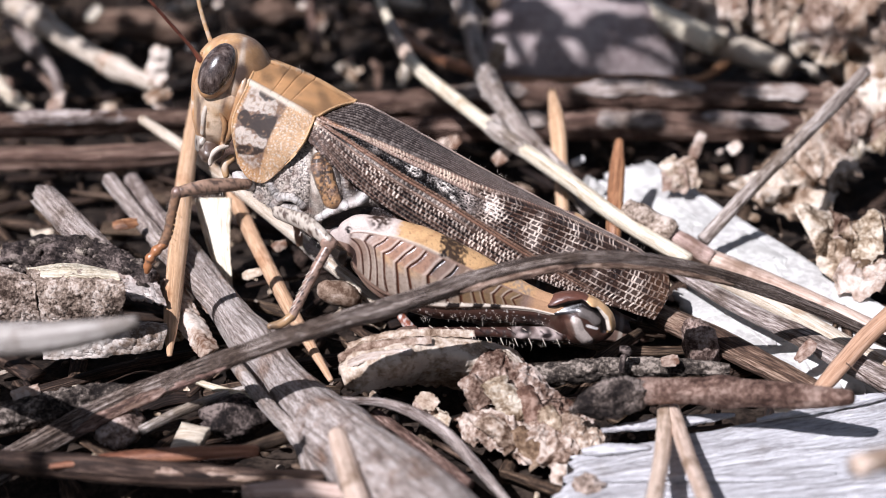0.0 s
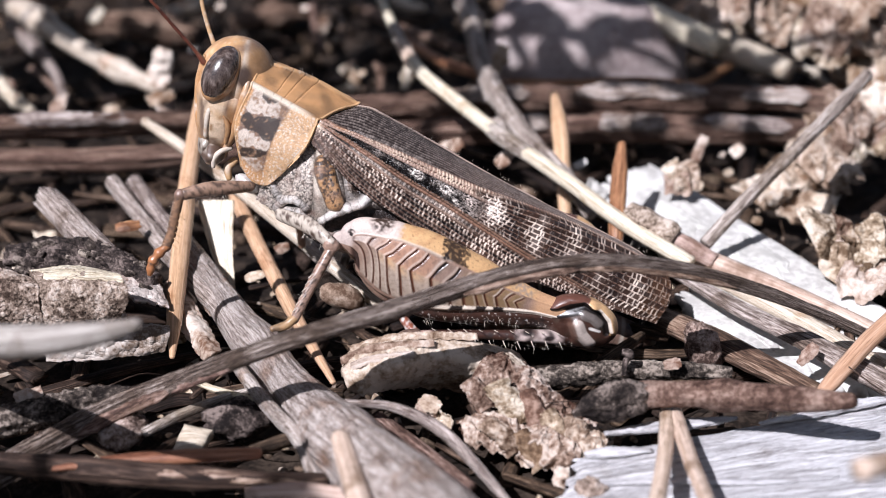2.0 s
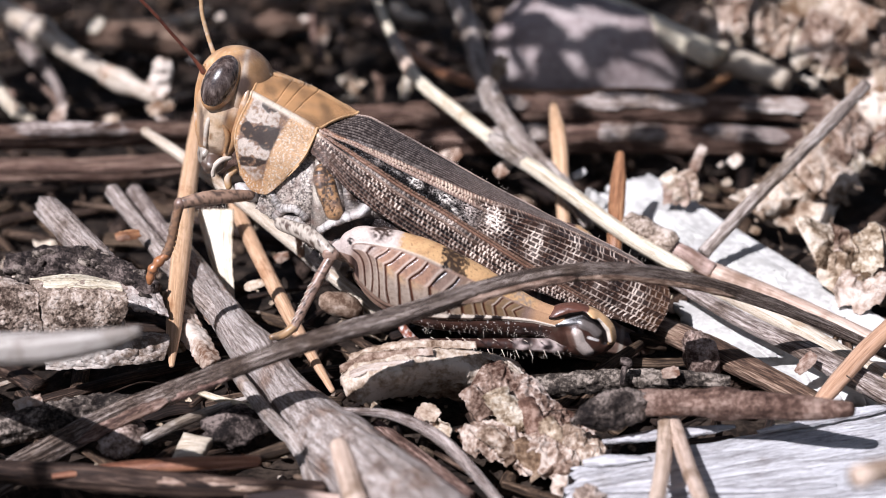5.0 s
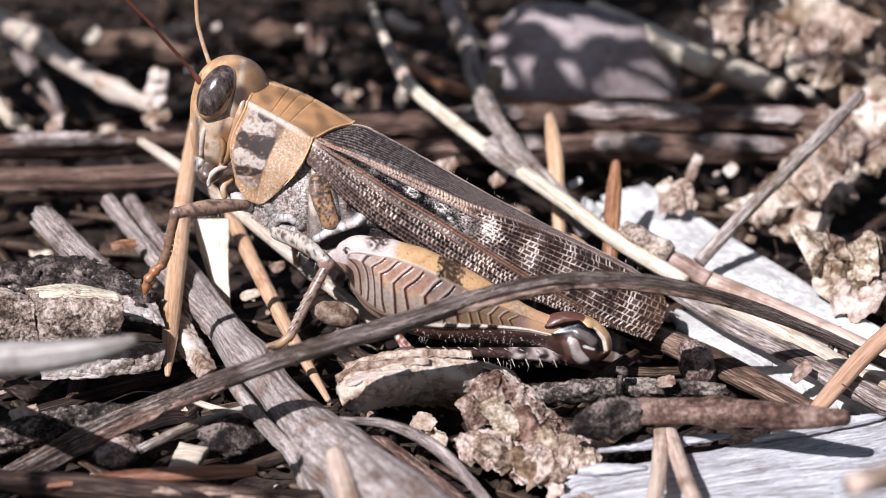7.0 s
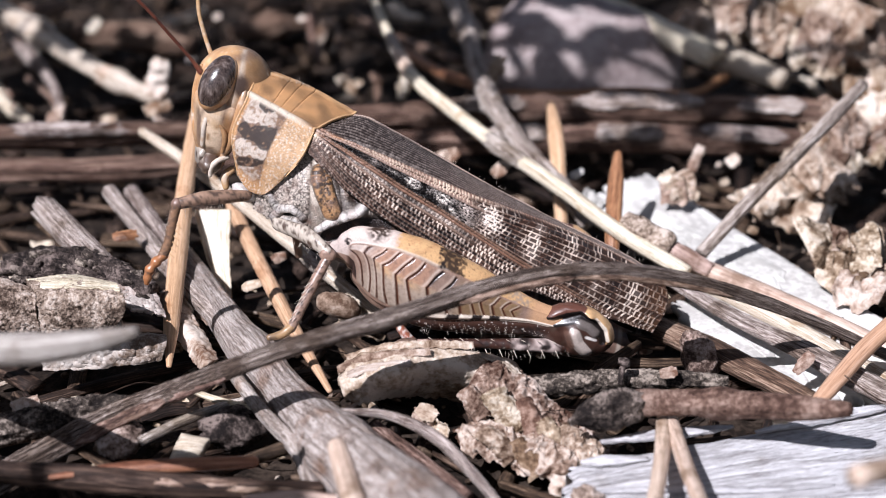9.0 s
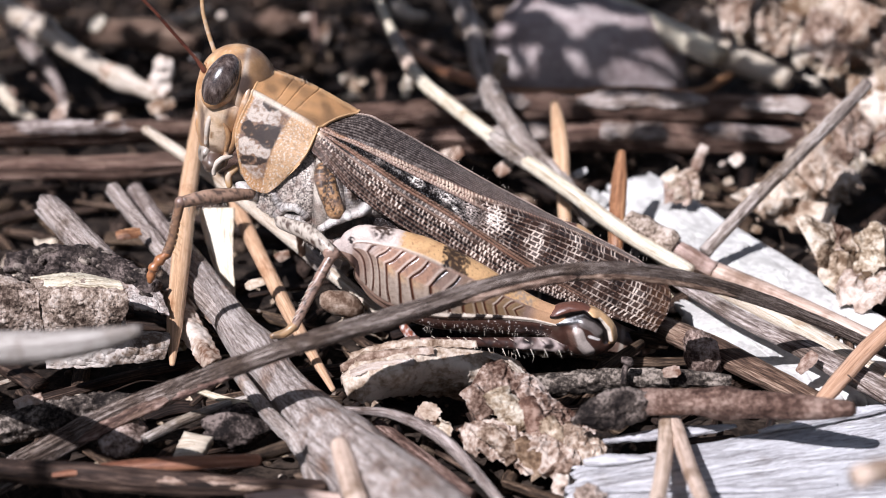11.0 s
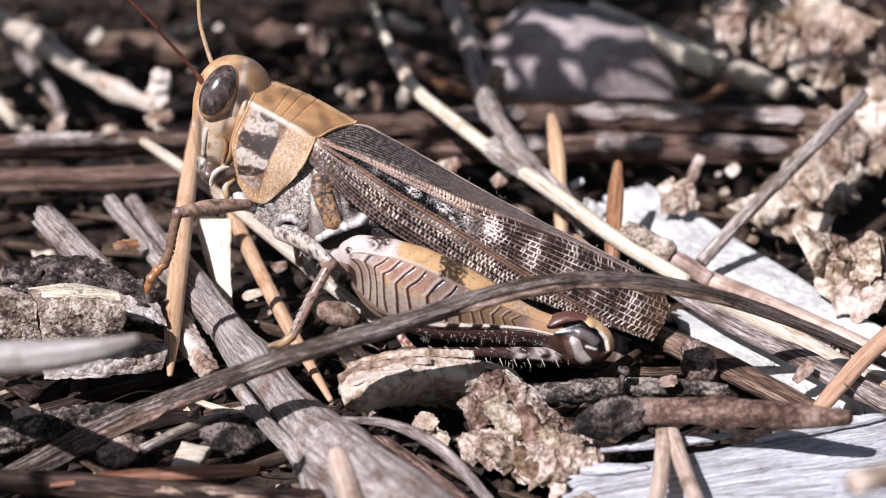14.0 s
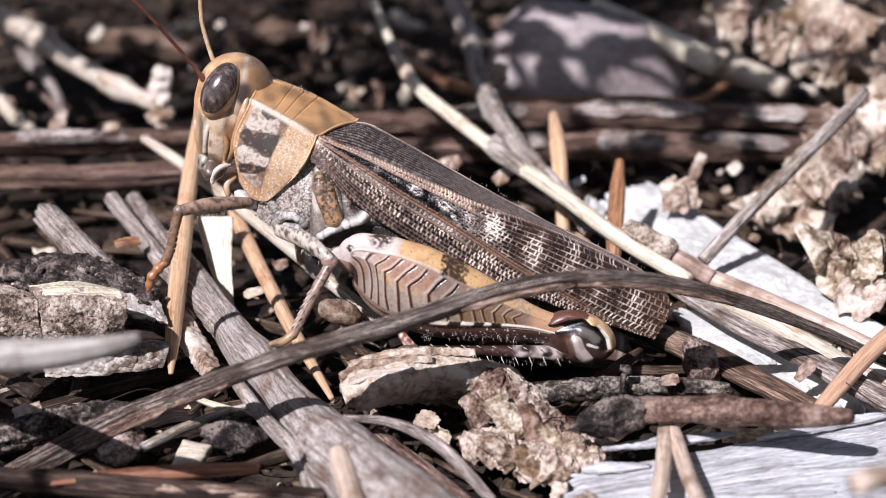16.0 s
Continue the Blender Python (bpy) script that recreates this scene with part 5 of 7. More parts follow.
# ---- a shrub out of view past the left edge, added so that it dapples the litter behind ----
def shrub():
    rk = random.Random(77)
    bush = thing("shade_shrub", (-106, -17, 0), "leafy shrub out of view, added to shade the litter", "shrub")
    part("trunk", tube([(-106, -17, -1, 2.6), (-100, -15, 30, 2.1), (-86, -11, 56, 1.6), (-66, -5, 68, 1.2)], 12, 2.0, 1, 0.1, seed=5), M_BROWN, bush)
    limbs = [[(-84, 0, 56, 1.2), (-60, -8, 66, 0.9), (-30, -6, 70, 0.6), (6, -2, 72, 0.3)], [(-70, 4, 66, 1.1), (-44, 10, 71, 0.8), (-10, 14, 73, 0.5), (20, 20, 74, 0.3)],
             [(-80, 1, 60, 1.1), (-66, 18, 68, 0.8), (-40, 28, 72, 0.6), (-8, 34, 73, 0.3)], [(-90, -2, 48, 1.0), (-84, -12, 60, 0.8), (-66, -14, 68, 0.5), (-46, -14, 70, 0.3)]]
    leaves = []
    for k, line in enumerate(limbs):
        part("limb", tube([(x - 2, y - 11, z, r) for x, y, z, r in line], 8, 2.5, 1, 0.1, seed=k), M_BROWN, bush)
        for q in spline(line, 60)[8:]:
            for _ in range(4):
                p = q[:3] + np.array([rk.uniform(-9, 9), rk.uniform(-6, 6), rk.uniform(-4, 4)])
                if p[1] < -1 or rk.random() < (0.9 if p[0] > -8 else 0.45 if p[0] > -22 else 0.12 if p[0] > -56 and p[1] > -2 else 0.6):
                    continue
                L, a = rk.uniform(2.0, 6.5), rk.uniform(0, 6.28)
                leaves.append(leaf(p + np.array((-2, -11, 0)), (L * math.cos(a), L * math.sin(a), rk.uniform(-0.5, 0.5) * L), L * rk.uniform(0.35, 0.8), (rk.uniform(-0.5, 0.5), rk.uniform(-0.5, 0.5), 1), 0.5, 0.1, rk.randint(1, 99), 8, 6, 0.1, 1.0))
    # two low side sprays, added to shade the stone and the near left corner
    for line, reach, count in (([(-66, -5, 68, 1.0), (-44, -8, 70, 0.7), (-16, -13, 71, 0.3)], (24, 12), 130), ([(-100, -15, 30, 1.4), (-80, -48, 58, 0.9), (-45, -75, 70, 0.4)], (21, 4.5), 62)):
        part("limb", tube(line, 8, 2.5, 1, 0.1, seed=9), M_BROWN, bush)
        end = np.array(line[-1][:3])
        for _ in range(count):
            p = end + np.array([rk.uniform(-reach[0], 0), rk.uniform(-reach[1], reach[1]), rk.uniform(-2, 2)])
            L, a = rk.uniform(2.0, 4.5), rk.uniform(0, 6.28)
            leaves.append(leaf(p, (L * math.cos(a), L * math.sin(a), rk.uniform(-0.4, 0.4) * L), L * rk.uniform(0.4, 0.8), (rk.uniform(-0.4, 0.4), rk.uniform(-0.4, 0.4), 1), 0.5, 0.1, rk.randint(1, 99), 8, 6, 0.1, 1.0))
    part("crown", join(leaves), M_LEAF, bush)


shrub()



# ---- the grasshopper ----
OCHRE, TAN, CREAM = np.array((0.44, 0.245, 0.115)), np.array((0.53, 0.33, 0.165)), np.array((0.66, 0.57, 0.47))
BLACK, BROWN, ASH = np.array((0.016, 0.011, 0.010)), np.array((0.135, 0.085, 0.064)), np.array((0.34, 0.285, 0.255))
ROSE, WHITE, UMBER = np.array((0.33, 0.215, 0.16)), np.array((0.70, 0.65, 0.60)), np.array((0.060, 0.038, 0.028))


def lay(col, tint, mask):
    """Pigment laid over pigment by a mask of 0 to 1."""
    k = np.clip(mask, 0, 1)[:, None]
    return col * (1 - k) + np.asarray(tint) * k


def plain(V, tint, spot=None, amount=0.5, scale=2.0, seed=1):
    col = np.ones((len(V), 1)) * np.asarray(tint)
    if spot is not None:
        col = lay(col, spot, amount * 2.2 * (wob(V, scale, seed) + 0.6 * wob(V, scale * 2.7, seed + 1)))
    return col


def near(V, c, rx, rz, soft=0.25):
    """1 inside an ellipse round c in the side view, 0 outside."""
    d = np.sqrt(((V[:, 0] - c[0]) / rx) ** 2 + ((V[:, 2] - c[2]) / rz) ** 2)
    return np.clip((1 - d) / soft + 0.5, 0, 1)


def rope(V, *pts):
    """Distance in the side view from a line through pts."""
    best = np.full(len(V), 9.0)
    for p, q in zip(pts, pts[1:]):
        ax, az = q[0] - p[0], q[2] - p[2]
        t = np.clip(((V[:, 0] - p[0]) * ax + (V[:, 2] - p[2]) * az) / (ax * ax + az * az), 0, 1)
        best = np.minimum(best, np.hypot(V[:, 0] - p[0] - t * ax, V[:, 2] - p[2] - t * az))
    return best


def flip(made):
    """The same piece on the insect's far side."""
    V = made[0] * np.array((1, -1, 1))
    return (V, [f[::-1] for f in made[1]]) + tuple(made[2:])


def limb(pts, tint, spot, seed=1, amount=0.5, flat=1.0, n=18, ends="round", rough=0.05, shape=None, scale=2.2, step=0.09):
    return tube(pts, n, step, flat, rough, seed=seed, ends=ends, shape=shape, side=(0, 1, 0.02), paint=lambda s, th, V: plain(V, tint, spot, amount, scale, seed))


def painted_lump(at, size, tint, spot, seed=1, amount=0.5, turn=(0, 0, 0), rough=0.07, scale=2.5, facet=0.0, n=30, m=22):
    V, F, uv = lump(at, size, seed, rough, n, m, turn=turn, facet=facet)
    return V, F, uv, np.clip(plain(V, tint, spot, amount, scale, seed), 0, 1)


hopper = thing("grasshopper", (0, -0.32, 2), "brown and ochre mottled grasshopper resting on dry litter", "grasshopper")


# head
def head_paint(s, th, V):
    col = plain(V, OCHRE * 1.0, TAN * 1.2, 0.6, 0.8, 3)
    col = lay(col, CREAM, 0.35 * np.clip(4 * (wob(V, 7.0, 6) - 0.25), 0, 1))
    # back of the head browned in the pigment, as its shadow side
    col = lay(col, OCHRE * 0.42, near(V, (-9.4, -1, 16.9), 1.35, 1.9, 0.9) * 0.85)
    col = lay(col, CREAM * 0.9, np.exp(-(rope(V, (-10.3, -2, 18.3), (-10.45, -2, 17.26), (-10.7, -2, 16.5), (-11.0, -2, 15.4)) / 0.13) ** 2) * 0.7 * (V[:, 1] < 0))
    col = lay(col, (0.62, 0.47, 0.33), near(V, (-11.91, -2.3, 14.71), 1.05, 1.9, 0.5))
    col = lay(col, OCHRE * 0.6, near(V, (-11.85, -2.3, 14.71), 0.9, 1.7, 0.6) * np.clip(3.5 * (wob(V, 3.2, 97) - 0.18), 0, 1))
    col = lay(col, TAN * 0.9, near(V, (-11.76, -2.3, 15.18), 0.5, 0.6, 0.9) * (0.4 + wob(V, 3.0, 4)))
    col = lay(col, OCHRE * 0.9, near(V, (-11.25, -2.2, 14.04), 0.28, 1.5, 0.6))
    col = lay(col, UMBER, near(V, (-10.46, -2.3, 16.78), 0.42, 0.55, 0.5))
    col = lay(col, UMBER * 1.4, near(V, (-12.76, -1.6, 14.6), 0.14, 1.1, 0.6) * 0.8)
    col = lay(col, UMBER * 1.8, near(V, (-12.41, -1.8, 13.03), 0.5, 0.4, 0.6) * 0.8)
    for p, q, wd in (((-12.35, -2, 15.75), (-12.87, -1.8, 13.41), 0.10), ((-11.11, -2, 16), (-11.45, -2.2, 13.57), 0.08), ((-10.34, -2, 16.31), (-10.99, -2, 13.74), 0.12), ((-12.27, -2.2, 14.67), (-11.37, -2.2, 15.14), 0.06)):
        ax, az = q[0] - p[0], q[2] - p[2]
        t = np.clip(((V[:, 0] - p[0]) * ax + (V[:, 2] - p[2]) * az) / (ax * ax + az * az), 0, 1)
        bend = 0.18 * np.sin(math.pi * t)
        d = np.hypot(V[:, 0] - p[0] - t * ax + bend, V[:, 2] - p[2] - t * az)
        col = lay(col, BROWN, np.exp(-(d / wd) ** 2) * 0.75 * (V[:, 1] < 0.3))
    return lay(col, BROWN, near(V, (-10.01, 0, 18.03), 1.2, 0.16, 0.8) * 0.6)


cranium = lump((-11.05, 0, 16.19), (4.15, 3.95, 4.35), 4, 0.015, 64, 48, turn=(0, 18, 0))
face = tube([(-11.32, 0, 16.22, 1.489), (-11.53, 0, 15.53, 1.673), (-11.72, 0, 14.83, 1.529), (-11.98, 0, 13.9, 1.324), (-12.18, 0, 12.9, 1.028), (-12.26, 0, 11.99, 0.577)], 60, 0.09, [1.15, 1.32, 1.42, 1.5, 1.5, 1.5], 0.02, seed=5, side=(0, 1, 0), ends="round", power=2.3)
skull = join([cranium, face])
head = part("head", (*skull, np.clip(head_paint(None, None, skull[0]), 0, 1)), M_SKIN, hopper)
ball = lump((-11.66, -1.62, 16.97), (1.72, 1.95, 2.95), 2, 0.02, 48, 36, turn=(-26, 25, -10))
ring = lump((-11.64, -1.58, 16.9), (1.86, 1.5, 3.1), 3, 0.02, 40, 28, turn=(-26, 25, -10))
lean = np.array((0.25, -0.35, -0.95))  # the head is tipped a little, so that the far eye sits lower
far_ball, far_ring = ((flip(q)[0] + lean, *flip(q)[1:]) for q in (ball, ring))
for side in (ball, far_ball):
    part("eye", side, M_EYE, head, "glossy dark streaked compound eye")
for side in (ring, far_ring):
    part("eye_rim", (*side, np.clip(plain(side[0], OCHRE * 1.1, CREAM, 0.5, 0.8, 5), 0, 1)), M_SKIN, head)
for made in (limb([(-10.19, -1.5, 16.81, 0.117), (-10.42, -1.9, 15.96, 0.205), (-10.83, -2, 14.59, 0.235), (-11.26, -1.8, 13.41, 0.208), (-11.69, -1.5, 12.72, 0.119)], OCHRE * 0.9, CREAM, 91, 0.4, n=12),
             limb([(-12.6, -0.6, 17.49, 0.118), (-12.91, -0.7, 16.47, 0.177), (-13.06, -0.8, 15.25, 0.178), (-13.04, -0.9, 13.86, 0.179), (-12.79, -0.8, 12.7, 0.12)], OCHRE * 1.05, CREAM, 92, 0.5, n=12),
             limb([(-12.1, -1.75, 15.53, 0.088), (-12.43, -1.85, 14.7, 0.147), (-12.63, -1.7, 13.53, 0.119)], CREAM * 0.85, OCHRE, 93, 0.5, n=12),
             limb([(-11.59, -2, 14.75, 0.088), (-11.38, -2.05, 14.08, 0.147), (-11.57, -1.85, 13.18, 0.119)], OCHRE * 0.8, UMBER, 94, 0.4, n=12)):
    part("face_ridge", made, M_SKIN, head)
part("face_plate", painted_lump((-12.75, -0.6, 12.75), (0.9, 2.2, 1.5), CREAM * 0.55, UMBER, 95, 0.8, (0, 12, 0), 0.1), M_SKIN, head)
joint = lambda s, th: 1 + 0.05 * np.cos(2 * math.pi * 22 * s) + 0 * th
part("antenna", limb([(-12.63, -0.9, 17.28, 0.16), (-12.98, -1.1, 17.96, 0.1), (-13.85, -1.6, 19.34, 0.095), (-14.88, -2.2, 20.96, 0.09), (-17.6, -3.2, 24.37, 0.075)], (0.16, 0.05, 0.03), BLACK, 7, 0.4, n=10, shape=joint), M_SKIN, head, "reddish brown antenna")
part("antenna", limb([(-12.06, 0.7, 17.3, 0.17), (-12.34, 0.9, 17.92, 0.125), (-12.65, 1.2, 18.88, 0.12), (-12.87, 1.5, 19.89, 0.115), (-12.92, 2.4, 23.47, 0.095)], TAN * 0.8, CREAM * 0.8, 8, 0.4, n=10, shape=joint), M_SKIN, head, "pale sunlit antenna")
part("mandible", painted_lump((-12.38, -0.9, 12.35), (1.3, 2.4, 1.5), UMBER * 1.6, CREAM * 0.5, 6, 0.6), M_SKIN, head)
part("palp", limb([(-11.38, -1.6, 12.76, 0.149), (-11.83, -1.9, 12.69, 0.149), (-12.19, -2, 12.34, 0.149), (-12.27, -2, 11.9, 0.119)], CREAM * 0.9, TAN, 9, 0.3, n=12), M_SKIN, head, "cream curved palp")
part("palp", limb([(-11.23, -1.2, 11.89, 0.21), (-11.58, -1.4, 11.59, 0.24), (-11.54, -1.5, 11.04, 0.18)], TAN, CREAM, 10, 0.5, n=12), M_SKIN, head, "cream curved palp")
part("neck", tube([(-10.9, 0, 15.12, 1.557), (-9.88, 0, 14.32, 1.983), (-8.88, 0, 13.2, 2.113)], 40, 0.2, 1.15, 0.03, side=(0, 1, 0), seed=6, paint=lambda s, th, V: plain(V, UMBER, BROWN, 0.4, 2, 3)), M_SKIN, hopper)


# saddle shield over the thorax
def saddle():
    m, ns, nd = 150, 90, 34
    mid = spline([(-9.5, 0, 16.91), (-7.27, 0, 16.13), (-4.56, 0, 14.51)], m)
    keel = spline([(-10.06, -2.1, 16.44), (-8.39, -2.2, 15.48), (-6.63, -2.4, 14.5)], m)
    flank = spline([(-10.86, -3.3, 14.68), (-9.18, -3.55, 14.16), (-7.3, -3.7, 13.47)], m)
    foot = spline([(-10.6, -3.5, 12.5), (-10.1, -3.6, 11.75), (-9.4, -3.65, 11.5), (-8.95, -3.7, 11.75), (-8.55, -3.7, 12.2)], m)
    G, Vc = [], []
    for i in range(m):
        lower = spline([foot[i], flank[i], keel[i]], ns)
        t = np.linspace(0, 1, nd)[1:, None]
        upper = keel[i] * (1 - t) + mid[i] * t + np.array((0, 0, 0.22)) * (4 * t * (1 - t))
        row = np.concatenate([lower, upper])
        G.append(np.concatenate([row, (row[:-1] * np.array((1, -1, 1)))[::-1]]))
    G = np.array(G)
    w = G.shape[1]
    j = np.arange(w)
    jj = np.minimum(j, w - 1 - j)
    k_keel, k_mid = np.exp(-((jj - ns + 1) / 1.8) ** 2), np.exp(-((jj - (ns + nd - 2)) / 1.7) ** 2)
    s = np.linspace(0, 1, m)
    G[:, :, 2] += (0.14 * k_keel + 0.12 * k_mid)[None]
    # cross furrows and rolled rims
    for at, deep in ((0.30, 0.06), (0.42, 0.07), (0.56, 0.09)):
        G[:, :, 2] -= deep * np.exp(-((s[:, None] - at - 0.03 * np.sin(jj / 12.0)[None]) / 0.008) ** 2) * (jj >= ns)[None]
    rim = np.exp(-((1 - s) / 0.014) ** 2) + 0.7 * np.exp(-(s / 0.014) ** 2)
    G[:, :, 1] += (rim[:, None] * 0.06) * np.sign(G[:, :, 1])
    G[:, :, 2] += rim[:, None] * 0.05
    V, F = thick(G, 0.16)
    S = np.repeat(s, w)
    J = np.tile(jj, m).astype(float)
    S, J = np.r_[S, S], np.r_[J, J]
    low = J < ns - 1
    v = np.clip(J / (ns - 1), 0, 1)
    col = plain(V, (0.56, 0.30, 0.13), OCHRE * 1.0, 0.45, 1.1, 12)
    col = lay(col, (0.66, 0.45, 0.27), low * np.clip((S - 0.5) / 0.1, 0, 1) * 0.55)
    col = lay(col, OCHRE * 0.6, (~low) * 0.9 * np.clip(1.7 * wob(V, 1.2, 13) + 0.15, 0, 1))
    col = lay(col, CREAM * 1.1, low * 0.85 * np.clip(5 * (wob(V, 10.5, 16) - 0.14), 0, 1))
    col = lay(col, OCHRE * 0.55, low * 0.5 * np.clip(4 * (wob(V, 7.0, 17) - 0.25), 0, 1))
    # black and white blocks on the front half of the flank
    panel = low * np.clip((0.56 + 0.1 * (v - 0.5) - S) / 0.03, 0, 1) * np.clip((S - 0.045) / 0.03, 0, 1) * np.clip((v - 0.10) / 0.1, 0, 1)
    white = near(V, (-9.78, -3.5, 15.77), 0.62, 0.62) + near(V, (-8.96, -3.5, 15.28), 0.48, 0.45) + near(V, (-10.29, -3.5, 14.09), 0.55, 0.5) + near(V, (-9.48, -3.5, 13.82), 0.45, 0.42) + 0.9 * near(V, (-10.2, -3.5, 12.68), 0.8, 0.5)
    black = near(V, (-8.85, -3.5, 15.98), 0.62, 0.42) + near(V, (-9.45, -3.5, 14.74), 0.95, 0.36) + near(V, (-9.15, -3.5, 14.4), 0.5, 0.42) + near(V, (-10.25, -3.5, 15.03), 0.35, 0.28) + 0.9 * near(V, (-10.1, -3.5, 13.33), 0.85, 0.28) + 0.6 * near(V, (-9.5, -3.5, 16.6), 0.6, 0.4)
    rag = 0.35 * wob(V, 2.6, 14) + 0.45 * wob(V, 6.5, 15)
    col = lay(col, BROWN * 1.15, panel * np.clip(0.85 + 0.6 * rag, 0, 1))
    col = lay(col, (0.64, 0.54, 0.45), panel * np.clip(2.6 * (white + rag) - 1.75, 0, 1) * 0.92)
    col = lay(col, UMBER * 0.5, panel * np.clip(2.6 * (black + 1.3 * rag) - 1.25, 0, 1) * 0.93)
    col = lay(col, (0.78, 0.66, 0.52), np.clip(1.4 * np.exp(-((J - ns + 1) / 1.7) ** 2), 0, 1) * np.clip((0.95 - S) / 0.3, 0, 1))
    col = lay(col, TAN * 1.2, np.exp(-((J - (ns + nd - 2)) / 1.7) ** 2) * 0.7)
    col = lay(col, BLACK, np.exp(-((J - (ns + nd - 2)) / 1.6) ** 2) * np.exp(-((S - 0.42) / 0.05) ** 2) * 0.8)
    col = lay(col, TAN * 1.35, np.exp(-((1 - S) / 0.018) ** 2) * 0.9 + np.exp(-(S / 0.02) ** 2) * 0.5)
    for at in (0.30, 0.42, 0.56):
        col = lay(col, UMBER, np.exp(-((S - at - 0.03 * np.sin(J / 12.0)) / 0.007) ** 2) * 0.55 * (~low))
    uv = np.c_[J * 0.1, S * 6]
    return V, F, uv, np.clip(col, 0, 1)


part("pronotum", saddle(), M_SADDLE, hopper, "ochre pitted saddle shield with dark blocks")


# trunk
def trunk_paint(s, th, V):
    col = plain(V, ASH * 0.8, UMBER, 0.7, 1.3, 21)
    col = lay(col, WHITE * 0.95, 2.6 * (wob(V, 5.5, 22) - 0.05) * near(V, (-7.74, -3.3, 12.74), 2.2, 2.6, 0.8))
    col = lay(col, BLACK * 1.4, 2.4 * (wob(V, 4.6, 23) - 0.22))
    k = (V[:, 0] - (-6.81, -3.4, 12.15)[0]) + 0.10 * (V[:, 2] - (-6.81, -3.4, 12.15)[2])
    col = lay(col, BLACK, np.exp(-(k / 0.09) ** 2))
    return lay(col, UMBER * 0.8, near(V, (-2.81, -3.4, 8.44), 1.9, 1.3, 0.8))


part("thorax", tube([(-9.83, 0, 11.99, 1.336), (-8.51, 0, 10.95, 1.83), (-6.56, 0, 9.75, 2.023), (-4.44, 0, 8.55, 2.034), (-2.29, 0, 7.47, 1.92)], 170, 0.05, [1.6, 1.75, 1.85, 1.8, 1.6], 0.05, side=(0, 1, 0), seed=23, scale=4.2, power=2.7, ends="round",
                    paint=trunk_paint), M_SADDLE, hopper, "grey mottled side of the thorax")


def flank():
    """The side of the thorax: plates, seams and the folds round the leg sockets, raised from one skin."""
    m, n = 230, 190
    rows = [spline([(-8.22, -1.9, 14.56), (-5.84, -2.9, 13.15), (-1.9, -3.3, 10.45)], m), spline([(-9.24, -2.95, 12.44), (-6.37, -4.1, 11.65), (-2.12, -4.2, 9.55)], m), spline([(-9.94, -3.3, 10.58), (-6.87, -4, 8.94), (-2.51, -3.7, 7.76)], m)]
    G = np.array([spline([rows[2][i], rows[1][i], rows[0][i]], n) for i in range(m)])
    V = G.reshape(-1, 3)
    speck, fine = wob(V, 12.5, 22), wob(V, 21.0, 24)
    seam = rope(V, (-6.6, -3.6, 14.58), (-6.79, -4, 12.4), (-7.06, -4.1, 9.25))
    seam2 = rope(V, (-7.38, -3.8, 13.51), (-7.96, -4, 11.45))
    rib = rope(V, (-6.45, -3.8, 13.51), (-6.48, -4.1, 11.81), (-6.51, -4.2, 9.78))
    plate = rope(V, (-6.34, -4.1, 12.5), (-5.74, -4.2, 10.84))
    trough = rope(V, (-5.63, -4, 13.15), (-5.31, -4.2, 11.85), (-5.16, -4.2, 10.84))
    white1 = rope(V, (-6.62, -4.1, 9.31), (-6.42, -4.1, 9.83), (-5.94, -4.2, 10.16), (-5.41, -4.2, 10.26), (-5.1, -4.2, 10.58))
    white2 = rope(V, (-4.99, -4.2, 10.52), (-4.46, -4.2, 10.71), (-4.1, -4.2, 10.96))
    fold = np.minimum(rope(V, (-8.78, -3.9, 10.26), (-8.4, -4, 10.75), (-7.75, -4, 10.81), (-7.29, -4, 10.43)), rope(V, (-8.63, -3.9, 9.61), (-8.25, -4, 10.11), (-7.66, -4, 10.17), (-7.26, -4, 9.79)))
    fold = np.minimum(fold, rope(V, (-9.43, -3.8, 11.75), (-8.91, -3.9, 11.28), (-8.58, -3.9, 10.77)))
    # hollows round the leg sockets: sunk, and blackened as if in shade
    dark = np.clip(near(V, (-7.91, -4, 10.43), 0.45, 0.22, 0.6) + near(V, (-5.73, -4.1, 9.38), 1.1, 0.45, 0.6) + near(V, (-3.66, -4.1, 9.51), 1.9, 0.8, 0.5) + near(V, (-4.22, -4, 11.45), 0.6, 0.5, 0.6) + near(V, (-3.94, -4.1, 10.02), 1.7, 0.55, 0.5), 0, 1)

    def bump(d, r):
        return np.exp(-(d / r) ** 2)

    h = 0.014 * speck + 0.012 * fine - 0.22 * bump(seam, 0.09) - 0.12 * bump(seam2, 0.08) + 0.12 * bump(rib, 0.22) + 0.22 * np.clip((0.40 - plate) / 0.2, 0, 1) ** 0.5 - 0.2 * bump(trough, 0.12)
    h += 0.28 * bump(white1, 0.11) + 0.34 * bump(white2, 0.17) + 0.22 * bump(fold, 0.11) - 0.35 * dark
    col = plain(V, ASH * 0.42, UMBER, 0.7, 1.3, 21)
    col = lay(col, (0.60, 0.51, 0.43), np.clip(5.0 * (speck + 0.8 * fine + 0.03), 0, 1) * (V[:, 0] < -6.76) * 0.9)
    col = lay(col, UMBER * 0.7, np.clip(6.0 * (wob(V, 7.0, 25) - 0.16), 0, 1) * (V[:, 0] < -6.76) * 0.85)
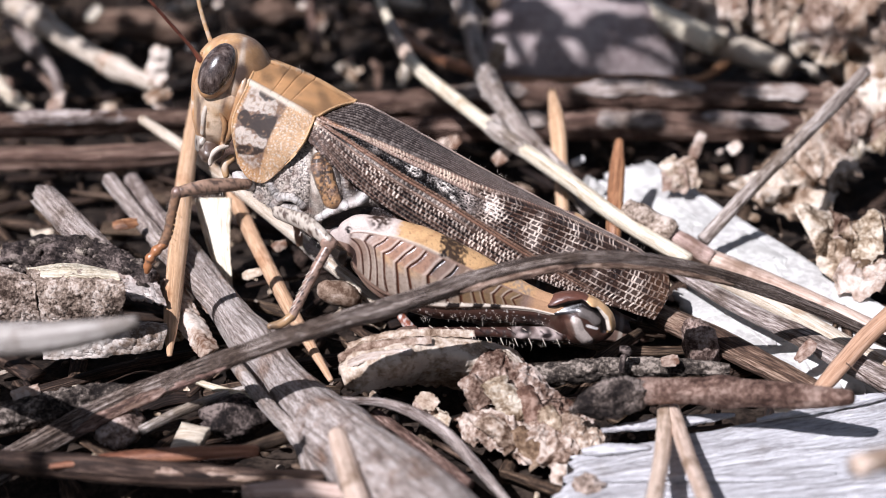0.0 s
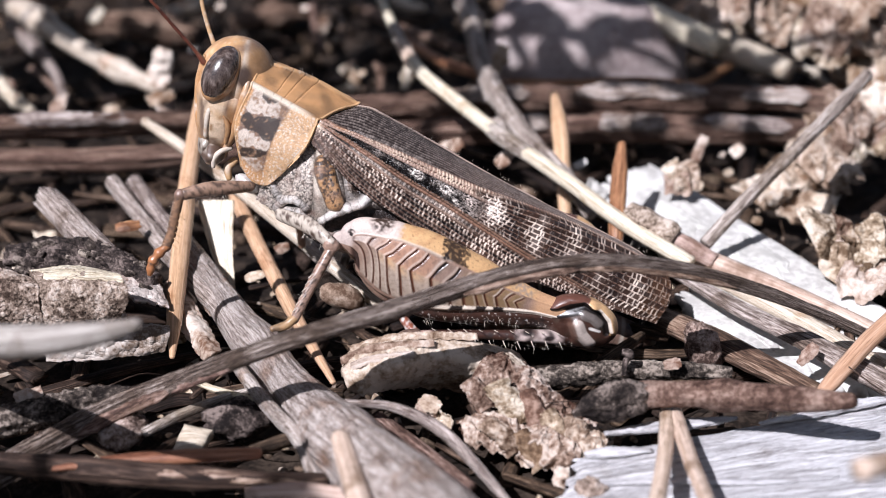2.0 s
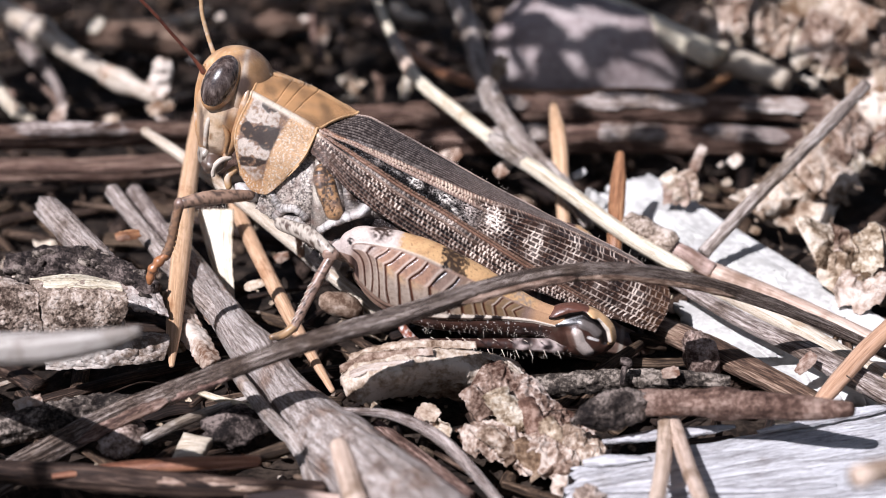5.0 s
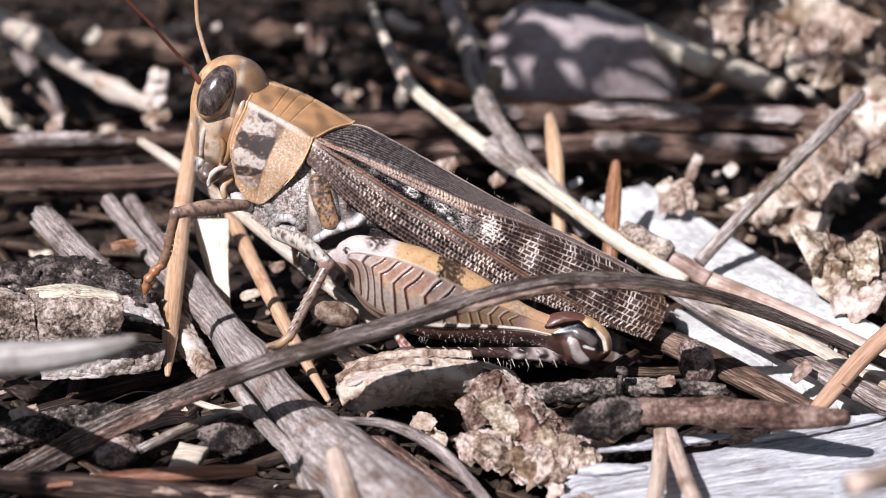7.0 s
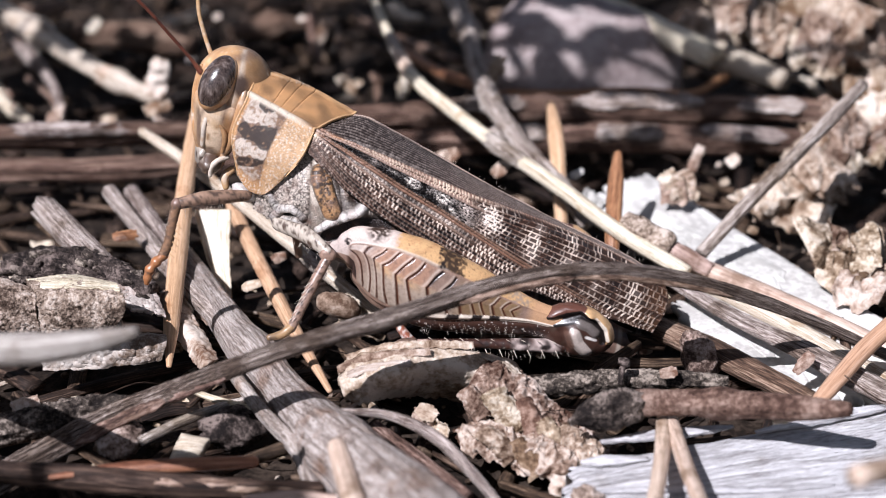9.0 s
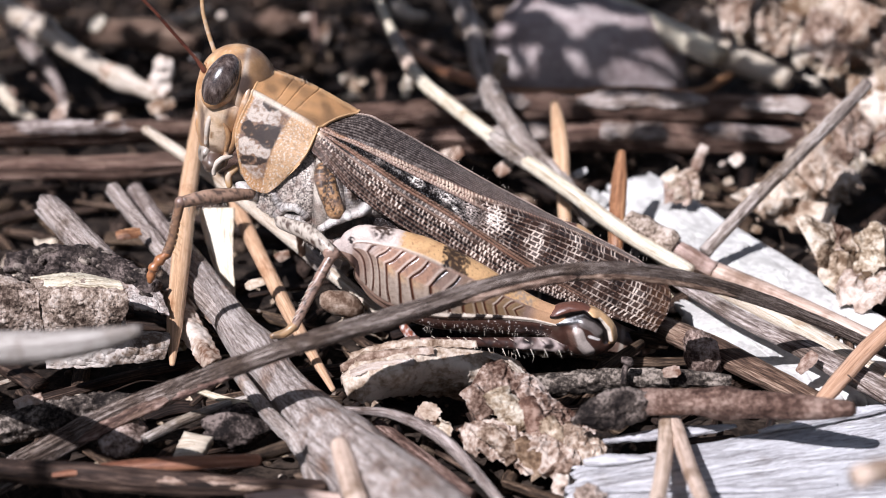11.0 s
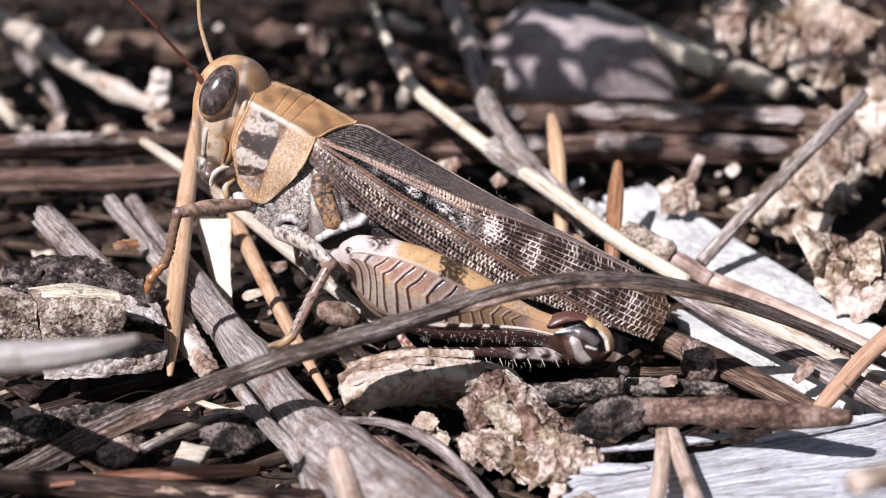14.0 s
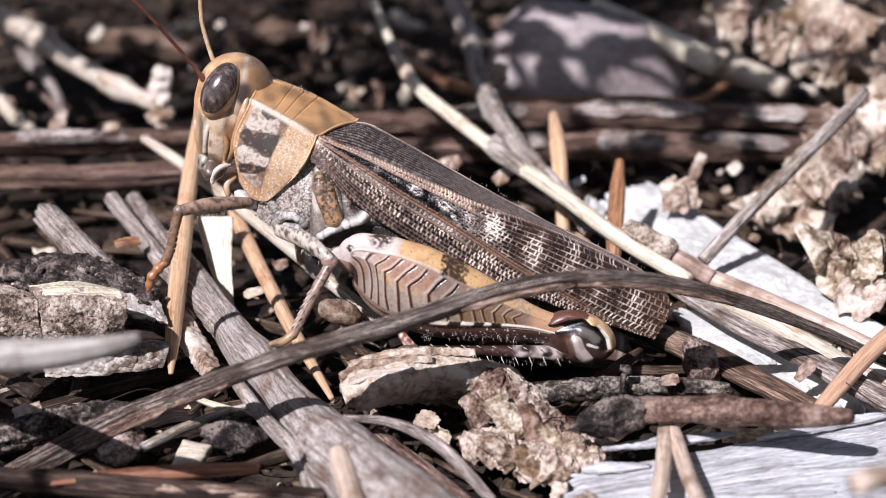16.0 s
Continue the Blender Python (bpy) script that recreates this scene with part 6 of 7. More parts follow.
    col = lay(col, CREAM * 0.85, np.clip((0.72 - plate) / 0.1, 0, 1) * np.clip(0.75 + fine, 0, 1) * (V[:, 0] < -5.7))
    col = lay(col, CREAM * 0.8, bump(rib, 0.26) * 0.7)
    col = lay(col, CREAM * 0.7, np.clip(3.0 * (fine - 0.15), 0, 1) * 0.6)
    inside = np.clip((0.37 - plate) / 0.05, 0, 1)
    col = lay(col, BLACK * 1.5, np.clip((0.47 - plate) / 0.06, 0, 1) * 0.8)
    col = lay(col, OCHRE * 0.85, inside)
    col = lay(col, UMBER, inside * np.clip(2.4 * wob(V, 9.0, 27) + 0.7 * (V[:, 2] - (-6.04, -4, 11.13)[2]), 0, 1))
    col = lay(col, BLACK * 1.3, bump(seam, 0.09) + 0.7 * bump(seam2, 0.07) + 0.8 * bump(trough, 0.12))
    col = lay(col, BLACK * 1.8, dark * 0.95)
    col = lay(col, WHITE * 0.95, bump(white1, 0.09) + bump(white2, 0.14))
    col = lay(col, WHITE * 0.6, bump(fold, 0.11) * (0.6 + 1.2 * speck))
    # black edging beside the folds paints the shade of their crevices
    col = lay(col, BLACK * 1.5, np.exp(-((fold - 0.2) / 0.07) ** 2) * 0.85 + np.exp(-((white1 - 0.2) / 0.06) ** 2) * 0.7 + np.exp(-((rib - 0.3) / 0.05) ** 2) * 0.6)
    col = lay(col, BROWN * 1.4, np.clip(1.8 * wob(V, 1.9, 29), 0, 1) * 0.6)
    N = np.cross(np.gradient(G, axis=0), np.gradient(G, axis=1))
    N /= np.linalg.norm(N, axis=2)[..., None]
    if N[m // 2, n // 2, 1] > 0:
        N = -N
    Vt, F = thick(G + N * h.reshape(m, n, 1), 0.3)
    uv = np.c_[V[:, 0], V[:, 2]]
    return Vt, F, np.concatenate([uv, uv]), np.clip(np.concatenate([col, col]), 0, 1)


side = flank()
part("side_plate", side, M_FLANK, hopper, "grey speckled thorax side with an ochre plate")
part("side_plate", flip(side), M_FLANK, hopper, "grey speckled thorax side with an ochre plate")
rings = lambda s, th: 1 - 0.045 * np.abs(np.cos(math.pi * 9 * s)) ** 6 + 0 * th
belly = part("abdomen", tube([(-3.53, 0, 7.23, 1.798), (0.19, 0, 5, 2.191), (4.3, 0, 2.69, 2.086), (8.14, 0, 1.34, 1.462), (10.71, 0, 0.76, 0.765), (11.67, 0, 0.55, 0.319)], 48, 0.12, 1.0, 0.03, side=(0, 1, 0), seed=34, shape=rings, ends="round",
                     paint=lambda s, th, V: lay(plain(V, BROWN * 1.5, UMBER, 0.6, 1.6, 35), CREAM * 0.7, (np.cos(2 * math.pi * 9 * s) > 0.93) * 0.7)), M_SKIN, hopper)


# forewings
def forewing(seed, m=800, nd=70, ns=230):
    """One leathery forewing: fields parted by strong veins, each with its own net of raised veins between sunken cells."""
    top = spline([(-5.97, -0.15, 14.5), (-4.2, -0.2, 14.5), (-2.71, -0.2, 13.74), (-0.9, -0.2, 12.68), (2.01, -0.25, 10.9), (6.65, -0.25, 8.3), (10.43, -0.3, 6.31), (12.21, -0.5, 4.96)], m)
    shoulder = spline([(-6.63, -2.35, 14.48), (-3.93, -2.65, 13.84), (-0.71, -2.7, 12.34), (3.47, -2.5, 10.04), (7.77, -2, 7.64), (12.47, -1.2, 4.44)], m)
    belly = spline([(-6.78, -2.9, 14.09), (-4.36, -3.5, 12.76), (-1.29, -3.75, 10.96), (2.86, -3.5, 8.59), (7.14, -2.9, 6.38), (12.25, -1.8, 3.73)], m)
    low = spline([(-6.97, -3.3, 13.69), (-4.78, -4.3, 11.83), (-1.88, -4.6, 9.79), (2.26, -4.4, 7.43), (6.52, -3.7, 5.3), (11.55, -2.4, 2.85)], m)
    G = np.empty((m, nd + ns - 1, 3))
    for i in range(m):
        a = spline([top[i], (top[i] + shoulder[i]) / 2 + np.array((0, 0, 0.12)), shoulder[i]], nd)
        b = spline([shoulder[i], belly[i], low[i]], ns)
        G[i] = np.concatenate([a, b[1:]])
    w = G.shape[1]
    s = np.linspace(0, 1, m)[:, None] * np.ones(w)
    v = np.r_[np.linspace(0, 0.26, nd), np.linspace(0.26, 1, ns)[1:]][None] * np.ones((m, 1))
    length, width = 22.5, 6.6
    q = np.c_[(s * 22).ravel(), (v * 7).ravel(), np.zeros(m * w)]
    n0, n1, n2, n3 = (wob(q, f, seed + k).reshape(m, w) for k, f in enumerate((0.22, 0.5, 1.7, 4.5)))
    # the veins that part the fields, as places across the wing
    v_main = np.interp(s, (0, 0.05, 0.116, 0.236, 0.357, 0.482, 0.613, 0.8, 1), (0.28, 0.42, 0.50, 0.565, 0.60, 0.664, 0.753, 0.87, 0.98)) + 0.006 * n0
    v_ledge = np.interp(s, (0, 0.05, 0.12, 0.2, 0.317, 0.42, 0.55, 0.7, 1), (0.2, 0.26, 0.30, 0.30, 0.285, 0.26, 0.19, 0.12, 0.05)) + 0.006 * n0
    v_band = np.interp(s, (0, 0.05, 0.12, 0.2, 0.42, 0.6, 1), (0.26, 0.33, 0.37, 0.395, 0.385, 0.33, 0.2)) + 0.006 * n0
    rk = np.random.RandomState(seed)
    jit = rk.rand(64, 160)

    def gauss(x, r):
        return np.exp(-(x / r) ** 2)

    def step(x, soft):
        return np.clip(x / soft + 0.5, 0, 1)

    def cells(across, pitch, lean, loose=0.55):
        """Rows of cells: distance to the vein between rows and to the cross vein, in millimetres, and a number for the cell."""
        lane = np.floor(across).astype(int) % 64
        f = across - np.floor(across)
        x = s * length / pitch + 0.5 * (lane % 2) + lean * (jit[lane, 1] - 0.5) * (f - 0.5) + 0.25 * n1 + 0.12 * n2 + 0.4 * jit[lane, 0]
        c = np.floor(x).astype(int)
        here = x - c - 0.5 - loose * (jit[lane, c % 160] - 0.5)
        ident = jit[lane, (c + (here > 0)) * 7 % 160]
        return lane, f, np.abs(here) * pitch, ident

    def net(px, py, k, fine):
        """Walls of an irregular net of cells, and a number for each cell."""
        X, Yy = s * length / px, (v - v_main) * width / py
        gx, gy = np.floor(X).astype(int), np.floor(Yy).astype(int)
        rj = np.random.RandomState(k)
        jx, jy = rj.rand(97, 89), rj.rand(97, 89)
        f1, f2, who = np.full(s.shape, 9.0), np.full(s.shape, 9.0), np.zeros(s.shape)
        for ax in (-1, 0, 1):
            for ay in (-1, 0, 1):
                cx, cy = (gx + ax) % 97, (gy + ay) % 89
                dd = np.hypot(gx + ax + 0.1 + 0.8 * jx[cx, cy] - X, gy + ay + 0.1 + 0.8 * jy[cx, cy] - Yy)
                closer = dd < f1
                f2 = np.where(closer, f1, np.minimum(f2, dd))
                who = np.where(closer, jx[cx, cy], who)
                f1 = np.where(closer, dd, f1)
        return gauss(f2 - f1, fine), who

    tip = step(s - 0.425 - 0.10 * (v - 0.45) - 0.03 * n1, 0.05) * step(v - v_ledge - 0.03, 0.03) * step(v_main - v, 0.015)
    under = step(v - v_main, 0.012)
    back = step(v_ledge - v, 0.02)
    ledge = step(v - v_ledge, 0.02) * step(v_band - v, 0.02) * (1 - tip)
    band = step(v - v_band, 0.02) * step(v_main - v, 0.012) * (1 - tip)
    C = np.ones((m, w, 3)) * UMBER
    Hh = np.zeros((m, w))

    def over(tint, k):
        k = np.clip(k, 0, 1)[..., None]
        C[:] = C * (1 - k) + np.asarray(tint) * k

    def at(px, py, rs, rv):
        return gauss(s - px, rs) * gauss(v - py, rv)

    pale, silver = np.array((0.68, 0.60, 0.53)), np.array((0.52, 0.46, 0.42))
    dark, warm = np.array((0.030, 0.021, 0.019)), np.array((0.20, 0.135, 0.105))
    # the back: close lengthwise ribs with a crinkle of fine cross veins, dark at the root and rosier behind
    ribs_b = gauss(((v - 0.3 * v_ledge) * 44 + 0.5 * n1) % 1.0 - 0.5, 0.20)
    lane, f, dx, ident = cells(v * 44, 0.17, 0.6)
    over(dark, back)
    over(warm * 0.9, back * (0.05 + 0.6 * step(s - 0.36, 0.25)) * (0.7 + 0.15 * n1))
    over(silver * 0.75, back * ribs_b * np.clip(0.34 + 0.06 * n2 + 0.35 * n3 + 0.35 * s, 0, 1))
    over(silver * 0.75, back * gauss(dx, 0.022) * np.clip(0.15 + 0.5 * n3, 0, 0.6))
    over((0.45, 0.37, 0.32), gauss(v, 0.014) * 0.9)
    over(BLACK, gauss(v - 0.028, 0.010) * 0.6)
    Hh += back * (0.035 * ribs_b + 0.02 * gauss(dx, 0.03)) + 0.05 * gauss(v, 0.012)
    # the tan ledge: two rosy ridges crossed by short bars
    fl = (v - v_ledge) / np.maximum(v_band - v_ledge, 1e-3)
    lane, f, dx, ident = cells(fl * 3, 0.20, 0.9)
    over(warm * 1.35, ledge)
    over((0.36, 0.275, 0.23), ledge * (gauss(fl - 0.28, 0.16) + 0.8 * gauss(fl - 0.72, 0.13)) * (0.75 + 0.5 * n1))
    over(dark * 1.5, ledge * gauss(fl - 0.5, 0.09) * np.clip(0.7 + n2, 0, 1))
    over(CREAM * 0.92, ledge * gauss(dx, 0.034) * np.clip(0.45 + 1.0 * n1 + 0.5 * n2, 0, 1))
    over(dark, ledge * np.clip(1.2 * n2 - 0.25, 0, 0.8) * (1 - gauss(dx, 0.06)))
    Hh += ledge * (0.07 * gauss(fl - 0.28, 0.2) + 0.06 * gauss(fl - 0.72, 0.16) + 0.04 * gauss(dx, 0.034))
    over(OCHRE * 0.9, at(0.045, 0.30, 0.02, 0.03) * 0.8)
    # the black band with its crinkled white net
    wall, ident = net(0.26, 0.17, seed + 9, 0.13)
    over(BLACK * 0.9, band)
    light = np.clip(0.22 + 1.5 * n1 + 0.7 * n2, 0.03, 1)
    over(silver * 1.05, band * wall * light)
    Hh += band * 0.085 * wall
    # beyond it: rows of cells, brown and ashen by turns, with pale zigzag cross veins
    rows = (v_main - v) / np.maximum(v_main - v_ledge, 1e-3) * np.interp(s, (0.4, 0.7, 1), (11, 10, 8)) + 0.15 * n1
    lane, f, dx, ident = cells(rows, 0.36, 0.9, 0.6)
    d_row = np.minimum(f, 1 - f) * (v_main - v_ledge) * width / 10
    cross, along = gauss(dx, 0.022 + 0.010 * ident), gauss(d_row, 0.020)
    bands_pale = at(0.475, 0.44, 0.022, 0.14) + at(0.60, 0.45, 0.020, 0.22) + 0.75 * at(0.70, 0.5, 0.018, 0.3) + 0.55 * at(0.79, 0.55, 0.018, 0.3) + 0.5 * at(0.90, 0.55, 0.02, 0.4)
    bands_dark = at(0.535, 0.45, 0.03, 0.3) + at(0.65, 0.45, 0.026, 0.3) + at(0.745, 0.5, 0.022, 0.3) + 0.8 * at(0.84, 0.5, 0.022, 0.4)
    over(BROWN * 0.55, tip)
    over(dark * 1.2, tip * np.clip(0.9 * bands_dark + 1.1 * (ident - 0.58) + 0.5 * n1, 0, 1))
    over(ASH * 0.6, tip * np.clip(1.1 * bands_pale * (0.45 + 0.9 * ident) + 0.35 * (ident - 0.75), 0, 1))
    shine = np.clip(0.22 + 0.9 * bands_pale - 0.25 * bands_dark + 0.7 * n1 + 0.6 * n2 + 0.4 * (ident - 0.5), 0.05, 1)
    over(warm * 1.4, tip * along * 0.55)
    over(pale, tip * cross * shine)
    over(pale, tip * along * np.clip(0.12 + bands_pale * 1.1 + 0.5 * n2, 0, 0.9))
    Hh += tip * (0.045 * cross + 0.035 * along + 0.012 * n3)
    hexes, ident = net(0.52, 0.36, seed + 11, 0.11)
    patch = np.clip(2.2 * (at(0.475, 0.43, 0.024, 0.10) + at(0.262, 0.455, 0.020, 0.045) + at(0.345, 0.455, 0.028, 0.05) + 0.8 * at(0.375, 0.53, 0.014, 0.03) + 0.6 * at(0.205, 0.44, 0.018, 0.03)) + 0.5 * n2 - 0.35, 0, 1)
    over(WHITE, patch * np.maximum(hexes, 0.55 * wall * (1 - tip)))
    Hh += 0.05 * patch * hexes
    # below the main vein: a grey crinkled net, then dark lanes with pale pips, then smooth dark lanes at the hem
    depth = (v - v_main) * width
    lane, f, dx, ident = cells(depth / 0.30, 0.29, 0.5, 0.35)
    row = np.floor(depth / 0.30)
    d_row = np.minimum(f, 1 - f) * 0.30
    along = gauss(d_row, 0.036)
    grey = under * step(0.62 - depth, 0.06) * (1 - step(s - 0.42, 0.15))
    over(dark * 0.8, under)
    over(warm * 0.8, under * np.clip(0.22 + 0.9 * n1 + 0.5 * (ident - 0.5), 0, 0.7))
    over(silver * 0.62, grey * 0.5 * step(n1 + 0.25, 0.4))
    over(pale * 0.9, grey * net(0.24, 0.2, seed + 21, 0.15)[0] * np.clip(0.5 + 0.9 * n1, 0.1, 1))
    over(warm * 1.1, under * along * (1 - 0.6 * grey) * (0.25 + 0.5 * ((row * 3) % 4) / 3))
    pips = gauss(dx, 0.026 + 0.022 * ident) * np.where(np.isin(row, (2, 3, 5)), 1.0, np.where(row >= 6, 0.45, 0.65)) * (ident > 0.2)
    over(pale * 1.05, under * pips * np.clip(0.68 + 0.8 * n1 + 0.5 * n2, 0, 1))
    over(BLACK, under * np.isin(row, (4, 7)) * (1 - along) * (1 - pips) * 0.75)
    Hh += under * (0.055 * along * (1 - grey) + 0.04 * pips + 0.05 * grey * n3)
    # the strong veins themselves: tan ridges with black gutters
    fade = np.clip((0.97 - s) / 0.3, 0, 1)
    for place, tone, wide in ((v_main - 0.012, np.array((0.24, 0.165, 0.125)), 0.009), (v_main + 0.022, ROSE * 0.8, 0.008), (v_main + 0.105, np.array((0.3, 0.23, 0.19)), 0.007), (v_band - 0.008, np.array((0.34, 0.265, 0.225)), 0.007)):
        k = gauss(v - place, wide) * fade * (np.clip((0.5 - s) / 0.1, 0, 1) if wide == 0.007 else 1)
        over(BLACK, gauss(v - place - wide * 1.7, wide) * fade * 0.9)
        over(tone * (1 + 0.15 * n2)[..., None], k * 0.95)
        Hh += 0.09 * k - 0.05 * gauss(v - place - wide * 1.7, wide) * fade
    over(CREAM, at(0.0, 0.40, 0.012, 0.10) * 0.9)
    over(OCHRE * 0.45, step(s - 0.93, 0.08) * 0.35 * (0.6 + n2))
    over(silver * 1.1, np.clip(4 * (n3 - 0.42), 0, 1) * step(s - 0.8, 0.1) * step(v - 0.45, 0.2) * 0.8)
    C[:] = 0.36 * (np.clip(C, 0, 1) / 0.36) ** 1.45
    du, dv = np.gradient(G, axis=0), np.gradient(G, axis=1)
    N = np.cross(dv, du)
    N /= np.linalg.norm(N, axis=2)[..., None]
    if N[m // 2, (3 * w) // 4, 1] > 0:
        N = -N
    G = G + N * (Hh + 0.02 * n2)[..., None]
    # a worn, uneven hind margin
    G[-1] -= (G[-1] - G[-6]) * (0.5 + 0.5 * np.sin(np.arange(w) * 0.9))[:, None]
    V, F = thick(G, 0.10)
    col = C.reshape(-1, 3)
    uv = np.c_[(v * 7).ravel(), (s * 22).ravel()]
    return V, F, np.concatenate([uv, uv]), np.clip(np.concatenate([col, col]), 0, 1)


wing = forewing(41)
near_wing = part("forewing", wing, M_TEGMEN, hopper, "dark leathery forewing with pale net veins")
far = flip(forewing(41, 240, 20, 60))
far[0][:, 2] -= 0.10 + 0.5 * np.clip(far[0][:, 1], 0, 9)
far_wing = part("forewing", far, M_TEGMEN, hopper, "dark leathery forewing with pale net veins")


# legs
PLATES = (-0.02, 0.045, 0.0975, 0.139, 0.184, 0.244, 0.30, 0.384, 0.456, 0.52, 0.575, 0.62, 0.665, 0.71, 0.755, 0.80, 0.85, 0.9, 1.0)


def chevron(s, th):
    """Where the outer face of the thigh carries its herring-bone plates: place across, and phase along."""
    v = np.sin(th) + 0 * s
    s = s + 0 * v
    outer = np.clip(-np.cos(th) * 4, 0, 1)
    top = np.interp(s, (0.0, 0.06, 0.12, 0.2, 0.3, 0.42, 0.55, 0.75), (0.1, 0.42, 0.56, 0.68, 0.70, 0.68, 0.66, 0.62))
    low = np.interp(s, (0.0, 0.12, 0.3, 0.4, 0.46, 0.6, 0.75, 0.85), (-0.9, -0.82, -0.66, -0.5, -0.42, -0.24, -0.02, 0.1))
    bend = np.interp(s, (0.05, 0.12, 0.25, 0.4, 0.55, 0.8), (0.22, 0.2, 0.16, 0.2, 0.26, 0.3))
    up = np.interp(s, (0.08, 0.2, 0.4), (0.03, 0.065, 0.09))
    down = np.interp(s, (0.08, 0.3, 0.5), (0.17, 0.115, 0.085))
    fore = s - np.where(v > bend, up * (v - bend), down * (bend - v)) + 0.003 * np.sin(9 * v + 40 * s)
    ph = np.interp(fore, PLATES, np.arange(len(PLATES)))
    inside = outer * np.clip((top - v) / 0.04, 0, 1) * np.clip((v - low - 0.04) / 0.04, 0, 1) * np.clip((s - 0.035) / 0.02, 0, 1) * np.clip((0.80 - s) / 0.03, 0, 1)
    return v, inside, ph - np.floor(ph), np.floor(ph), (top, low, bend)


def thigh_shape(s, th):
    v, plate, ph, num, (top, low, bend) = chevron(s, th)
    groove = np.exp(-(ph / 0.10) ** 2) + np.exp(-((1 - ph) / 0.05) ** 2)
    outer = np.clip(-np.cos(th) * 4, 0, 1)
    keel = np.exp(-((v - top - 0.03) / 0.04) ** 2)
    rail = np.exp(-((v - low) / 0.06) ** 2) * np.clip((s - 0.3) / 0.2, 0, 1)
    return 1 + plate * (0.03 * np.sqrt(np.clip(ph, 0, 1)) - 0.045 * groove + 0.02 * np.exp(-((v - bend) / 0.08) ** 2)) + outer * (0.025 * keel + 0.08 * rail - 0.06 * np.exp(-((v - low + 0.17) / 0.08) ** 2))


def thigh_paint(s, th, V):
    v, plate, ph, num, (top, low, bend) = chevron(s, th)
    outer = np.clip(-np.cos(th) * 4, 0, 1)
    n1, n2 = wob(V, 1.6, 51), wob(V, 6.0, 58)
    rag = 0.02 * n1 + 0.012 * n2
    jit = np.random.RandomState(7).rand(60)[num.astype(int) % 60]
    col = plain(V, ROSE * 0.9, BROWN * 1.3, 0.45, 1.3, 52)
    # plates: rosy brown above the bend, ashen tan below it, whitish at the root, olive brown towards the knee
    over_bend = np.clip((v - bend) / 0.05 + 0.5, 0, 1)
    face = lay(np.ones((len(V), 1)) * np.array((0.36, 0.285, 0.225)), np.array((0.36, 0.20, 0.13)), over_bend * (0.8 + 0.2 * jit))
    face = lay(face, np.array((0.21, 0.15, 0.12)), over_bend * np.clip((s - 0.36) / 0.05, 0, 1) * 0.8)
    face = lay(face, np.array((0.20, 0.125, 0.062)), np.clip((s - 0.50) / 0.05, 0, 1) * 0.95)
    face = lay(face, np.array((0.50, 0.42, 0.37)), np.clip((0.15 - s) / 0.06, 0, 1) * over_bend * 0.9)
    face = lay(face, ROSE * 0.75, np.clip((0.17 - s) / 0.06, 0, 1) * (1 - over_bend) * 0.9)
    # orange highlight along the bend, laid on as pigment
    face = lay(face, np.array((0.60, 0.36, 0.18)), np.exp(-((v - bend + 0.06) / 0.10) ** 2) * np.clip((s - 0.13) / 0.05, 0, 1) * np.clip((0.50 - s) / 0.1, 0, 1) * np.clip(0.25 + 1.1 * jit, 0, 1) * np.clip(1 - ph, 0.2, 1))
    face = lay(face, BROWN * 1.2, 0.45 * np.clip(1.6 * n2, 0, 1))
    col = lay(col, face, plate)
    # pale gloss line before each seam, a painted highlight
    col = lay(col, (0.62, 0.50, 0.42), plate * np.exp(-((ph - 0.80) / 0.09) ** 2) * (0.35 + 0.55 * over_bend) * (0.4 + 0.6 * jit))
    seam = np.exp(-(ph / 0.13) ** 2) + np.exp(-((1 - ph) / 0.06) ** 2)
    col = lay(col, (0.075, 0.024, 0.012), plate * np.clip(seam * 1.4, 0, 1))
    col = lay(col, BLACK, plate * np.clip(seam * 1.5, 0, 1) * np.clip((s - 0.36) / 0.04, 0, 1) * np.clip((0.52 - s) / 0.03, 0, 1) * np.clip((v - bend) / 0.15, 0, 1))
    col = lay(col, BLACK * 1.5, plate * np.exp(-(ph / 0.10) ** 2) * np.clip((0.18 - s) / 0.03, 0, 1) * 0.85)
    # the upper stripe: pinkish white at the root, ochre, then brown blotches
    upper = np.clip(np.clip((v - top - 0.01) / 0.04, 0, 1) + np.clip((0.055 - s) / 0.02, 0, 1) * (v > -0.1), 0, 1)
    stripe = plain(V * np.array((1, 1, 3.2)) @ np.array(((0.94, 0, 0.34), (0, 1, 0), (-0.34, 0, 0.94))), np.array((0.56, 0.345, 0.165)), OCHRE, 0.5, 1.4, 54)
    stripe = lay(stripe, OCHRE * 0.55, np.clip(4 * (wob(V, 7.0, 63) - 0.38), 0, 1) * 0.7)
    stripe = lay(stripe, (0.56, 0.465, 0.41), np.clip((0.20 - s - 2 * rag) / 0.03, 0, 1) * 0.95)
    stripe = lay(stripe, UMBER, near(V, (-3.24, -6.2, 10.25), 0.62, 0.55, 0.5) * np.clip(0.75 + 1.8 * n2, 0, 1))
    stripe = lay(stripe, (0.050, 0.030, 0.018), np.clip((0.062 - np.abs(s - 0.448 - 0.03 * (1 - v) + 1.6 * rag)) / 0.012, 0, 1) * np.clip(1.0 + 0.6 * n2, 0.65, 1))
    stripe = lay(stripe, ASH * 0.7, np.clip((s - 0.70 + rag) / 0.04, 0, 1) * np.clip((0.84 - s) / 0.03, 0, 1) * 0.7 * np.clip(0.6 + 1.4 * n2, 0, 1))
    col = lay(col, stripe, upper)
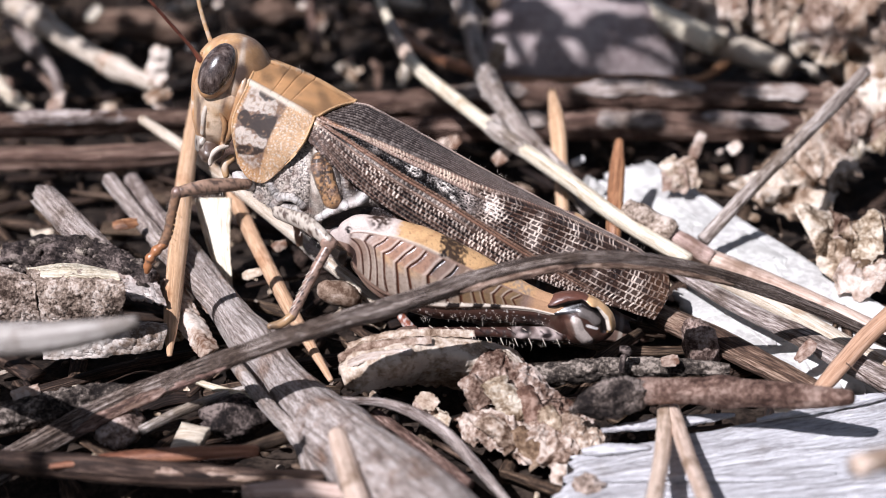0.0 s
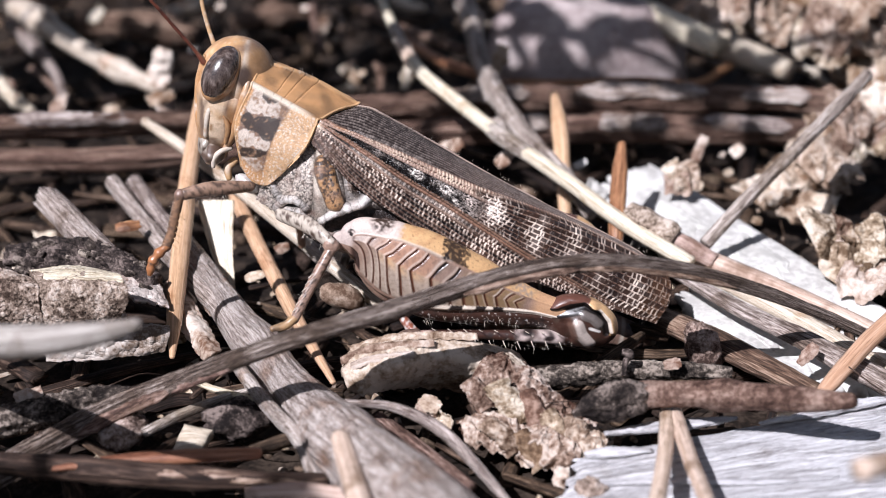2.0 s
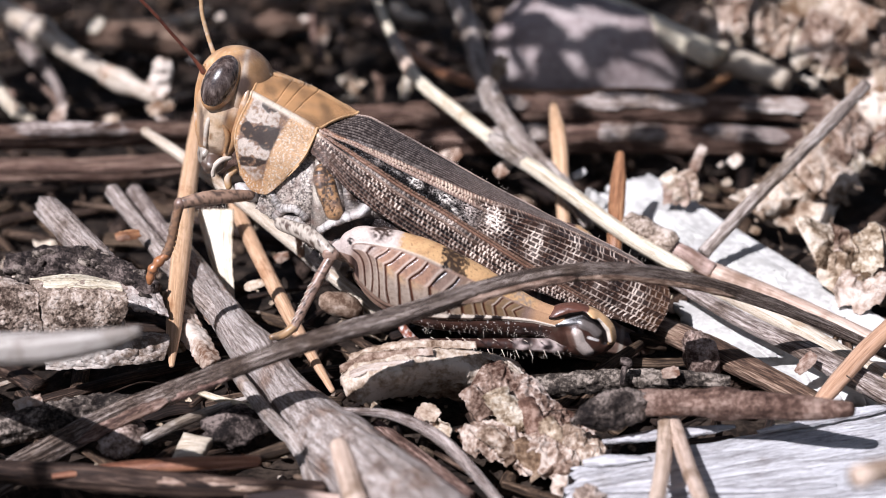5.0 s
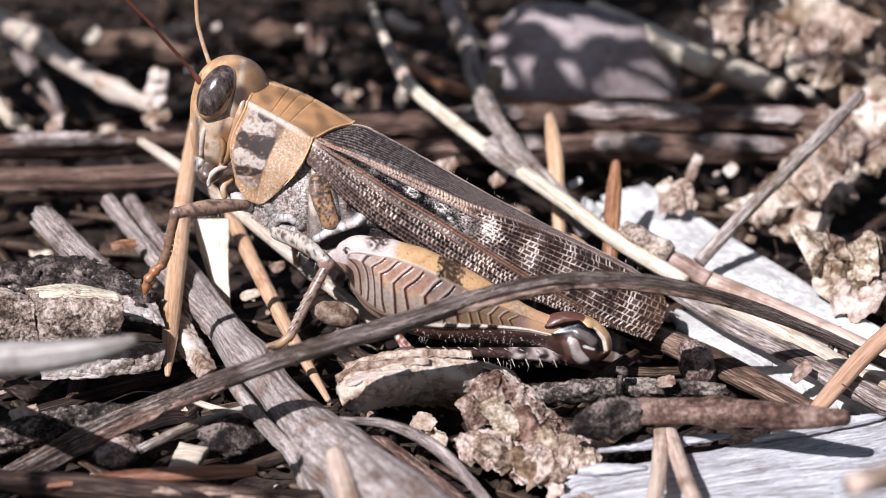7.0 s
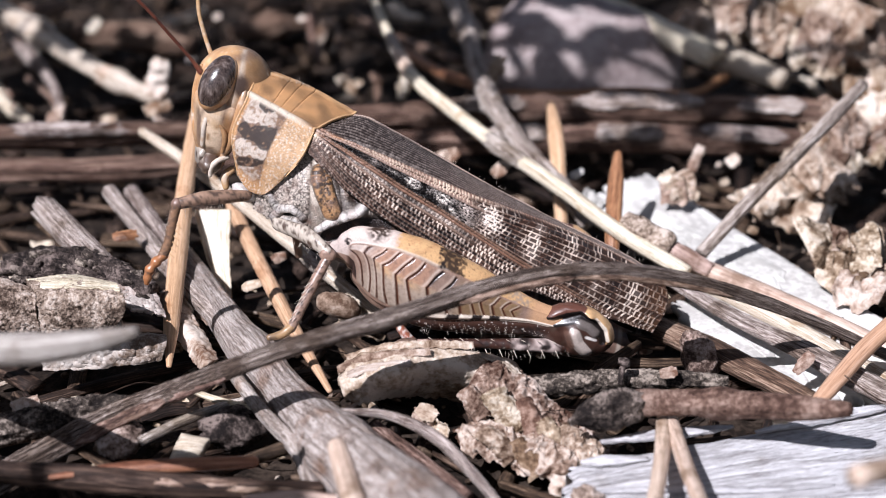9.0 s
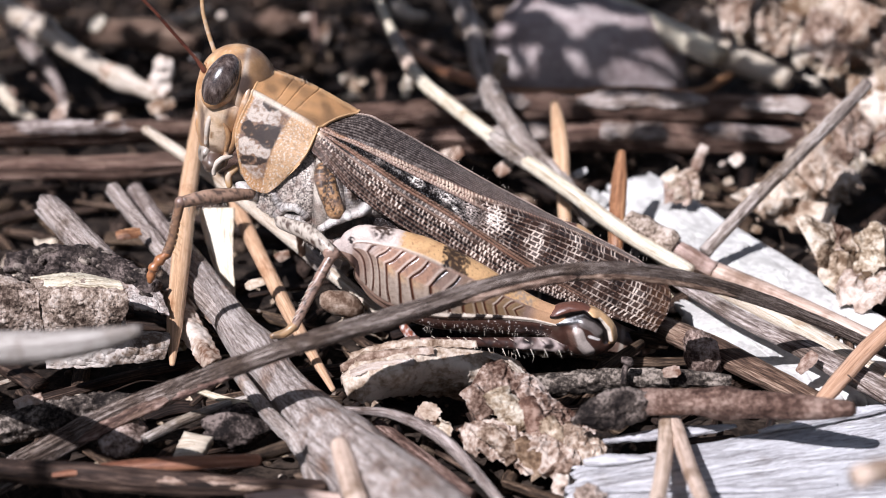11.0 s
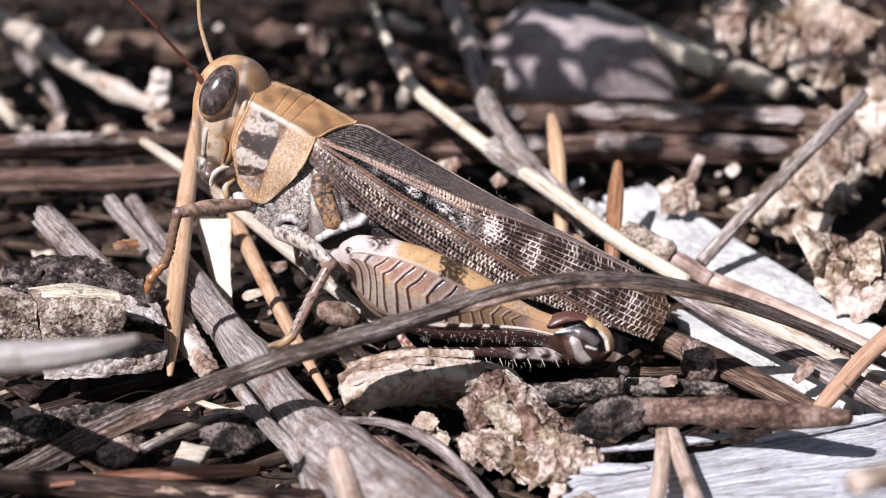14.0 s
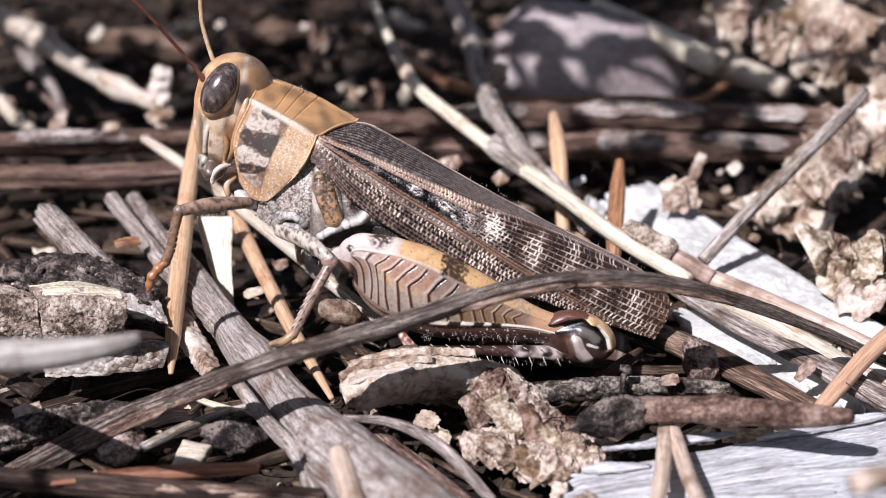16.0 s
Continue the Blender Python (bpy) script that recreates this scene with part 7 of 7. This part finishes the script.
    col = lay(col, CREAM * 1.05, np.exp(-((v - top - 0.03) / 0.03) ** 2) * outer * np.clip((s - 0.08) / 0.05, 0, 1) * np.clip((0.46 - s) / 0.05, 0, 1) * 0.5)
    col = lay(col, BLACK, near(V, (0.03, -6.2, 8.5), 0.22, 0.16, 0.7) * np.clip(0.8 + 1.6 * n2, 0, 1))
    # the pale lower rail, spotted black, and the dark wine-brown underside
    lower = np.clip((low - v) / 0.03, 0, 1)
    under = lay(plain(V, (0.06, 0.028, 0.020), BLACK * 1.5, 0.5, 1.6, 55), WHITE * 0.8, np.clip(4 * (wob(V, 8.0, 56) - 0.36), 0, 1) * 0.9)
    under = lay(under, ROSE * 0.9, np.clip((0.3 - s) / 0.05, 0, 1))
    col = lay(col, under, lower)
    rail = np.clip((0.12 - np.abs(v - low + 0.03)) / 0.02, 0, 1) * outer * np.clip((s - 0.33) / 0.04, 0, 1)
    col = lay(col, (0.66, 0.56, 0.46), rail)
    spot = np.clip((0.026 - np.abs(s - 0.53 + rag * 0.4)) / 0.006, 0, 1) + np.clip((0.024 - np.abs(s - 0.625 + rag * 0.4)) / 0.006, 0, 1) + np.clip((0.024 - np.abs(s - 0.695 + rag * 0.4)) / 0.006, 0, 1)
    col = lay(col, BLACK, rail * np.clip(spot, 0, 1))
    # root of the thigh
    col = lay(col, (0.52, 0.43, 0.385), np.clip((0.06 - s) / 0.03, 0, 1) * np.clip((v + 0.15) / 0.2, 0, 1))
    col = lay(col, BLACK, near(V, (-4.84, -5.7, 9.62), 0.20, 0.18, 0.3) * np.clip(0.9 + 1.6 * n2, 0, 1))
    return lay(col, (0.46, 0.27, 0.15), np.clip((s - 0.81) / 0.04, 0, 1) * (v > low + 0.05) * 0.95)


def spines(line, count, length, tilt, tint, r=0.055):
    """Thorns along a line of points, each a piece of its own."""
    for q in spline(line, count)[:, :3]:
        yield tube([(*q, r), (*(q + np.array(tilt) * length * 0.6), r * 0.7), (*(q + np.array(tilt) * length), 0.012)], 6, 0.12, 1, 0.0, paint=lambda s, th, V: lay(plain(V, tint), UMBER, (s > 0.85) * 0.8))


def knee_knob():
    """The swollen end of the thigh: a brown flange, a cream rim, a black crescent and a pale tongue on a wine-brown knob."""
    V, F, uv = lump((7.11, -5.15, 4.38), (4.2, 1.5, 2.95), 61, 0.02, 170, 130, turn=(0, 22, 0))
    front = np.clip((-4.95 - V[:, 1]) / 0.15, 0, 1)
    flange = rope(V, (5.46, -5.6, 5.21), (5.94, -5.7, 5.62), (6.53, -5.7, 5.89), (7.27, -5.7, 5.85), (7.81, -5.7, 5.56))
    rim = rope(V, (7.75, -5.7, 5.49), (8.35, -5.7, 5.23), (8.74, -5.6, 4.64), (8.86, -5.5, 3.99))
    dark = rope(V, (5.15, -5.8, 5.14), (5.94, -5.9, 5.13), (6.62, -5.9, 5.33), (7.26, -5.9, 5.49), (7.92, -5.9, 5.16), (8.37, -5.8, 4.48), (8.49, -5.8, 3.88))
    core = rope(V, (7.28, -5.9, 5.06), (7.73, -5.9, 4.83), (8.07, -5.9, 4.46))
    lobe = rope(V, (6.94, -5.9, 4.53), (7.13, -5.9, 3.99), (7.58, -5.8, 3.4))
    glint = rope(V, (7.6, -5.9, 4.3), (8.08, -5.9, 4.1))

    def bump(d, r):
        return np.exp(-(d / r) ** 2)

    V[:, 1] -= front * (0.24 * bump(flange, 0.28) + 0.26 * bump(rim, 0.22) + 0.14 * bump(core, 0.22) + 0.32 * bump(lobe, 0.36) - 0.16 * bump(dark, 0.15) - 0.12 * bump(rope(V, (6.26, -5.8, 4.61), (6.56, -5.8, 3.61)), 0.2))
    col = plain(V, (0.060, 0.028, 0.020), UMBER, 0.5, 2.0, 61)
    col = lay(col, (0.11, 0.045, 0.030), np.clip((0.40 - flange) / 0.08, 0, 1))
    col = lay(col, TAN * 1.05, np.clip((0.34 - rim) / 0.06, 0, 1))
    col = lay(col, CREAM * 1.1, np.clip((0.15 - rope(V, (8.06, -5.7, 5.26), (8.56, -5.6, 4.71), (8.71, -5.5, 4.05))) / 0.05, 0, 1))
    col = lay(col, BLACK * 0.7, np.clip((0.20 + 0.16 * near(V, (6.45, -5.9, 5.13), 1.0, 1.0, 1.0) - dark) / 0.05, 0, 1) * front)
    col = lay(col, ASH * 0.4, np.clip((0.26 - core) / 0.06, 0, 1) * front)
    col = lay(col, (0.46, 0.385, 0.335), np.clip((0.36 - lobe) / 0.05, 0, 1) * front)
    # shade left of the tongue and a white glint, both painted into the pigment
    col = lay(col, (0.13, 0.07, 0.05), np.clip((0.24 - rope(V, (6.58, -5.9, 4.53), (6.81, -5.9, 3.79))) / 0.12, 0, 1) * front * 0.9)
    col = lay(col, WHITE, np.clip((0.10 - glint) / 0.04, 0, 1) * front)
    return V, F, uv, np.clip(col, 0, 1)


def hind_leg(mirror):
    put = flip if mirror else (lambda made: made)
    leg = part("hind_leg", put(tube([(-5.4, -4.9, 8.95, 0.52), (-4.94, -4.95, 9.0, 1.02), (-4.3, -5, 8.93, 1.42), (-3.44, -5, 8.41, 1.93), (-2.24, -5.05, 7.62, 2.33), (-0.5, -5.1, 6.81, 2.36), (1.44, -5.15, 6.15, 2.0), (3.07, -5.2, 5.6, 1.5), (4.89, -5.2, 5.05, 1.03), (6.6, -5.2, 4.57, 0.896)],
                                    260, 0.03, 0.52, 0.008, side=(0, 1, 0), seed=50, ends="round", shape=thigh_shape, paint=thigh_paint)), M_SKIN, hopper, "stout thigh with herring-bone plates")
    part("knee", put(knee_knob()), M_SKIN, leg, "brown knee with black crescent and pale tongue")

    def shin_paint(s, th, V):
        # shin pigment darkened for the shade under the thigh, pale patch left as lit
        col = lay(plain(V, (0.05, 0.022, 0.016), BLACK * 2, 0.8, 1.8, 66), CREAM * 0.7, np.clip(4 * (wob(V, 6.0, 68) - 0.4), 0, 1))
        col = lay(col, (0.52, 0.42, 0.38), np.clip((0.16 - np.abs(s - 0.24)) / 0.05, 0, 1) * np.clip(0.8 + 1.2 * wob(V, 2.4, 67), 0, 1))
        col = lay(col, (0.48, 0.30, 0.25), np.clip((0.05 - np.abs(s - 0.93)) / 0.03, 0, 1) * 0.8)
        return lay(col, BLACK * 1.5, near(V, (4.33, -6, 4.08), 0.3, 0.14, 0.6) + near(V, (5.47, -6, 3.71), 0.3, 0.14, 0.6))

    part("shin", put(tube([(6.85, -5.1, 3.37, 0.33), (6.02, -5.4, 3.53, 0.389), (4.65, -5.7, 3.76, 0.358), (2.56, -5.9, 3.93, 0.268), (0.47, -6.1, 4.07, 0.237), (-1.66, -6.3, 4.14, 0.237)], 40, 0.05, 1.0, 0.06, side=(0, 1, 0.02), seed=66, ends="round", paint=shin_paint)), M_SKIN, leg, "hairy shin coloured dark for shade, with a whitish patch")
    for made in spines([(5.99, -5.9, 3.52), (2.85, -6.2, 3.75), (-0.71, -6.5, 4.04)], 10, 0.5, (0.4, -0.45, -0.8), CREAM * 0.7, 0.035):
        part("spine", put(made), M_SKIN, leg)
    for made in spines([(5.82, -5.9, 4.06), (2.84, -6.2, 4.35), (-0.71, -6.5, 4.61)], 9, 0.4, (0.5, -0.8, 0.1), CREAM * 0.7, 0.03):
        part("spine", put(made), M_SKIN, leg)
    part("foot", put(limb([(-1.54, -6.3, 4.24, 0.266), (-2.12, -6.6, 4.29, 0.265), (-2.77, -6.8, 4, 0.206), (-3.3, -7, 3.91, 0.147)], BROWN * 1.1, UMBER, 67, 0.6)), M_SKIN, leg)
    rk = random.Random(5)
    down = []
    for k in range(110):
        t = rk.random()
        low_line = rk.random() < 0.6
        q = np.array((6.76, -5.6, 3.16)) * (1 - t) + np.array((-1.45, -6.4, 3.99)) * t if low_line else np.array((5.21, -6, 4.71)) * (1 - t) + np.array((-1.3, -6.3, 5.2)) * t
        q = q + np.array((0, rk.uniform(-0.1, 0.1), rk.uniform(-0.25, 0.2)))
        way = np.array((rk.uniform(-0.3, 0.6), rk.uniform(-0.9, -0.2), rk.uniform(-1.0, 0.1)))
        L = rk.uniform(0.12, 0.42)
        down.append(tube([(*q, 0.010), (*(q + way * L * 0.5), 0.008), (*(q + way * L), 0.003)], 4, 0.2, 1, 0.0, paint=lambda s, th, V: plain(V, CREAM * 0.7)))
    V, F, uv, n = [], [], [], 0
    colour = []
    for h in down:
        V.append(h[0]), uv.append(h[2]), colour.append(h[3])
        F += [[i + n for i in f] for f in h[1]]
        n += len(h[0])
    part("bristles", put((np.concatenate(V), F, np.concatenate(uv), np.concatenate(colour))), M_HAIR, leg, "fine pale bristles")


hind_leg(False)
hind_leg(True)

mid_leg = part("middle_leg", limb([(-8.61, -4, 9.98, 0.36), (-7.16, -5.0, 9.86, 0.44), (-6.6, -5.6, 9.74, 0.42), (-5.9, -6.3, 9.42, 0.33)], CREAM * 0.72, UMBER * 1.3, 71, 1.4, 0.8, scale=4.2), M_SKIN, hopper, "grey speckled thigh")
part("knee", painted_lump((-5.86, -6.35, 9.28), (0.85, 0.6, 0.75), ROSE, UMBER, 72, 0.4), M_SKIN, mid_leg)
part("shin", limb([(-5.9, -6.4, 9.08, 0.26), (-6.58, -7, 7.96, 0.289), (-7.21, -7.6, 6.87, 0.26), (-7.73, -8.1, 5.93, 0.231)], ROSE * 0.95, UMBER, 73, 0.9, scale=4.0), M_SKIN, mid_leg)
for made in spines([(-6.72, -7.4, 8.21), (-7.52, -8.2, 6.69)], 6, 0.4, (-0.75, -0.4, -0.5), CREAM * 0.8, 0.03):
    part("spine", made, M_SKIN, mid_leg)
part("foot", limb([(-7.73, -8.1, 5.99, 0.231), (-8.18, -8.3, 5.71, 0.23), (-8.8, -8.5, 5.62, 0.173)], TAN * 0.7, UMBER, 74, 0.5), M_SKIN, mid_leg)

fore_leg = part("front_leg", limb([(-10.18, -3.5, 11.37, 0.294), (-11.21, -4.2, 11.6, 0.38), (-12.33, -4.6, 11.67, 0.407), (-13.44, -5, 11.56, 0.319)], (0.30, 0.19, 0.13), UMBER * 1.3, 75, 1.1, 0.8, scale=5.0), M_SKIN, hopper, "brown front thigh held forward")
part("socket", painted_lump((-10.39, -3.2, 11.43), (1.3, 0.9, 0.9), WHITE * 0.8, ASH, 76, 0.6, (0, 35, 0), 0.25, 3.0), M_SKIN, fore_leg, "white front leg socket")
part("knee", painted_lump((-13.64, -5.05, 11.52), (0.62, 0.6, 0.7), BROWN * 1.6, UMBER, 78, 0.4), M_SKIN, fore_leg)
part("shin", limb([(-13.67, -5.1, 11.48, 0.261), (-13.94, -5.3, 10.43, 0.261), (-14.16, -5.4, 9.51, 0.262), (-14.48, -5.5, 8.79, 0.263)], (0.23, 0.13, 0.075), UMBER * 1.5, 79, 0.8, scale=4.0), M_SKIN, fore_leg)
for made in spines([(-13.66, -5.5, 10.64), (-14.07, -5.8, 9.12)], 6, 0.4, (0.7, -0.4, -0.55), TAN, 0.03):
    part("spine", made, M_SKIN, fore_leg)
foot_shape = lambda s, th: 1 + 0.14 * np.cos(2 * math.pi * 3.4 * s) + 0 * th
part("foot", limb([(-14.42, -5.5, 8.85, 0.234), (-14.85, -5.7, 8.5, 0.263), (-15.19, -5.8, 8.03, 0.263), (-15.33, -5.9, 7.49, 0.176)], (0.34, 0.14, 0.055), UMBER * 1.5, 80, 0.6, shape=foot_shape, scale=4.0), M_SKIN, fore_leg, "rusty orange foot")
far_legs = part("middle_leg", limb([(-7.08, 3.2, 9.43, 0.443), (-5.93, 4.6, 7.8, 0.484), (-4.7, 5.4, 6.76, 0.326), (-5.42, 5.6, 4.15, 0.297), (-6.13, 5.8, 2.23, 0.233)], ASH, UMBER, 81, 0.6, n=12), M_SKIN, hopper)
part("front_leg", limb([(-9.86, 2.6, 9.67, 0.377), (-9.01, 3.2, 8.74, 0.444), (-8.43, 3.6, 7.88, 0.319), (-8.35, 3.8, 6.04, 0.258), (-8.26, 4, 4.53, 0.228)], (0.27, 0.165, 0.11), BROWN, 82, 0.4, n=12), M_SKIN, hopper)


def hairs(name, spans, seed, label, count, span=(0.12, 0.4)):
    """Fine pale hairs that stand along several lines: of each line both ends and the way the hairs point."""
    rk, V, F, uv, colour, n = random.Random(seed), [], [], [], [], 0
    for a, b, way in spans:
        for _ in range(count):
            t = rk.random()
            q = np.array(a) * (1 - t) + np.array(b) * t + np.array([rk.uniform(-0.08, 0.08) for _ in range(3)])
            d = np.array(way) + np.array([rk.uniform(-0.5, 0.5) for _ in range(3)])
            L = rk.uniform(*span)
            h = tube([(*q, 0.011), (*(q + d * L * 0.5), 0.008), (*(q + d * L), 0.003)], 4, 0.2, 1, 0.0, paint=lambda s, th, W: plain(W, CREAM * 0.8))
            V.append(h[0]), uv.append(h[2]), colour.append(h[3])
            F += [[i + n for i in f] for f in h[1]]
            n += len(h[0])
    part(name, (np.concatenate(V), F, np.concatenate(uv), np.concatenate(colour)), M_HAIR, hopper, label)


part("far_foot", limb([(-2.2, -5.6, 4.7, 0.24), (-1.7, -6.2, 4.3, 0.28), (-1.2, -6.6, 4.0, 0.24), (-0.6, -6.8, 3.7, 0.16)], (0.20, 0.06, 0.03), WHITE * 0.8, 83, 0.9, n=14, scale=3.5), M_SKIN, hopper, "reddish foot with whitish spots")
hairs("bristles", (((-8.3, -4.4, 9.5), (-6.2, -6.0, 9.2), (-0.3, -0.4, -0.9)), ((-6.1, -6.5, 9.0), (-7.6, -8.1, 6.2), (-0.8, -0.3, -0.2)), ((-11.0, -4.3, 11.3), (-13.3, -5.0, 11.2), (0, -0.4, -0.9)), ((-13.9, -5.4, 11.2), (-14.5, -5.6, 9.0), (-0.8, -0.4, 0.0))), 11, "fine pale leg bristles", 26)
hairs("bristles", (((-9.2, -0.4, 17.0), (-7.0, -0.2, 16.2), (-0.2, -0.2, 0.9)), ((-2.0, -0.3, 13.4), (11.0, -0.4, 6.1), (0.3, -0.3, 0.8)), ((-9.9, -3.6, 11.9), (-8.9, -3.7, 11.3), (-0.2, -0.5, -0.8))), 12, "fine pale hairs on back and wing edge", 40, (0.08, 0.25))


def motions():
    """The insect breathes: wings and abdomen lift and sink by a fraction of a degree about the wing root."""
    root = Vector((-6.13, -2.5, 14.16)) * MM - base_of(hopper)
    beat = ((0, -0), (0.5, -0.002), (1, 0.092), (1.5, 0.21), (2, 0.218), (2.5, -0.063), (3, 0.2), (3.5, 0.186),
            (4, 0.093), (6.5, 0.083), (7, 0.04), (7.5, 0.068), (8, 0.067), (8.5, 0.073), (9, 0.14), (11.5, 0.265),
            (12, 0.37), (12.5, 0.268), (13, 0.083), (13.5, 0.138), (14, 0.11), (14.5, 0.052), (15, 0.276), (15.5, 0.122),
            (16, 0.081))
    for piece, share in ((near_wing, 1.0), (far_wing, 1.0), (belly, 0.8)):
        rows = []
        for t, turn in beat:
            m = Matrix.Translation(root) @ Matrix.Rotation(radians(turn * share), 4, 'Y') @ Matrix.Translation(-root)
            rows.append((t, m))
        walk(piece, rows)


motions()
